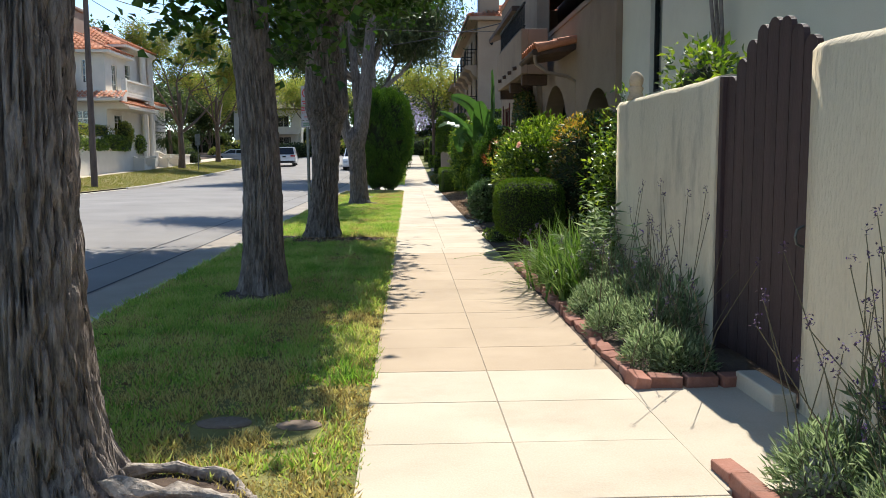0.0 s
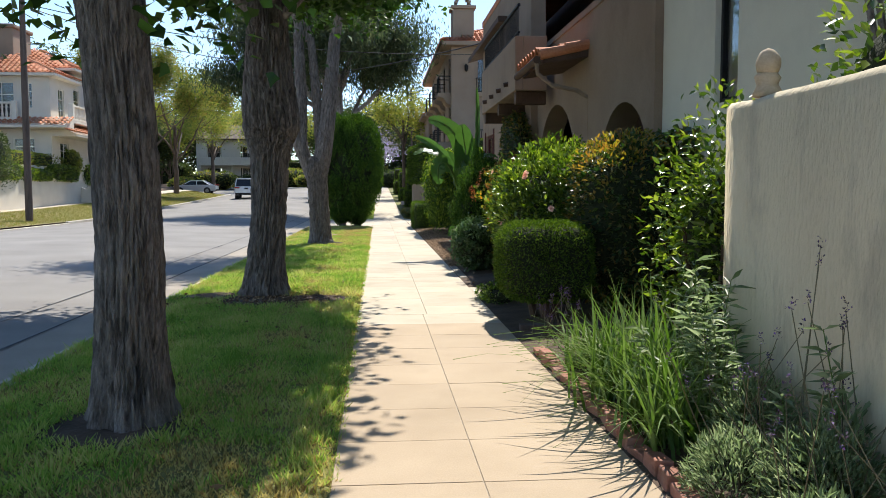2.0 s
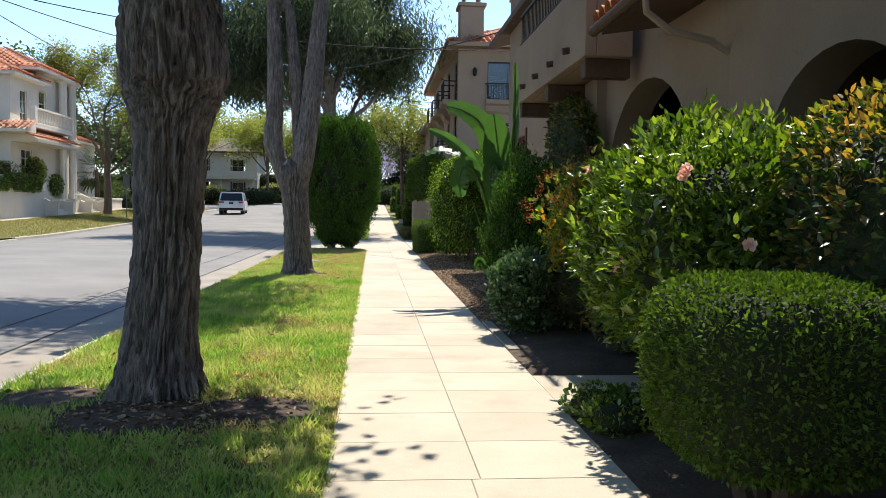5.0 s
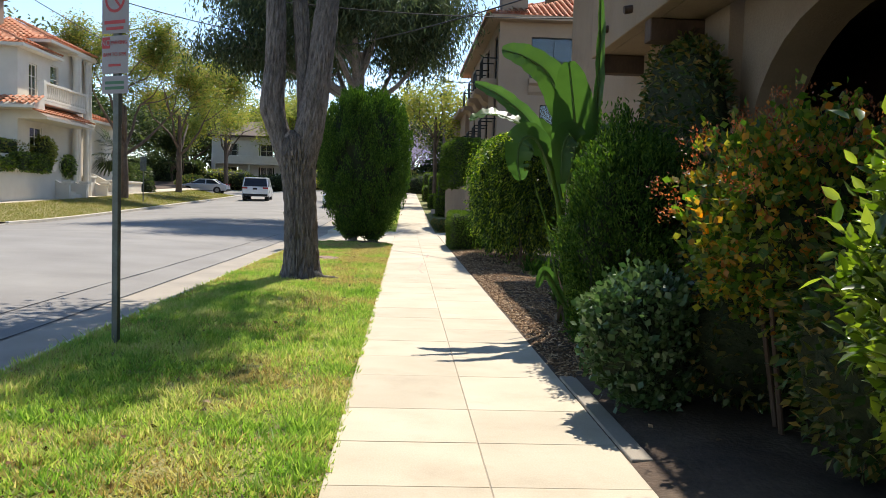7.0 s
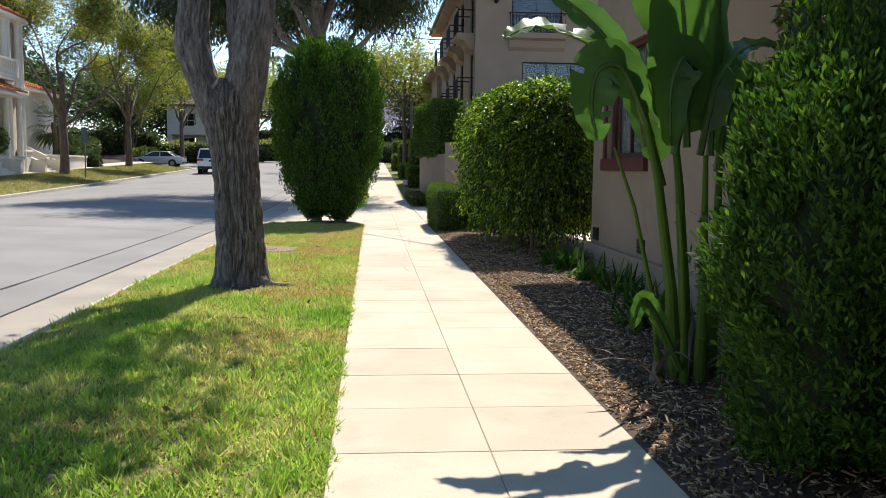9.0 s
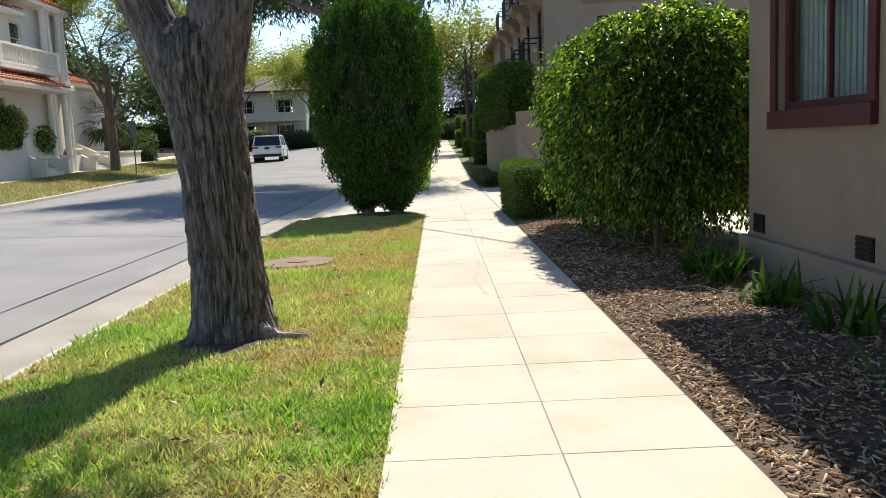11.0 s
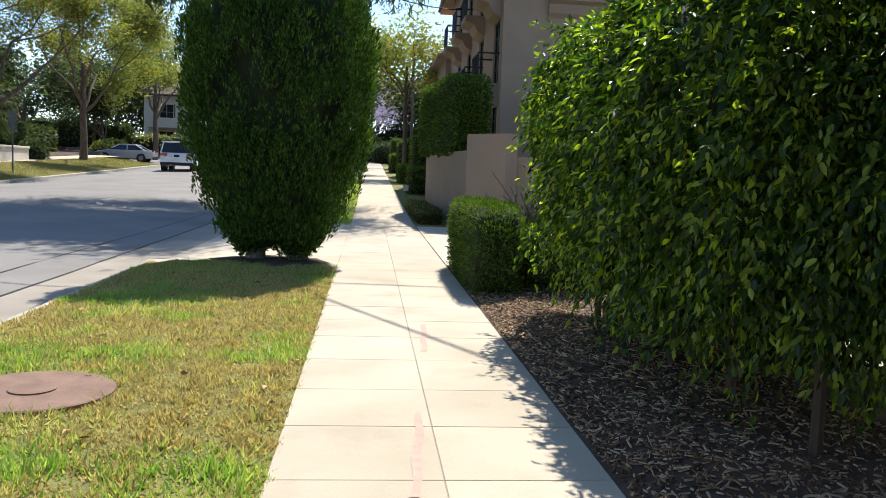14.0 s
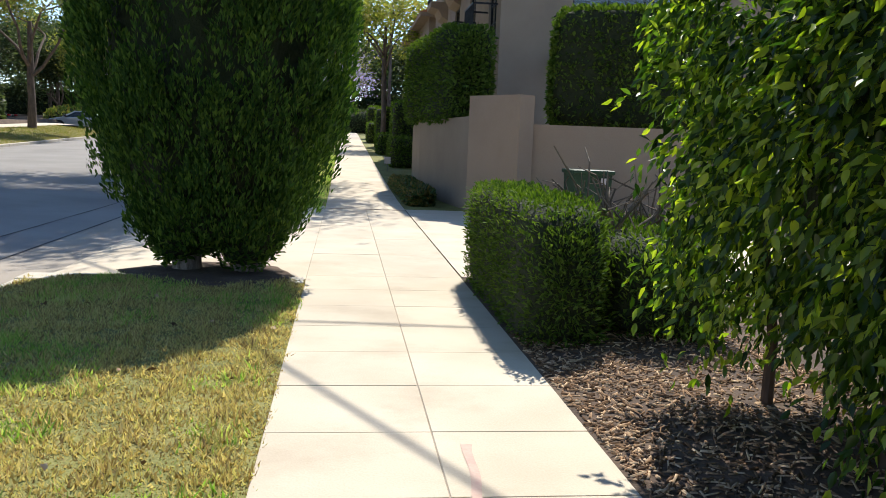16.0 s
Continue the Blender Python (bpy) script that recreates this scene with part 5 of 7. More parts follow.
tree("street_tree", "street tree with straight furrowed trunk and low leafy crown", (-1.53, 8.65, 0),
     [(0, 0, -.05), (.0, 0, .5), (.01, 0, 1.2), (-.02, 0, 2.0), (-.08, 0, 2.8), (-.12, 0, 3.5)], [.24, .20, .185, .185, .19, .18],
     [((-.1, 0, 2.9), (.45, .5, .55), .9, .06), ((-.1, 0, 3.2), (-.7, .1, .8), 1.6, .08), ((-.1, 0, 3.2), (-.1, .9, .4), 1.4, .08), ((-.1, 0, 3.2), (-.3, -.9, .5), 1.4, .08), ((-.1, 0, 3.4), (-.5, .2, 1), 1.8, .09)],
     "maple", 100000, .12, "lobed", 12, .32, .026, 160, 150, .10, group=GRP, edge=1.3, low=2.85,
     extra=around((-.45, -.1, 3.1), (.15, .3, .15), 2) + around((.38, .15, 2.75), (.3, .45, .3), 4) + around((-.5, .5, 2.6), (.3, .3, .2), 3) + around((.35, .6, 4.9), (1.6, 1.4, .6), 130) + around((-1.7, .2, 5.6), (2.0, 2.2, .7), 80))
tree("street_tree", "gnarled street tree with burls on a thick trunk", (-1.58, 15.0, 0),
     [(0, 0, -.05), (.03, 0, .5), (.08, 0, 1.2), (.1, 0, 1.9), (.13, 0, 2.3), (.11, 0, 2.7), (.1, 0, 3.2), (.1, 0, 4.0)], [.30, .235, .215, .245, .37, .35, .29, .22],
     [((.1, 0, 3.6), (.7, .2, .7), 1.5, .09), ((.1, 0, 3.7), (-.9, .1, .6), 2.2, .10), ((.1, 0, 3.9), (.1, -.8, .6), 1.6, .09), ((.1, 0, 3.9), (-.4, .6, .7), 1.9, .09), ((.1, 0, 4.0), (-.5, -.5, .8), 2.0, .09)],
     "maple", 120000, .14, "lobed", 13, .40, .045, 190, 170, .13, group=GRP, edge=1.2, low=4.1, extra=around((1.0, .1, 5.4), (2.0, 3.0, .7), 230) + around((-1.7, .4, 6.2), (2.2, 2.5, .8), 90))
forked = tree("street_tree", "forked street tree with three heavy bare limbs", (-1.58, 26.45, 0),
              [(0, 0, -.05), (-.02, 0, .5), (-.05, 0, 1.2), (-.09, 0, 1.7), (-.12, 0, 2.0), (-.12, .0, 2.25), (-.12, .0, 2.4)], [.29, .265, .25, .265, .30, .27, .12],
              [((-.50, 0, 5.6), (-.35, .1, 1), 1.8, .13), ((-.28, .1, 5.5), (-.1, .4, 1), 1.7, .10), ((.45, 0, 5.6), (.3, -.05, 1), 1.8, .14)],
              "maple", 17000, .13, "lobed", 17, .45, .036, 200, 160, .12, group=GRP, depth=2, edge=1.0, low=6.1, extra=around((.75, .5, 7.0), (1.5, 1.7, .6), 60))
for k, (path, radii) in enumerate((
        ([(-.20, 0, 1.7), (-.38, 0, 2.25), (-.53, 0, 2.75), (-.50, 0, 3.4), (-.50, 0, 4.4), (-.55, 0, 5.7)], [.16, .18, .195, .165, .15, .12]),
        ([(-.06, .05, 1.9), (.02, .10, 2.5), (-.04, .12, 3.4), (-.12, .12, 4.4), (-.22, .1, 5.6)], [.18, .16, .13, .12, .09]),
        ([(-.02, -.02, 1.8), (.07, -.02, 2.4), (.20, -.02, 3.2), (.30, 0, 4.2), (.45, 0, 5.7)], [.2, .235, .205, .19, .14]))):
    v, f = trunk_mesh(path, radii, 90, 110, .02, 60.0 + 9 * k)
    array_mesh("limb", v, f, M["bark"], forked)
# surface roots by the first tree
bm = bmesh.new()
for pts, r in (([(-1.35, 3.42, .05), (-1.1, 3.3, .05), (-.85, 3.32, .035), (-.62, 3.2, .0)], [.055, .04, .03, .012]),
               ([(-1.35, 3.55, .04), (-1.05, 3.62, .035), (-.8, 3.52, .03), (-.7, 3.38, .01), (-.62, 3.25, -.01)], [.035, .026, .022, .018, .012]),
               ([(-1.4, 3.3, .03), (-1.2, 3.1, .02), (-.95, 3.02, .0)], [.035, .025, .012]),
               ([(-1.3, 3.25, .03), (-1.02, 3.2, .035), (-.86, 3.1, .03), (-.7, 2.95, .0)], [.03, .024, .018, .01])):
    pts = [tuple(Vector(pts[min(int(k / 4), len(pts) - 1)]).lerp(Vector(pts[min(int(k / 4) + 1, len(pts) - 1)]), (k % 4) / 4)) for k in range(4 * len(pts) - 3)]
    r = list(np.interp(np.linspace(0, len(r) - 1, len(pts)), range(len(r)), r))
    tube_bm(pts, r, 12, bm)
for v in bm.verts:
    v.co += Vector((.03 * noise.noise(v.co * 16), .03 * noise.noise(v.co * 16 + Vector((5, 0, 0))), .024 * noise.noise(v.co * 18)))
tagged(part("surface_root", bm, M["root"], None, "", False), "pale exposed tree root in the grass", "root")

bm = tube_bm([(-1.40, 26.33, .10), (-1.29, 26.27, .055), (-1.17, 26.22, .025), (-.98, 26.22, .005)], [.05, .05, .038, .012], 14)
bmesh.ops.subdivide_edges(bm, edges=bm.edges[:], cuts=2)
for v in bm.verts:
    v.co += Vector((.035 * noise.noise(v.co * 14), .035 * noise.noise(v.co * 14 + Vector((5, 0, 0))), .03 * noise.noise(v.co * 15)))
tagged(part("surface_root", bm, M["root"]), "pale gnarled root at the foot of the forked tree", "root")

# twin cypress
tw = tagged(empty("cypress", (-1.15, 37.55, 0)), "tall clipped dark green cypress with twin trunks", "tree")
rng = np.random.default_rng(21)
V, F, off = [], [], 0


def cypress_profile(z):
    return np.interp(z, [.1, .45, 1.0, 2.0, 3.0, 3.6, 4.05, 4.35], [.30, .62, .96, 1.20, 1.22, 1.10, .82, .30])


# upright plumes of sprays, each a small pointed lobe
plumes = 860
pz = np.concatenate([rng.uniform(.45, 4.15, plumes - 120), rng.uniform(3.9, 4.3, 120)])
pa = rng.uniform(0, 2 * np.pi, plumes)
pr = cypress_profile(pz) * np.where(pz > 3.9, np.sqrt(rng.uniform(.05, 1, plumes)), rng.uniform(.88, 1.05, plumes))
pc = np.stack([pr * np.cos(pa), pr * np.sin(pa) * .9, pz], 1)
per = 110
k = np.repeat(np.arange(plumes), per)
n = len(k)
u = rng.uniform(0, 1, n)
wide = (.135 * (1 - u) ** .75 + .008) * rng.uniform(.8, 1.25, plumes)[k]
a = rng.uniform(0, 2 * np.pi, n)
tall = rng.uniform(.30, .58, plumes)[k]
lean = np.stack([np.cos(pa), np.sin(pa), np.zeros(plumes)], 1)[k]
p = pc[k] + lean * (.03 + .10 * u)[:, None] + np.stack([wide * np.cos(a), wide * np.sin(a), (u - .4) * tall], 1)
d = lean * .35 + np.stack([np.cos(a) * .3, np.sin(a) * .3, np.full(n, 1.1)], 1)
v, f = leaf_arrays(p, d, .07, "spray", rng, .35)
array_mesh("foliage", v, f, LEAF["cypress"], tw)
# Added filler body under the sprays, near-black in place of inner shade.
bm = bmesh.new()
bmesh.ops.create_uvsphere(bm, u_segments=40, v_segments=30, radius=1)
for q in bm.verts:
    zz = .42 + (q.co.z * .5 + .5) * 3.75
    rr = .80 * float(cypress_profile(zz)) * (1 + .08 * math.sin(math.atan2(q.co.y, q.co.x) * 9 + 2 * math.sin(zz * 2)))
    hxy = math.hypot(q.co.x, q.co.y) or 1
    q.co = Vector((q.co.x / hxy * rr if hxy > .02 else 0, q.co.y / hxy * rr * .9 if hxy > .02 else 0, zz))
part("shade_filler", bm, M["core"], tw, smooth=True)
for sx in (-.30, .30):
    core("shade_filler", (sx, 0, .50), (.34, .34, .42), M["core"], tw, 2.0, .95, .15, 5)
    pl_, dl_ = blob_points(4500, (sx, 0, .52), (.42, .42, .48), rng, 2.0, .75, .18, 5)
    vl_, fl_ = leaf_arrays(pl_, dl_ * .5 + np.array([0, 0, .8]), .085, "spray", rng, .5)
    array_mesh("foliage", vl_, fl_, LEAF["cypress"], tw)
    part("trunk", tube_bm([(sx, 0, -.05), (sx, 0, .4), (sx * .9, 0, 1.2)], [.15, .13, .1], 12), M["bark"], tw)

# ---- clipped plants along the bed ----
shrub("box_bush", "clipped mushroom-shaped box bush in the bed", "bush", (1.80, 12.45, .66), (.51, .58, .44), "box", 30000, .032, "oval", 3.9, .9, .3, 31, .04, 4, .93, stem=.05)
shrub("hibiscus", "large glossy green hibiscus bush with pink flowers", "bush", (2.32, 14.65, 1.14), (.70, 1.40, .76), "hib", 19000, .078, "pointed", 2.6, .4, .1, 32, .22, 3.6, .72, stem=.03, shoots=9, rise=.5, reach=.26)
shrub("creeper_bush", "tall creeper-covered bush turning orange on top", "bush", (2.82, 12.95, 1.03), (.64, .78, 1.02), "ivy", 7000, .07, "oval", 3.0, .7, .1, 33, .12, 3.0, .85)
shrub("climbing_shrub", "open glossy shrub spilling over the wall end", "bush", (2.45, 9.35, 1.15), (.42, .75, .95), "hib", 3200, .072, "pointed", 2.2, .8, .25, 34, .22, 3.5, .42, inner=.4, stem=.03)
shrub("red_tip_bush", "bush with orange-red young leaves", "bush", (2.45, 17.35, 1.24), (.78, .62, .60), "red", 10000, .056, "round", 2.2, .5, .2, 35, .26, 4, .70, shoots=8, rise=.5, reach=.22, stem=.018, inner=.6)
shrub("round_leaf_bush", "low dark round-leaved bush at the bed edge", "bush", (1.68, 17.98, .46), (.34, .33, .43), "pitto", 4600, .055, "round", 2.3, .5, .2, 36, .16, 5, .85, shoots=7, rise=.5, reach=.14)
shrub("conifer_bush", "dark clipped conifer bush", "bush", (2.06, 20.0, .95), (.48, .60, .96), "cypress", 42000, .05, "spray", 2.6, .5, .5, 37, .3, 7, .78, shoots=14, rise=.55, reach=.2)
shrub("dark_shrub", "dense dark shrub against the house wall", "bush", (2.75, 19.6, .95), (.42, 1.2, 1.0), "ivy", 4200, .08, "oval", 2.8, .7, .1, 38, .12, 3, .86)
shrub("ficus_hedge", "tall unclipped weeping ficus hedge", "hedge", (2.88, 31.2, 1.72), (1.08, 2.27, 1.07), "hedge", 110000, .066, "pointed", 7.5, .3, 0, 39, .13, 3.2, .74, inner=.84, shoots=14, rise=-.85, reach=.40)
shrub("low_hedge", "low clipped hedge with bare twigs inside", "hedge", (1.63, 35.9, .48), (.31, 1.55, .54), "box", 20000, .05, "spray", 8, .8, .5, 40, .04, 4, .92)
shrub("low_hedge", "lower clipped hedge beside bare twigs", "hedge", (2.42, 35.8, .39), (.50, 1.45, .41), "box", 12000, .055, "spray", 5, .8, .5, 41, .05, 4, .9)
shrub("understory_shrub", "dim leafy undergrowth below the red-tip bush", "bush", (2.45, 18.05, .5), (.6, .62, .5), "ivy", 1800, .07, "oval", 2.5, .7, .2, 42, .14, 4, .85)
shrub("understory_shrub", "dim leafy undergrowth by the porch path", "bush", (2.6, 16.45, .72), (.62, .55, .72), "ivy", 3000, .07, "oval", 2.5, .7, .2, 43, .14, 4, .85)
shrub("wall_climber", "tall dark climber under the balcony", "climber", (2.98, 21.3, 1.65), (.26, 1.15, 1.6), "ivy", 5200, .08, "oval", 3.0, .7, .0, 45, .12, 3, .88)

# ---- pavement slabs ----
pv = tagged(empty("pavement"), "cream concrete pavement scored into slabs", "pavement", kind="structure")
bedm = part("bedding", box_bm(-.245, 1.325, -8, 46, -.2, -.006), M["joint"], pv)


def slab_mesh(w, h):
    me = bpy.data.meshes.new("slab")
    b = box_bm(0, w, 0, h, -.08, 0, .004)
    b.to_mesh(me)
    b.free()
    return me


SL = {}
for key in ("slab", "slab_tan"):
    me = slab_mesh(.784, 1.0)
    me.materials.append(M[key])
    SL[key] = me
JOINTS = [5.36 + .697 * i for i in range(-11, 16)] + [16.5, 17.21, 17.94, 18.94, 19.71, 20.48, 21.24, 22.02, 22.84, 23.66, 24.42, 25.18, 25.93, 26.75, 27.47, 28.2, 28.95, 29.73, 30.48, 31.3, 32.13, 32.87]
JOINTS += [32.87 + .755 * i for i in range(1, 7)] + [39.0, 40.6, 42.2, 43.8, 45.4]
for y0, y1 in zip(JOINTS, JOINTS[1:]):
    tan = 5.3 < y0 < 12.2
    mid = .50 if y0 < 12.5 else .548
    for x, w_ in ((-.25, mid + .25), (mid, 1.33 - mid)):
        s = new("slab", SL["slab_tan" if tan else "slab"])
        s.parent = pv
        s.matrix_basis = pose(x + .002, y0 + .002, rnd.uniform(-.001, .001), rnd.uniform(-.02, .02), rnd.uniform(-.02, .02), 0) @ Matrix.Diagonal((w_ / .79, y1 - y0 - .005, 1, 1))
far = strip("far_slabs", [-.25, 1.33], 45.5, 118, 1.5, lambda x, y: far_z(y) + .002, M["slab"], pv)

# ---- banana plant ----
bn = tagged(empty("banana_plant", (1.95, 21.7, 0)), "tall banana plant with broad torn glossy leaves", "plant")


def paddle(path, width, parent, curl=.15, seed=1, tears=3, name="leaf", face=Vector((.15, -1, .35))):
    """A broad paddle leaf along a midrib path, folded a little at the rib and torn here and there."""
    rr = random.Random(seed)
    pts = [Vector(p) for p in path]
    n = 26
    rib = []
    for i in range(n + 1):
        t = i / n * (len(pts) - 1)
        k = min(int(t), len(pts) - 2)
        f = t - k
        a, b = pts[k], pts[k + 1]
        pm, pn = pts[max(k - 1, 0)], pts[min(k + 2, len(pts) - 1)]
        rib.append(.5 * (2 * a + (b - pm) * f + (2 * pm - 5 * a + 4 * b - pn) * f * f + (3 * a - 3 * b + pn - pm) * f ** 3))
    bm = bmesh.new()
    rows = []
    for i, p in enumerate(rib):
        d = (rib[min(i + 1, n)] - rib[max(i - 1, 0)]).normalized()
        s = d.cross(face)
        s.normalize()
        up_ = s.cross(d).normalized()
        u = i / n
        w = width * (max(0, math.sin(math.pi * min(1, u * .93 + .05))) ** .55) * (0 if u < .12 else 1)
        if u < .12:
            w = .02
        row = []
        for c in (-1, -.5, 0, .5, 1):
            q = p + s * (c * w) + up_ * (abs(c) * w * curl * (1 + .4 * math.sin(i * .9 + seed)) + .012 * math.sin(i * 2.1 + c * 3))
            row.append(bm.verts.new(q))
        rows.append(row)
    torn = {(rr.randrange(6, n - 2), rr.choice((0, 3))) for _ in range(tears)}
    for i in range(n):
        for c in range(4):
            if (i, c) in torn:
                continue
            bm.faces.new((rows[i][c], rows[i][c + 1], rows[i + 1][c + 1], rows[i + 1][c]))
    lf = part(name, bm, LEAF["banana"], parent, smooth=True)
    part("midrib", tube_bm(rib, [.022 * (1 - .8 * i / n) + .003 for i in range(n + 1)], 6), LEAF["strap"], lf)
    return lf


STEMS = (((.0, .0), (-.30, -.05, 1.8), .05), ((.10, .1), (-.05, .1, 1.75), .05), ((.12, -.1), (.12, -.05, 1.5), .04), ((.25, .05), (.28, .1, 1.6), .045), ((-.08, .05), (-.42, .15, 1.55), .022), ((.0, -.15), (-.12, -.25, 1.2), .028))
for (x, y), (tx, ty, h), r in STEMS:
    bm = tube_bm([(x, y, -.05), (x * .8 + tx * .2, y * .8 + ty * .2, h * .35), (x * .4 + tx * .6, y * .4 + ty * .6, h * .75), (tx, ty, h)], [r * 1.1, r * .75, r * .55, r * .4], 10)
    part("stem", bm, LEAF["cypress"], bn, "green sheathed stem")
UP = Vector((.0, -.35, 1.0))
paddle([(.02, .02, 1.55), (.0, .02, 1.9), (-.04, .0, 2.35), (-.12, -.02, 2.88)], .275, bn, .05, 1, 0)
paddle([(-.05, .1, 1.6), (-.08, .14, 2.2), (-.28, .16, 2.72), (-.56, .14, 2.93), (-.84, .1, 3.0)], .19, bn, .1, 2, 1)
paddle([(-.26, .0, 1.55), (-.36, .0, 1.95), (-.58, .04, 2.28), (-.86, .06, 2.5), (-1.13, .05, 2.62)], .105, bn, .35, 3, 1)
paddle([(-.22, .0, 1.6), (-.4, .08, 2.05), (-.72, .12, 2.25), (-.98, .12, 2.3), (-1.16, .1, 2.22)], .16, bn, .2, 4, 1, face=UP)
paddle([(-.28, -.05, 1.7), (-.46, -.10, 2.02), (-.62, -.14, 2.0), (-.66, -.16, 1.8), (-.62, -.17, 1.58)], .17, bn, .2, 5, 3)
paddle([(-.1, -.08, 1.5), (-.05, -.16, 1.95), (-.12, -.22, 2.08), (-.2, -.26, 1.9), (-.2, -.28, 1.55)], .15, bn, .25, 6, 1)
paddle([(.12, .05, 1.5), (.22, .02, 2.0), (.42, -.02, 2.2), (.68, -.05, 2.16)], .15, bn, .15, 7, 0, face=UP)
paddle([(.2, .08, 1.5), (.22, .1, 2.3), (.24, .12, 3.0), (.23, .13, 3.7)], .055, bn, .9, 8, 0, "furled_leaf")
paddle([(.26, .1, 1.4), (.34, .15, 1.8), (.5, .2, 2.0), (.72, .2, 1.9)], .14, bn, .25, 9, 1)
paddle([(-.1, .1, 1.3), (-.2, .25, 1.8), (-.32, .4, 2.15), (-.5, .5, 2.3)], .14, bn, .2, 10, 1)
paddle([(-.05, -.2, .15), (-.25, -.3, .5), (-.36, -.35, .62), (-.44, -.4, .45)], .06, bn, .2, 11, 0)


def straps(name, label, category, at, n, length, spread, seed, leaf="strap", width=.0095, rise=1.0, flat=1.1, tips=None):
    """A clump of arching strap leaves."""
    rng = np.random.default_rng(seed)
    V, F = [], []
    for i in range(n):
        a = rng.uniform(0, 2 * np.pi)
        L = length * rng.uniform(.55, 1.1)
        lean = rng.uniform(.15, 1.0) * flat
        bx, by = rng.normal(0, spread, 2)
        w = width * rng.uniform(.7, 1.3)
        sx, sy = -math.sin(a) * w, math.cos(a) * w
        base = len(V)
        for k in range(6):
            t = k / 5
            out = L * lean * (t ** 1.3)
            z = L * rise * (t - .55 * lean * t * t * 1.25)
            ww = 1 - t ** 2.5 * .98
            V.append((bx + out * math.cos(a) - sx * ww, by + out * math.sin(a) - sy * ww, z))
            V.append((bx + out * math.cos(a) + sx * ww, by + out * math.sin(a) + sy * ww, z + .003))
        for k in range(5):
            b = base + 2 * k
            F.append((b, b + 1, b + 3, b + 2))
    ob = tagged(empty(name, at), label, category)
    for k in range(4):
        own = [i for i in range(n) if i % 4 == k]
        v = [V[i * 12 + j] for i in own for j in range(12)]
        f = [tuple(q - i * 12 + m * 12 for q in F[i * 5 + j]) for m, i in enumerate(own) for j in range(5)]
        array_mesh("leaf_fan", v, f, LEAF[leaf], ob)
    return ob


for k, (x, y, n, L) in enumerate(((1.62, 7.9, 170, .8), (1.75, 8.5, 180, .98), (1.62, 9.0, 160, .92), (1.85, 9.6, 120, .8), (2.0, 8.95, 120, .95), (1.66, 10.0, 80, .6))):
    straps("strap_leaf_clump", "arching clump of green strap leaves at the bed edge", "plant", (x, y, bed_z(x, y) - .02), n, L, .13, 60 + k)
for k, (x, y) in enumerate(((2.62, 24.3), (2.7, 25.4), (2.6, 26.4), (2.55, 27.4), (2.75, 28.1), (2.35, 23.4), (2.5, 27.9))):
    straps("low_strap_plant", "low dark strap-leaved plant by the house foot", "plant", (x, y, bed_z(x, y) - .02), 55, .46, .10, 80 + k, "cypress", .02)


def mound(at, r, h, n, seed, label, size=.055):
    rng = np.random.default_rng(seed)
    ob = tagged(empty("lavender", at), label, "plant")
    d = rng.normal(0, 1, (n, 3))
    d[:, 2] = np.abs(d[:, 2])
    d /= np.linalg.norm(d, axis=1)[:, None]
    p = d * np.array([r, r, h]) * rng.uniform(.35, 1.0, n)[:, None] ** .5
    v, f = leaf_arrays(p, d + np.array([0, 0, .6]), size, "long", rng, .5)
    array_mesh("foliage", v, f, LEAF["lavender"], ob)
    return ob


def stalks(ob, n, spread, h0, h1, seed, lean=.35, heads=True):
    rng = np.random.default_rng(seed)
    for i in range(n):
        x, y = rng.normal(0, spread, 2)
        h = rng.uniform(h0, h1)
        lx, ly = rng.normal(0, lean, 2) * h
        pts = [(x, y, 0), (x + lx * .3, y + ly * .3, h * .45), (x + lx, y + ly, h)]
        s = part("stalk", tube_bm(pts, [.0035, .0028, .002], 4), LEAF["stalk"], ob)
        if heads:
            m = 16
            t = rng.uniform(0, 1, m)
            p = np.array(pts[2]) + np.stack([rng.normal(0, .008, m), rng.normal(0, .008, m), -.01 + t * .06], 1)
            v, f = leaf_arrays(p, rng.normal(0, 1, (m, 3)) + np.array([0, 0, .8]), .016, "oval", rng, .3)
            array_mesh("flower_head", v, f, LEAF["flower"], s)


rl_ = random.Random(9)
for k, (x, y, r, h) in enumerate(((1.62, 5.35, .22, .28), (1.8, 5.9, .28, .36), (1.6, 6.3, .24, .28), (1.85, 6.75, .3, .42), (1.62, 7.1, .25, .32), (1.9, 7.5, .25, .45), (1.75, 5.15, .2, .25), (1.72, 3.2, .26, .3), (1.95, 2.9, .3, .4), (1.7, 2.6, .25, .3), (1.9, 2.2, .3, .35))):
    m_ = mound((x, y, bed_z(x, y)), r, h, 1500, 100 + k, "bushy grey-green lavender with purple flower heads")
    stalks(m_, 7 if y > 4.8 else 13, .12, .4, .75 if y > 5.2 else .95, 130 + k)
for k, y in enumerate((2.6, 3.0, 3.35, 5.9, 6.3, 6.9)):
    ts = tagged(empty("tall_stalks", (1.98, y, .04)), "tall dry stalks with dark seed heads by the wall", "plant")
    stalks(ts, 8, .10, .7, 1.15, 150 + k, .12)
    mound((2.0, y, .04), .16, .5, 260, 170 + k, "sparse grey-green leafy plant by the wall", .09)

for k, (x, y) in enumerate(((1.55, 10.85), (1.72, 11.2), (1.6, 11.5))):
    ds = tagged(empty("dry_stems", (x, y, bed_z(x, y))), "thin dry brown flower stems in bare soil", "plant")
    stalks(ds, 7, .09, .22, .48, 520 + k, .3)

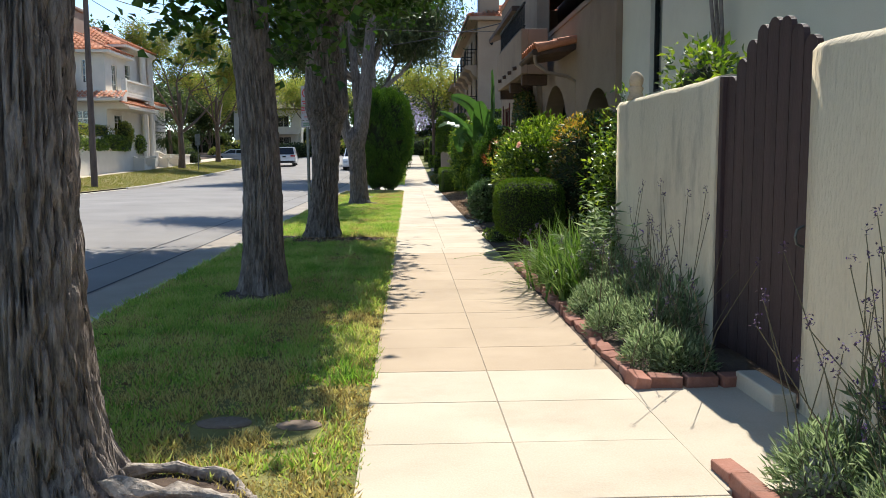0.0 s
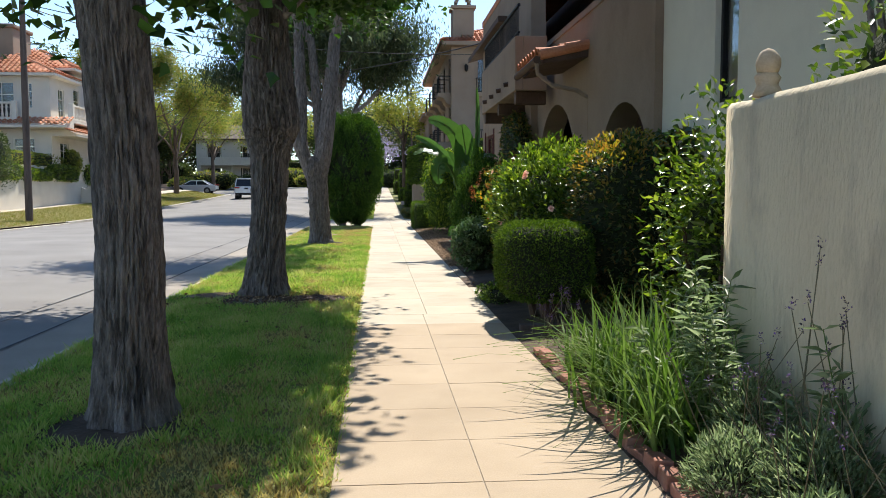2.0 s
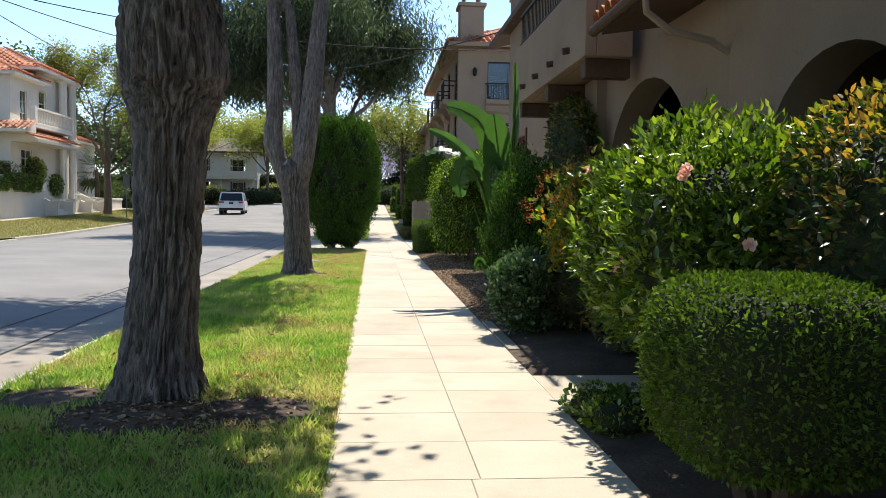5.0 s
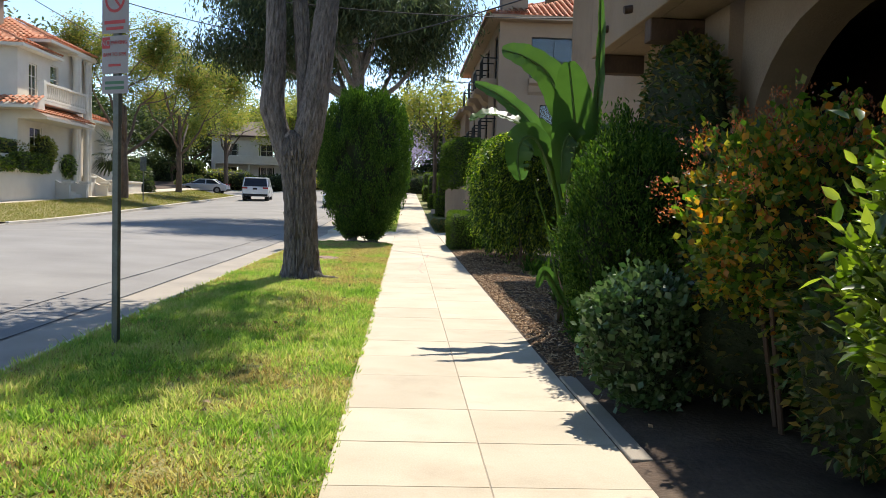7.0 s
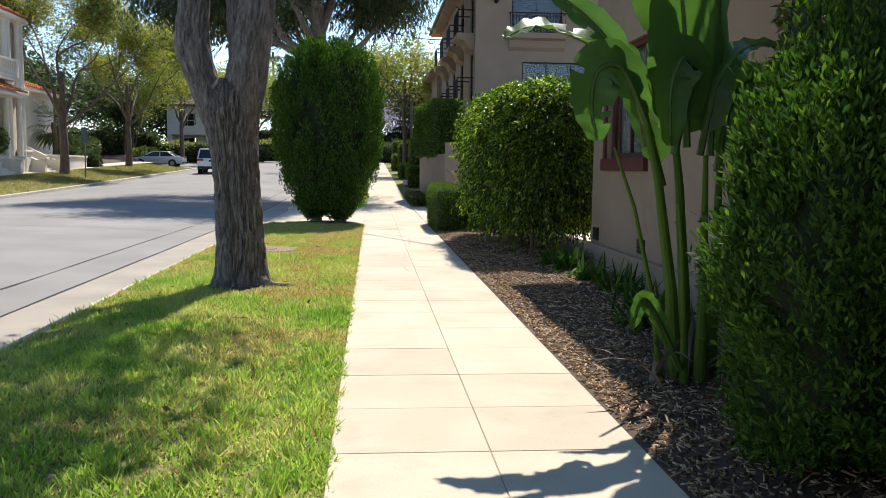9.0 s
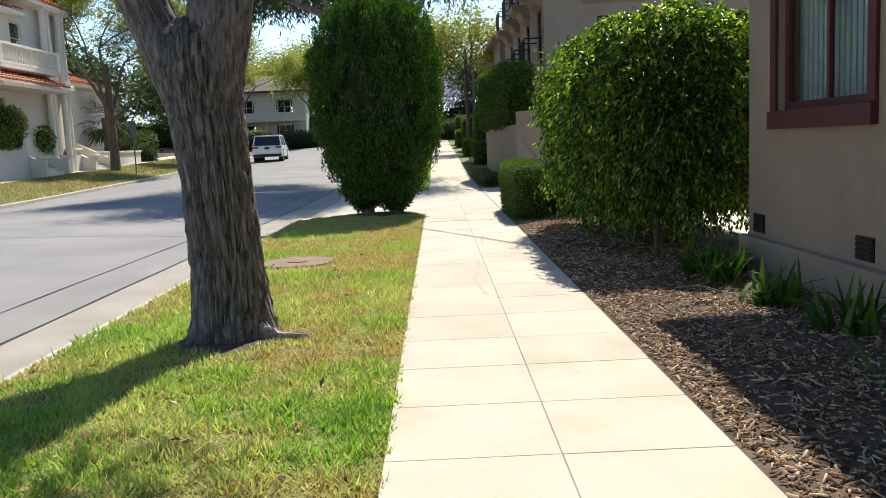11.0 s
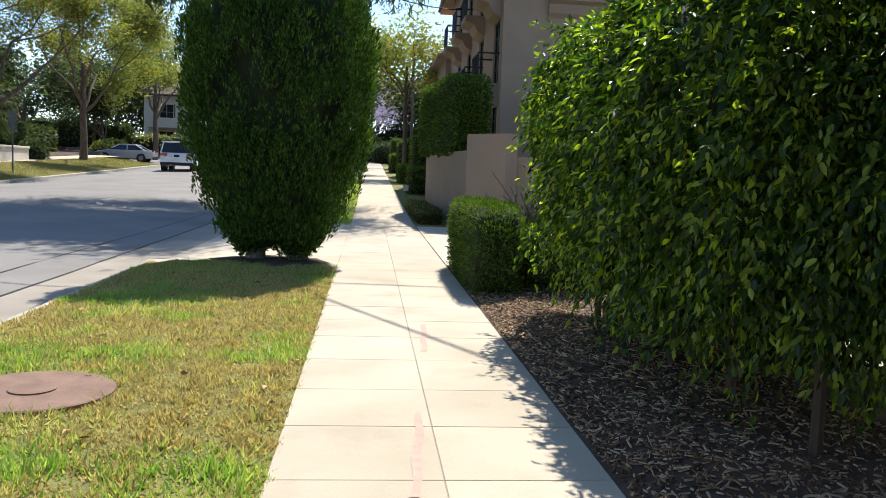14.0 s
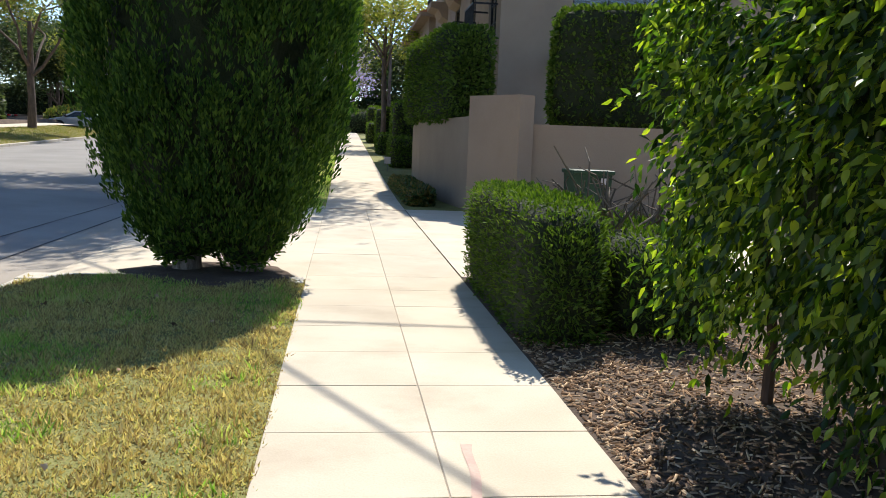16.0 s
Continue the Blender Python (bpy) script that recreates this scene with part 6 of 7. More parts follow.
# willowy stalks with narrow leaves in whorls
def leafy_stalks(at, n, h, spread, seed):
    rng_ = np.random.default_rng(seed)
    ob = tagged(empty("narrow_leaf_plant", at), "willowy grey-green plant with narrow drooping leaves", "plant")
    for i in range(n):
        x, y = rng_.normal(0, spread, 2)
        lx, ly = rng_.normal(0, .16, 2) * h
        hh = h * rng_.uniform(.6, 1.1)
        pts = [(x, y, 0), (x + lx * .3, y + ly * .3, hh * .5), (x + lx, y + ly, hh)]
        st_ = part("stalk", tube_bm(pts, [.006, .005, .002], 5), LEAF["strap"], ob)
        m = int(46 * hh)
        t_ = rng_.uniform(.25, 1.0, m)
        c = np.array(pts[0]) * (1 - t_)[:, None] ** 2 + 2 * np.array(pts[1]) * (t_ * (1 - t_))[:, None] + np.array(pts[2]) * (t_ ** 2)[:, None]
        a_ = rng_.uniform(0, 6.28, m)
        v_, f_ = leaf_arrays(c, np.stack([np.cos(a_), np.sin(a_), rng_.uniform(-.1, .7, m)], 1), .12, "long", rng_, .12)
        array_mesh("leaves", v_, f_, LEAF["lavender"], st_)
    return ob


for k, (x, y, n, h) in enumerate(((1.86, 7.75, 9, .72), (1.98, 8.2, 9, .95), (1.78, 8.15, 8, .6), (2.02, 7.1, 4, .75))):
    leafy_stalks((x, y, bed_z(x, y) - .01), n, h, .09, 500 + k)

# vines over the wall
shrub("wall_creeper", "leafy creeper behind the garden wall", "plant", (2.62, 7.3, 2.0), (.25, 1.0, .5), "hib", 1100, .085, "oval", 2, .9, .4, 44, .3, 4, .5, inner=.3)
cl = tagged(empty("climbing_vine", (3.3, 8.6, 0)), "bare twisted climbing stem on the pale house wall", "plant")
for k in range(3):
    part("stem", tube_bm([(-.02, .05 * k, 0), (-.04, .1 + .04 * k, 1.2), (-.05, -.05 + .08 * k, 2.2), (-.05, .12 + .15 * k, 3.2), (-.05, -.1 + .2 * k, 4.4)], [.035, .03, .026, .02, .015], 7), M["bark"], cl)
iv = tagged(empty("wall_ivy", (3.38, 12.3, 0)), "patch of dark ivy on the pale house wall", "ivy")
rng = np.random.default_rng(46)
n = 2600
p = np.stack([rng.uniform(-.12, -.01, n), rng.uniform(-.35, .95, n), 2.1 - np.abs(rng.normal(0, .85, n))], 1)
p = p[p[:, 2] > .1]
v, f = leaf_arrays(p, np.tile(np.array([[-.6, 0, -.5]]), (len(p), 1)), .08, "round", rng, .5)
array_mesh("foliage", v, f, LEAF["ivy"], iv)
for k in range(4):
    part("stem", tube_bm([(-.02, -.2 + .3 * k, 0), (-.03, -.1 + .28 * k, .7), (-.03, -.25 + .34 * k, 1.5), (-.03, -.1 + .3 * k, 2.1)], [.016, .012, .009, .005], 6), M["dark_wood"], iv)
# golden young growth on the creeper bush
cb = bpy.data.objects["creeper_bush"]
LEAF["gold"] = leafy("golden_leaves", [(.16, .18, .03), (.30, .24, .05), (.36, .20, .06), (.20, .24, .05)], .45, .45)
rng = np.random.default_rng(96)
pg_, dg_ = blob_points(2600, (0, 0, 1.03), (.66, .80, 1.04), rng, 3.0, .97, .12, 3.0, .55)
vg_, fg_ = leaf_arrays(pg_, dg_ + np.array([0, 0, .4]), .06, "pointed", rng, .7)
array_mesh("young_growth", vg_, fg_, LEAF["gold"], cb)["kind"] = "stuff"

# hibiscus flowers
hb = bpy.data.objects["hibiscus"]
rng = np.random.default_rng(47)
for k in range(6):
    a = rng.uniform(2.6, 4.4)
    zz = rng.uniform(-.35, .85)
    c = Vector((.74 * math.cos(a), 1.5 * math.sin(a), 1.18 + .75 * zz))
    out = Vector((math.cos(a), math.sin(a), .35)).normalized()
    bm = bmesh.new()
    s = out.orthogonal().normalized()
    u = out.cross(s)
    for j in range(5):
        t = 2 * math.pi * j / 5
        e = s * math.cos(t) + u * math.sin(t)
        g_ = s * -math.sin(t) + u * math.cos(t)
        q = [bm.verts.new(c + w_) for w_ in (out * .0, e * .022 + g_ * .02 + out * .022, e * .038 + g_ * .016 + out * .03, e * .042 - g_ * .004 + out * .018, e * .034 - g_ * .018 + out * .036, e * .02 - g_ * .018 + out * .018)]
        bm.faces.new(q)
    fl = part("flower", bm, LEAF["petal"], hb, "open pale pink hibiscus flower")
    part("stamen", tube_bm([c, c + out * .07], [.005, .003], 5), LEAF["petal"], fl)

# dead twigs in the low hedge, roots of the ficus hedge
rt_ = np.random.default_rng(48)
tw2 = tagged(empty("twig_tangle", (2.42, 35.9, 0)), "tangle of bare grey twigs inside the low hedge", "twigs")
bm = bmesh.new()
for k in range(170):
    p0 = Vector(rt_.uniform((-.45, -.9, .55), (.5, 1.1, .76)))
    p1 = p0 + Vector(rt_.normal(0, .16, 3)) + Vector((0, 0, .16))
    p2 = p1 + Vector(rt_.normal(0, .16, 3)) + Vector((0, 0, .05))
    tube_bm([p0, p1, p2], [.011, .008, .004], 4, bm)
part("branch", bm, LEAF["twig"], tw2)
hf = bpy.data.objects["ficus_hedge"]
for k in range(5):
    y = -2.0 + k
    part("stem", tube_bm([(-.45, y, -.02), (-.42, y + .05, .4), (-.5, y + .1, 1.0)], [.035, .03, .02], 8), M["dark_wood"], hf)

# bark mulch
rng = np.random.default_rng(49)
n = 25000
x = 1.35 + 1.75 * rng.uniform(0, 1, n) ** 1.25
y = rng.uniform(18.9, 34.9, n)
tmpl = np.array([(-.5, -.5, 0), (.5, -.4, 0), (.5, .5, 0), (-.5, .4, 0), (-.45, -.4, 1), (.42, -.35, 1), (.4, .45, 1), (-.45, .3, 1)])
tf = np.array([(4, 5, 6, 7), (0, 1, 5, 4), (1, 2, 6, 5), (2, 3, 7, 6), (3, 0, 4, 7)])
L, W, H = rng.uniform(.02, .10, n) * rng.uniform(.4, 1, n), rng.uniform(.004, .012, n), rng.uniform(.004, .010, n)
a, tilt = rng.uniform(0, 6.28, n), rng.normal(0, .28, n)
vx, vy, vz = tmpl[None, :, 0] * L[:, None], tmpl[None, :, 1] * W[:, None], tmpl[None, :, 2] * H[:, None]
vz = vz + vx * np.sin(tilt)[:, None]
z = np.array([bed_z(p_, q_) for p_, q_ in zip(x, y)]) + .006
V = np.stack([x[:, None] + vx * np.cos(a)[:, None] - vy * np.sin(a)[:, None], y[:, None] + vx * np.sin(a)[:, None] + vy * np.cos(a)[:, None], z[:, None] + vz], -1).reshape(-1, 3)
F = (tf[None] + 8 * np.arange(n)[:, None, None]).reshape(-1, 4)
tagged(array_mesh("bark_mulch", V, F, LEAF["chip"]), "loose brown bark mulch chips over the bed", "mulch", kind="stuff")

# fallen leaves and litter on lawn and bed
rng = np.random.default_rng(50)
n = 420
p = np.stack([rng.uniform(-2.7, 2.0, n), rng.uniform(2, 37, n), np.full(n, .02)], 1)
p = p[(p[:, 0] < -.3) | ((p[:, 0] > 1.4))]
p[:, 2] = np.array([(lawn_z(q[0], q[1]) + .03) if q[0] < 0 else bed_z(q[0], q[1]) + .02 for q in p])
d = rng.normal(0, 1, p.shape) * np.array([1, 1, .15])
v, f = leaf_arrays(p, d, .06, "oval", rng, .1)
tagged(array_mesh("fallen_leaves", v, f, LEAF["chip"]), "scattered dry fallen leaves", "leaves", kind="stuff")

# flat stones in the lawn and the round cover
for x, y, r in ((-1.0, 4.35, .12), (-.6, 4.3, .10)):
    bm = tube_bm([(0, 0, -.05), (0, 0, .012), (0, 0, .02)], [r, r, r * .85], 14)
    for v_ in bm.verts:
        v_.co.x *= 1.25 + .2 * noise.noise(v_.co * 9)
        v_.co.y *= .8
    ob = part("flat_stone", bm, M["field_stone"])
    ob.location = (x, y, lawn_z(x, y) - .006)
    tagged(ob, "flat brown stone sunk in the grass", "stone")
mc = tagged(empty("utility_cover", (-1.72, 30.2, lawn_z(-1.72, 30.2) + .012)), "round rust-brown utility cover in the dry grass", "cover")
part("slab", tube_bm([(0, 0, -.05), (0, 0, .012), (0, 0, .018)], [.45, .45, .44], 40), M["iron_cover"], mc)
part("lid", tube_bm([(0, 0, .012), (0, 0, .026), (0, 0, .028)], [.13, .13, .12], 24), M["iron_cover"], mc, "small grey inner lid")

# path to the porch, kerb strips, plank
tagged(part("porch_path", box_bm(1.327, 3.3, 14.42, 15.68, -.3, -.001, .003), M["slab"]), "concrete path to the arched porch", "path", kind="structure")
tagged(part("bed_kerb", box_bm(1.33, 1.45, 16.9, 18.95, -.05, .02, .008), M["gutter"]), "pale concrete edging strip of the bed", "kerb", kind="structure")
tagged(part("timber_plank", box_bm(1.42, 2.3, 11.72, 11.82, .0, .075, .012), M["pole_wood"]), "weathered timber plank in the bed", "plank")
for k, (x, y) in enumerate(((1.55, 13.9), (1.75, 14.2), (1.5, 14.3))):
    mm = shrub("ground_cover", "low bright green ground cover at the path corner", "plant", (x, y, .08), (.25, .25, .13), "hib", 500, .04, "round", 2, .8, .5, 180 + k, .1, 5, .7)

# wheeled bin, garden plate
wb = tagged(empty("wheeled_bin", (3.95, 41.9, .012)), "dark green plastic wheeled bin by the driveway wall", "bin")
M["bin_green"] = surf("green_plastic", (.007, .03, .014), (.012, .042, .02), 6, .5, .1, 60)
part("body", prism_bm([(-.26, .06), (.26, .06), (.31, .95), (-.31, .95)], 'y', -.3, .3), M["bin_green"], wb)
part("lid", box_bm(-.34, .34, -.36, .34, .952, 1.02, .02), M["bin_green"], wb)
for s in (-1, 1):
    part("wheel", tube_bm([(s * .27, .3, .1), (s * .32, .3, .1)], [.1, .1], 14), M["tyre"], wb)
part("label_plate", box_bm(.12, .22, -.335, -.325, .8, .9), M["sign_white"], wb)
gp_ = tagged(empty("garden_sign", (1.62, 58.5, far_z(58.5))), "small white garden sign on a stake", "sign")
part("stake", box_bm(-.012, .012, -.012, .012, 0, .3), M["steel"], gp_)
part("plate", box_bm(-.11, .11, -.02, -.012, .28, .52, .003), M["sign_white"], gp_)

# ---- trees further off ----
def plain_tree(name, label, at, h, spread, leaf, n, size, seed, trunk_h=None, r=.2, cluster=.9, shape="oval", droop=.2, bark="bark_red", depth=2):
    th = trunk_h or h * .3
    rr = np.random.default_rng(seed)
    specs = []
    for k in range(5):
        a = k * 1.257 + rr.uniform(0, .6)
        specs.append(((0, 0, th * (.8 + .05 * k)), (math.cos(a) * spread / (h - th) * 1.3, math.sin(a) * spread / (h - th) * 1.3, 1.0), (h - th) * .42, r * .5))
    return tree(name, label, at, [(0, 0, -.4), (.03, 0, th * .4), (-.03, .02, th * .8), (0, 0, th), (.0, .02, th + (h - th) * .3)], [r * 1.25, r, r * .9, r * .85, r * .5], specs, leaf, n, size, shape, seed, cluster, .015, 20, 24, 0, bark, droop, depth=depth)


plain_tree("verge_tree", "spreading olive-green tree on the far verge", (-18.2, 67.5, 1.0), 11.6, 4.0, "far_tree", 30000, .17, 201, 3.2, .24, .42, depth=3)
plain_tree("verge_tree", "yellow-green tree on the far verge", (-18.6, 82.0, 1.4), 12.0, 4.2, "far_tree", 24000, .20, 202, 3.6, .22, .48, depth=3)
plain_tree("verge_tree", "pale yellow-green tree near the junction", (-19.5, 104.0, 1.6), 12.6, 4.6, "yellow_tree", 18000, .25, 203, 4.2, .22, .55, depth=3)
plain_tree("verge_tree", "yellow-green tree beyond the junction", (-13.5, 116.0, 1.7), 13.0, 4.0, "yellow_tree", 10000, .34, 204, 4.5, .2, .9)
for k, (x, y, h, s, lf) in enumerate(((-33, 62, 17, 6, "dark_far"), (-36, 50, 17, 6, "dark_far"), (-34, 76, 16, 6, "dark_far"), (-33, 90, 15, 6, "dark_far"), (-42, 36, 16, 6, "dark_far"),
                                     (-30, 128, 14, 7, "dark_far"), (-20, 134, 13, 6, "far_tree"), (-9, 138, 13, 6, "dark_far"), (1, 132, 13, 5, "yellow_tree"), (8, 126, 12, 5, "dark_far"), (-44, 112, 14, 7, "dark_far"), (14, 96, 12, 5, "dark_far"))):
    plain_tree("background_tree", "tall dark tree behind the houses", (x, y, far_z(y) - .3), h, s, lf, 10000, .5, 220 + k, h * .28, .3, 1.3)
# gum tree beyond the driveway
sp = []
for k in range(11):
    a = k * .9
    sp.append(((0, 0, 4.8 + .28 * k), (math.cos(a) * .95 - .35, math.sin(a) * .8, .35 + .09 * k), 3.6, .18))
tree("gum_tree", "large weeping gum tree with dark hanging foliage", (-2.4, 53.5, far_z(53.5)), [(0, 0, -.3), (.1, 0, 2), (.2, 0, 4), (.0, 0, 6), (.1, 0, 8.2)], [.5, .42, .4, .36, .25], sp, "euca", 84000, .34, "long", 241, .8, .03, 30, 40, .1, "bark", 1.3, low=7.3)
plain_tree("verge_tree", "thin olive-yellow tree beside the far pavement", (2.3, 78.0, far_z(78)), 10.5, 2.4, "yellow_tree", 5000, .28, 242, 5.5, .15, .7)
plain_tree("verge_tree", "mauve flowering tree by the far pavement", (-.6, 98.0, far_z(98)), 9.0, 3.0, "jacaranda", 5000, .25, 243, 3.5, .15, .8)
plain_tree("verge_tree", "dark street tree beyond the driveway", (-1.6, 84.0, far_z(84)), 10, 2.6, "dark_far", 5000, .28, 244, 4.0, .18, .7)


def palm(at, h, seed, label="tall slim fan palm on the skyline"):
    rng_ = np.random.default_rng(seed)
    ob = tagged(empty("palm_tree", at), label, "palm")
    part("trunk", tube_bm([(0, 0, -.3), (.1, 0, h * .5), (0, 0, h)], [.22, .16, .15], 10), M["bark_red"], ob)
    V, F = [], []
    n = 34
    for i in range(n):
        a, e = rng_.uniform(0, 6.28), rng_.uniform(-.9, 1.1)
        c = Vector((math.cos(a) * math.cos(e), math.sin(a) * math.cos(e), math.sin(e)))
        hub = Vector((0, 0, h)) + c * .9
        s = c.cross(Vector((0, 0, 1))).normalized()
        for j in range(9):
            t = (j - 4) * .28
            d = (c * math.cos(t) + s * math.sin(t)).normalized()
            b = len(V)
            V += [(hub)[:], (hub + d * .6 + s * .05)[:], (hub + d * 1.25 + Vector((0, 0, -.25)))[:], (hub + d * .6 - s * .05)[:]]
            F.append((b, b + 1, b + 2, b + 3))
    array_mesh("crown", V, F, LEAF["dark_far"], ob)
    return ob


palm((-24, 124, 1.7), 13.5, 301)
palm((-20.4, 72.0, 1.2), 2.8, 304, "small spreading palm by the villa steps")
palm((-13.0, 128, 1.7), 14.5, 302)
palm((4.6, 118, 1.7), 13.5, 303)

# shrubs and hedges further off
shrub("far_shrub", "bushy green shrub beside the terrace steps", "bush", (-20.6, 63.4, 2.6), (.8, 1.0, .7), "hib", 1600, .16, "oval", 2.2, .8, .3, 310, .2, 2, .75)
shrub("far_shrub", "round green shrub by the end wall", "bush", (-20.2, 77.8, 1.6), (.8, 1.1, .8), "dark_far", 1500, .16, "oval", 2.2, .8, .3, 311, .2, 2, .8)
clipped_box("terrace_hedge", "clipped green hedge along the terrace wall", [(-20.7, 47), (-20.7, 59.5)], .42, 2.7, 3.7, 7000, "far_tree", .14, 312)
shrub("terrace_shrub", "rounded yellow-green shrub on the terrace", "bush", (-20.4, 60.2, 3.3), (.75, .95, .85), "yellow_tree", 1800, .14, "oval", 2.6, .8, .3, 313, .1, 2, .85)
shrub("terrace_shrub", "leafy dark shrub on the terrace", "bush", (-20.4, 49.2, 3.6), (.8, 1.2, 1.1), "dark_far", 1800, .16, "oval", 2.2, .8, .3, 314, .2, 2, .7)
for k, (x, y, rx, ry, h) in enumerate(((-22, 99, 1.5, 2.5, 1.4), (-15, 112.5, 3.5, 1.2, 1.6), (-22, 114, 4, 1.4, 2.0), (-29, 113, 4, 1.4, 1.8), (-8.5, 117, 2.5, 1.2, 1.7), (-5.0, 120, 2.2, 1.6, 2.6), (-12, 120, 3, 2, 2.4), (2.5, 116, 2.4, 1.5, 2.2), (-.2, 122, 2, 2, 3))):
    shrub("far_shrub", "leafy garden shrub beyond the junction", "bush", (x, y, far_z(y) + h * .45), (rx, ry, h * .6), "dark_far" if k % 2 else "far_tree", 1500, .28, "oval", 2.4, .8, .3, 320 + k, .2, 1.2, .85)
for k, (x, y, hw, h) in enumerate(((2.3, 62, .5, 1.1), (2.6, 66, .5, 2.6), (2.3, 72, .6, 1.0), (2.5, 80, .6, 2.4), (2.3, 88, .7, 1.4), (2.6, 96, .8, 2.6))):
    clipped_box("verge_hedge", "clipped dark green hedge by the far pavement", [(x, y - 1.6), (x + .1, y + 1.6)], hw, far_z(y), far_z(y) + h, 2600, "box", .13, 340 + k)

# white house beyond the junction
wh = tagged(empty("white_house", (-22, 121, 1.7)), "two-storey white house with a balcony beyond the junction", "house")
part("wall", grid_wall('y', 0, .3, -3, 6.5, -1, 7.0, [(-1.5, .4, 1, 3), (3, 5, 1, 3), (-1.5, .4, 4.2, 6), (3, 5, 4.2, 6)]), M["ivory"], wh)
part("wall", box_bm(6.2, 6.5, .302, 9, -1, 7), M["ivory"], wh)
part("wall", box_bm(-3, -2.7, .302, 9, -1, 7), M["ivory"], wh)
part("roof", prism_bm([(-.9, 7), (4.5, 9.2), (9.8, 7), (9.8, 6.85), (-.9, 6.85)], 'x', -3.6, 7.1), M["dark_wood"], wh)
for x in (-.55, 4):
    for z in (1, 4.2):
        window("window_8", 'y', 121, -22 + x - .8 + (.0), -22 + x + .8, 1.7 + z, 1.7 + z + (2 if z < 2 else 1.8), M["ivory"], "white-framed window of the far house", 2, 2, .07)
part("balcony", box_bm(-2.5, 6.4, -1.4, -.02, 3.3, 3.5, .03), M["ivory"], wh)
part("balcony_rail", box_bm(-2.5, 6.4, -1.4, -1.3, 3.502, 4.4, .02), M["ivory"], wh)
for x in (-2.3, 2, 6.2):
    part("post", box_bm(x - .09, x + .09, -1.39, -1.21, -1, 3.3), M["ivory"], wh)

for k, (xa, ya, xb, yb, hw, h) in enumerate(((-24, 113.5, -62, 113.5, 1.2, 3.2), (-23.5, 79, -24.5, 91, 1.0, 2.6), (-24.5, 91, -60, 90, 1.0, 2.4), (-8, 124, -22, 126, 1.2, 3.5), (2, 126, 16, 126, 1.4, 4.0), (-7.5, 122, 1.5, 128, 1.3, 3.4))):
    clipped_box("background_hedge", "dense dark garden hedge closing the view", [(xa, ya), (xb, yb)], hw, far_z(ya) - .2, far_z(ya) + h, 9000, "dark_far", .35, 360 + k)

# bare earth in the lawn
for k, (bx, by, r) in enumerate(BARE):
    if r < .3 or (bx, by) == (-1.75, 30.2):
        continue
    rk = random.Random(400 + k)
    bm = bmesh.new()
    rings = []
    for q in (0.0, .4, .7, .9, 1.0):
        ring_ = []
        for j in range(28):
            a = 2 * math.pi * j / 28
            rr = r * 1.15 * q * (1 + .22 * noise.noise(Vector((math.cos(a) * 2 + k, math.sin(a) * 2, 0))))
            x, y = bx + rr * math.cos(a) * 1.1, by + rr * math.sin(a)
            ring_.append(bm.verts.new((x, y, lawn_z(min(x, LAWN[1]), y) + .012 * (1 - q ** 3) + .006 * noise.noise(Vector((x * 9, y * 9, 1))) - (.004 if q == 1 else 0))))
        rings.append(ring_)
    for a_, b_ in zip(rings[1:], rings[2:]):
        for j in range(28):
            bm.faces.new((a_[j], a_[(j + 1) % 28], b_[(j + 1) % 28], b_[j]))
    bm.faces.new(rings[1])
    bmesh.ops.delete(bm, geom=rings[0], context='VERTS')
    tagged(part("bare_earth", bm, M["soil"]), "patch of bare brown earth in the lawn", "soil", kind="structure")

tagged(part("driveway_kerb", box_bm(-2.9, -.26, 36.97, 37.30, -.3, .0, .02), M["kerb"]), "concrete kerb between lawn and driveway", "kerb", kind="structure")
tagged(part("driveway_kerb", box_bm(-2.9, -.26, 45.1, 46.0, -.3, .0, .02), M["kerb"]), "concrete kerb at the far side of the driveway", "kerb", kind="structure")
for k, (x, y, h) in enumerate(((-55, 125, 12), (-62, 102, 12), (-50, 140, 13), (-38, 142, 13), (-66, 74, 13), (-54, 88, 11), (-28, 146, 13), (-46, 60, 14))):
    plain_tree("background_tree", "tall dark tree on the skyline", (x, y, far_z(y) - .3), h, 7, "dark_far", 8000, .6, 420 + k, h * .2, .3, 1.6)
for k, (x, y, h) in enumerate(((-27.5, 112, 10), (-31, 104, 11), (-25.5, 108, 8))):
    plain_tree("garden_tree", "dark leafy garden tree by the junction", (x, y, far_z(y) - .2), h, 3.2, "dark_far", 9000, .3, 460 + k, h * .25, .18, .7)
plain_tree("garden_tree", "small crooked dark tree by the terrace wall", (-18.6, 43.9, .35), 3.3, 1.3, "dark_far", 3500, .12, 440, 1.0, .14, .35)
# dry leaves at the banana's foot
straps("dry_leaves", "withered brown leaves hanging at the banana's foot", "leaves", (2.0, 21.75, .02), 40, .7, .14, 450, "twig", .02)

# tar seam beside the gutter, chalk on the pavement
M["tar"] = surf("tar_seam", (.018, .018, .018), (.035, .034, .033), 6, .7, .2, 60)
M["chalk"] = surf("pink_chalk", (.47, .31, .26), (.52, .40, .32), 9, .95, .1, 60)


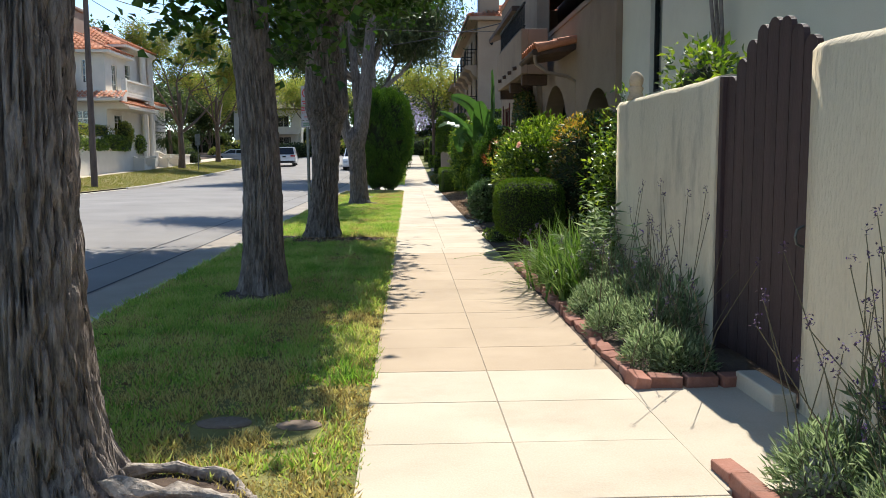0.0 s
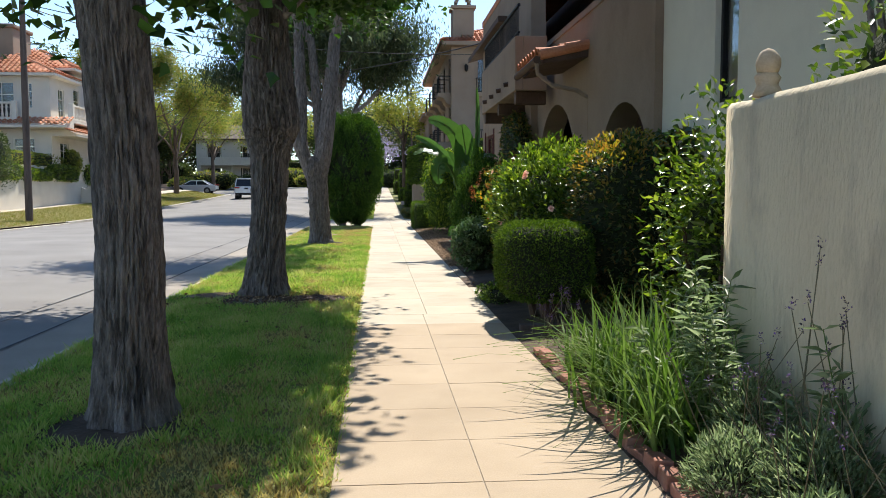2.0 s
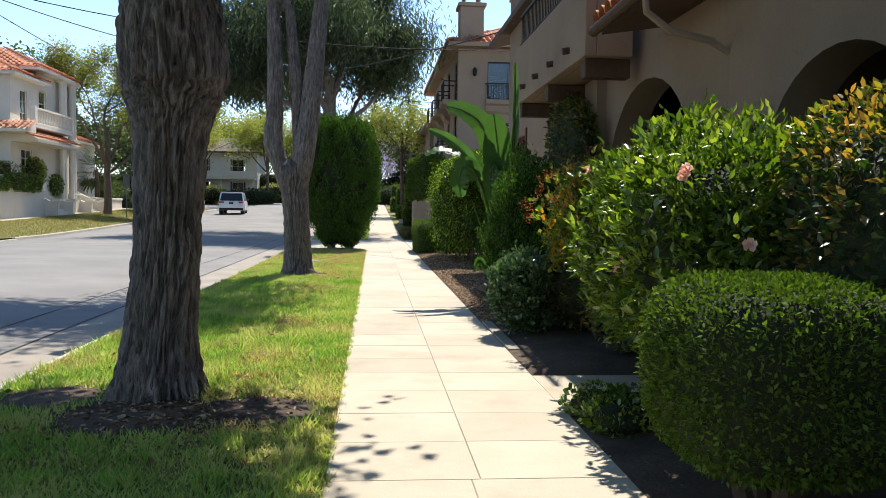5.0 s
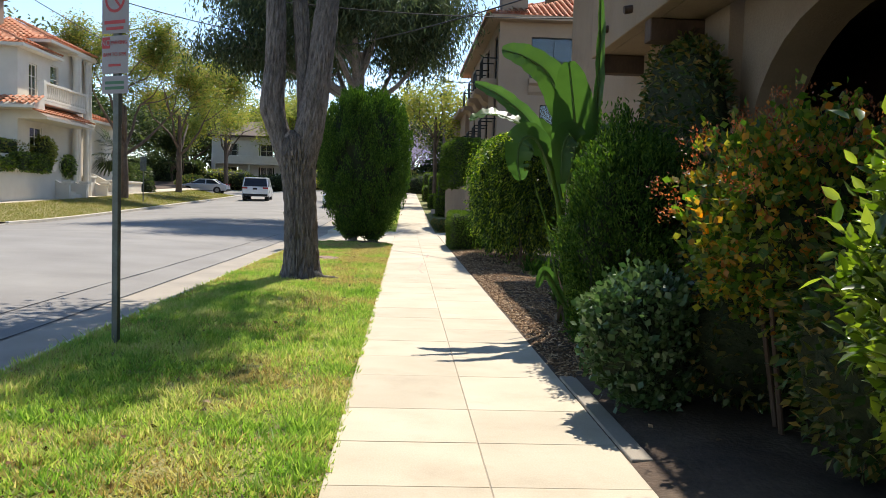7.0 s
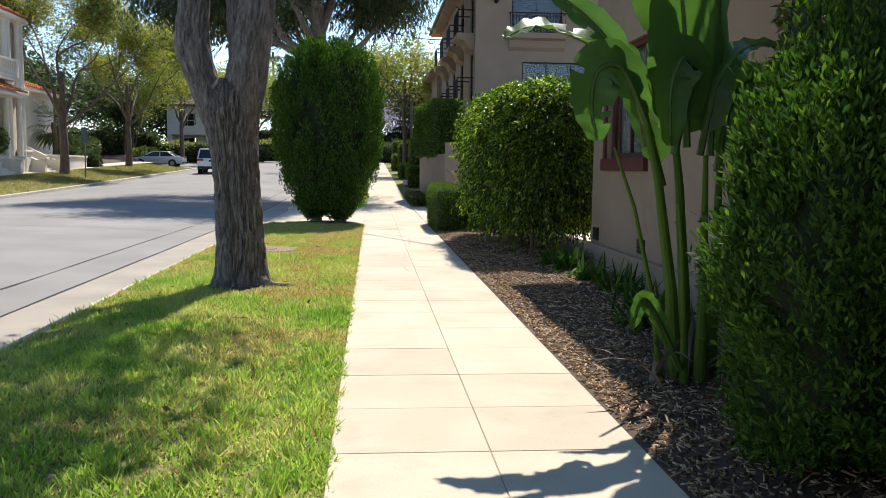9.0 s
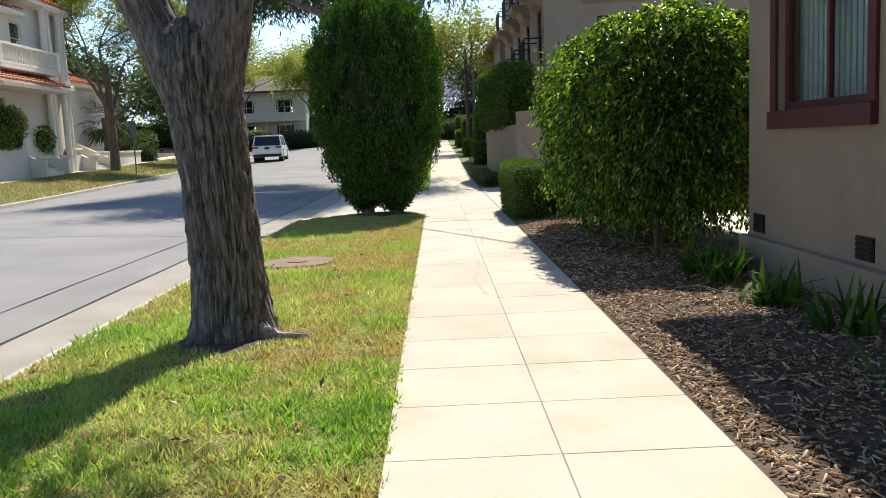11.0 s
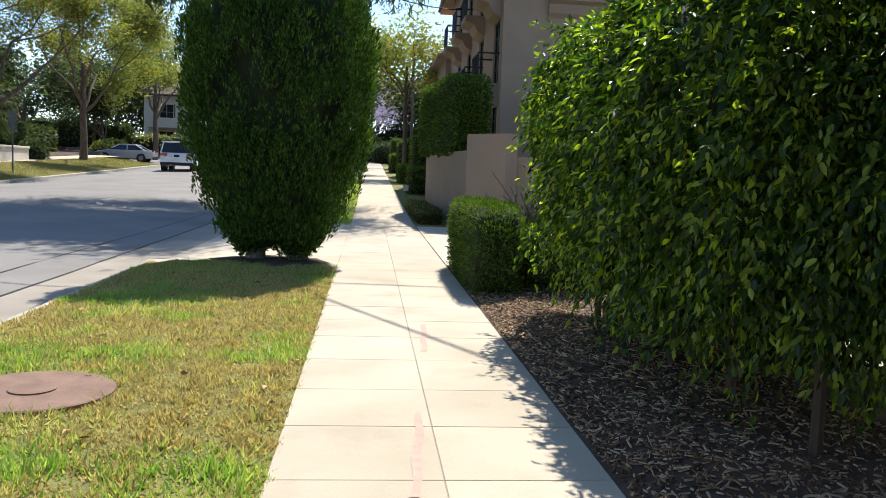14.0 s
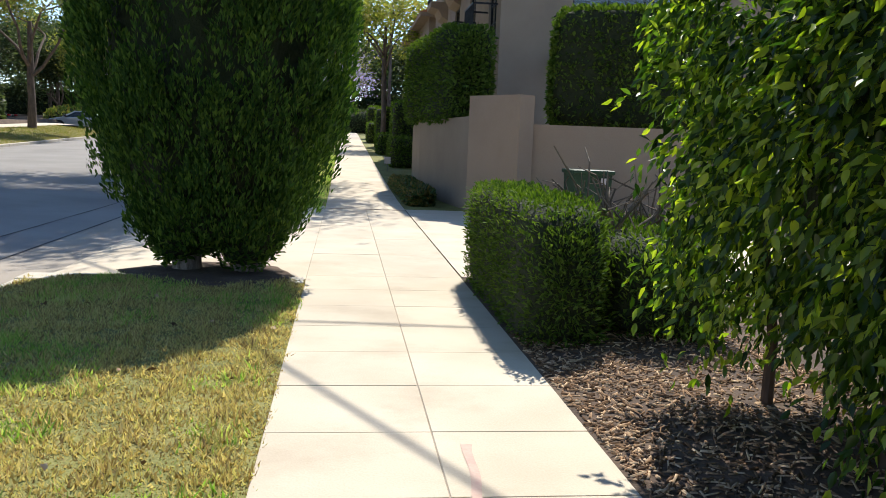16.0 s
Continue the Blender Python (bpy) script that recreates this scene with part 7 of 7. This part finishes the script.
def ribbon(name, label, category, path, w, material, wild, seed):
    """A thin uneven flat strip along the path."""
    bm = bmesh.new()
    last = None
    n = len(path)
    for i, p in enumerate(path):
        a, b = Vector(path[max(i - 1, 0)]), Vector(path[min(i + 1, n - 1)])
        d = (b - a).normalized()
        s = Vector((-d.y, d.x, 0))
        k = w * (1 + wild * noise.noise(Vector((i * .37, seed, 0))))
        c = Vector(p) + s * w * wild * noise.noise(Vector((i * .21, seed, 4)))
        row = [bm.verts.new(c - s * k), bm.verts.new(c + s * k)]
        if last:
            bm.faces.new((last[0], row[0], row[1], last[1]))
        last = row
    return tagged(part(name, bm, material), label, category, kind="structure")


ribbon("tar_seam", "dark tar seam between asphalt and gutter", "tar seam", [(KERB_X - .86, y * .5, far_z(y * .5) - .134) for y in range(-10, 150)], .018, M["tar"], .9, 1)
ribbon("tar_seam", "dark tar seam along the street", "tar seam", [(KERB_X - 1.55, y * .5, road_z(KERB_X - 1.55, y * .5) + .004) for y in range(20, 150)], .014, M["tar"], 1.4, 2)
for k, (x0, x1, y0, y1) in enumerate(((.45, .38, 27.6, 28.6), (.4, .5, 28.75, 30.0), (.62, .7, 31.6, 32.7))):
    ribbon("chalk_mark", "faint pink chalk smear on the pavement", "chalk mark", [(x0 + (x1 - x0) * i / 12 + .008 * math.sin(i), y0 + (y1 - y0) * i / 12, .0022) for i in range(13)], .022, M["chalk"], .5, 5 + k)

# red flower tufts on the red-tip bush
rb = bpy.data.objects["red_tip_bush"]
LEAF["tuft"] = leafy("red_tufts", [(.20, .05, .03), (.34, .12, .06), (.42, .20, .08)], .6, .35)
rng = np.random.default_rng(91)
pt_, dt_ = blob_points(260, (0, 0, 1.22), (.82, .66, .64), rng, 2.2, .95, .26, 4, .1)
pt_ = np.repeat(pt_ + dt_ * .10, 16, 0) + rng.normal(0, .026, (len(pt_) * 16, 3))
vt_, ft_ = leaf_arrays(pt_, np.repeat(dt_, 16, 0) + np.array([0, 0, .6]), .022, "oval", rng, .7)
array_mesh("young_growth", vt_, ft_, LEAF["tuft"], rb)

# pale bark scraps round the foot of the gnarled tree
rng = np.random.default_rng(93)
n = 900
q = rng.normal(0, 1, (n, 2)) * np.array([.42, .40]) + np.array([-1.35, 14.45])
q = q[(np.hypot(q[:, 0] + 1.58, q[:, 1] - 15.0) > .34) & (q[:, 0] < -.35)]
z = np.array([lawn_z(a_, b_) for a_, b_ in q]) + .014
v, f = leaf_arrays(np.stack([q[:, 0], q[:, 1], z], 1), rng.normal(0, 1, (len(q), 3)) * np.array([1, 1, .12]), .045, "oval", rng, .1)
tagged(array_mesh("bark_litter", v, f, LEAF["chip"]), "pale scraps of shed bark on bare earth", "litter", kind="stuff")

for k, (ya, yb, zt) in enumerate(((46.9, 51.5, 2.95), (51.8, 56.0, 2.7), (56.2, 60.4, 3.05))):
    clipped_box("terrace_hedge", "loose green hedge along the terrace wall top", [(-20.02, ya), (-20.02, yb)], .28, 2.12, zt, 3200, "hib", .13, 480 + k)
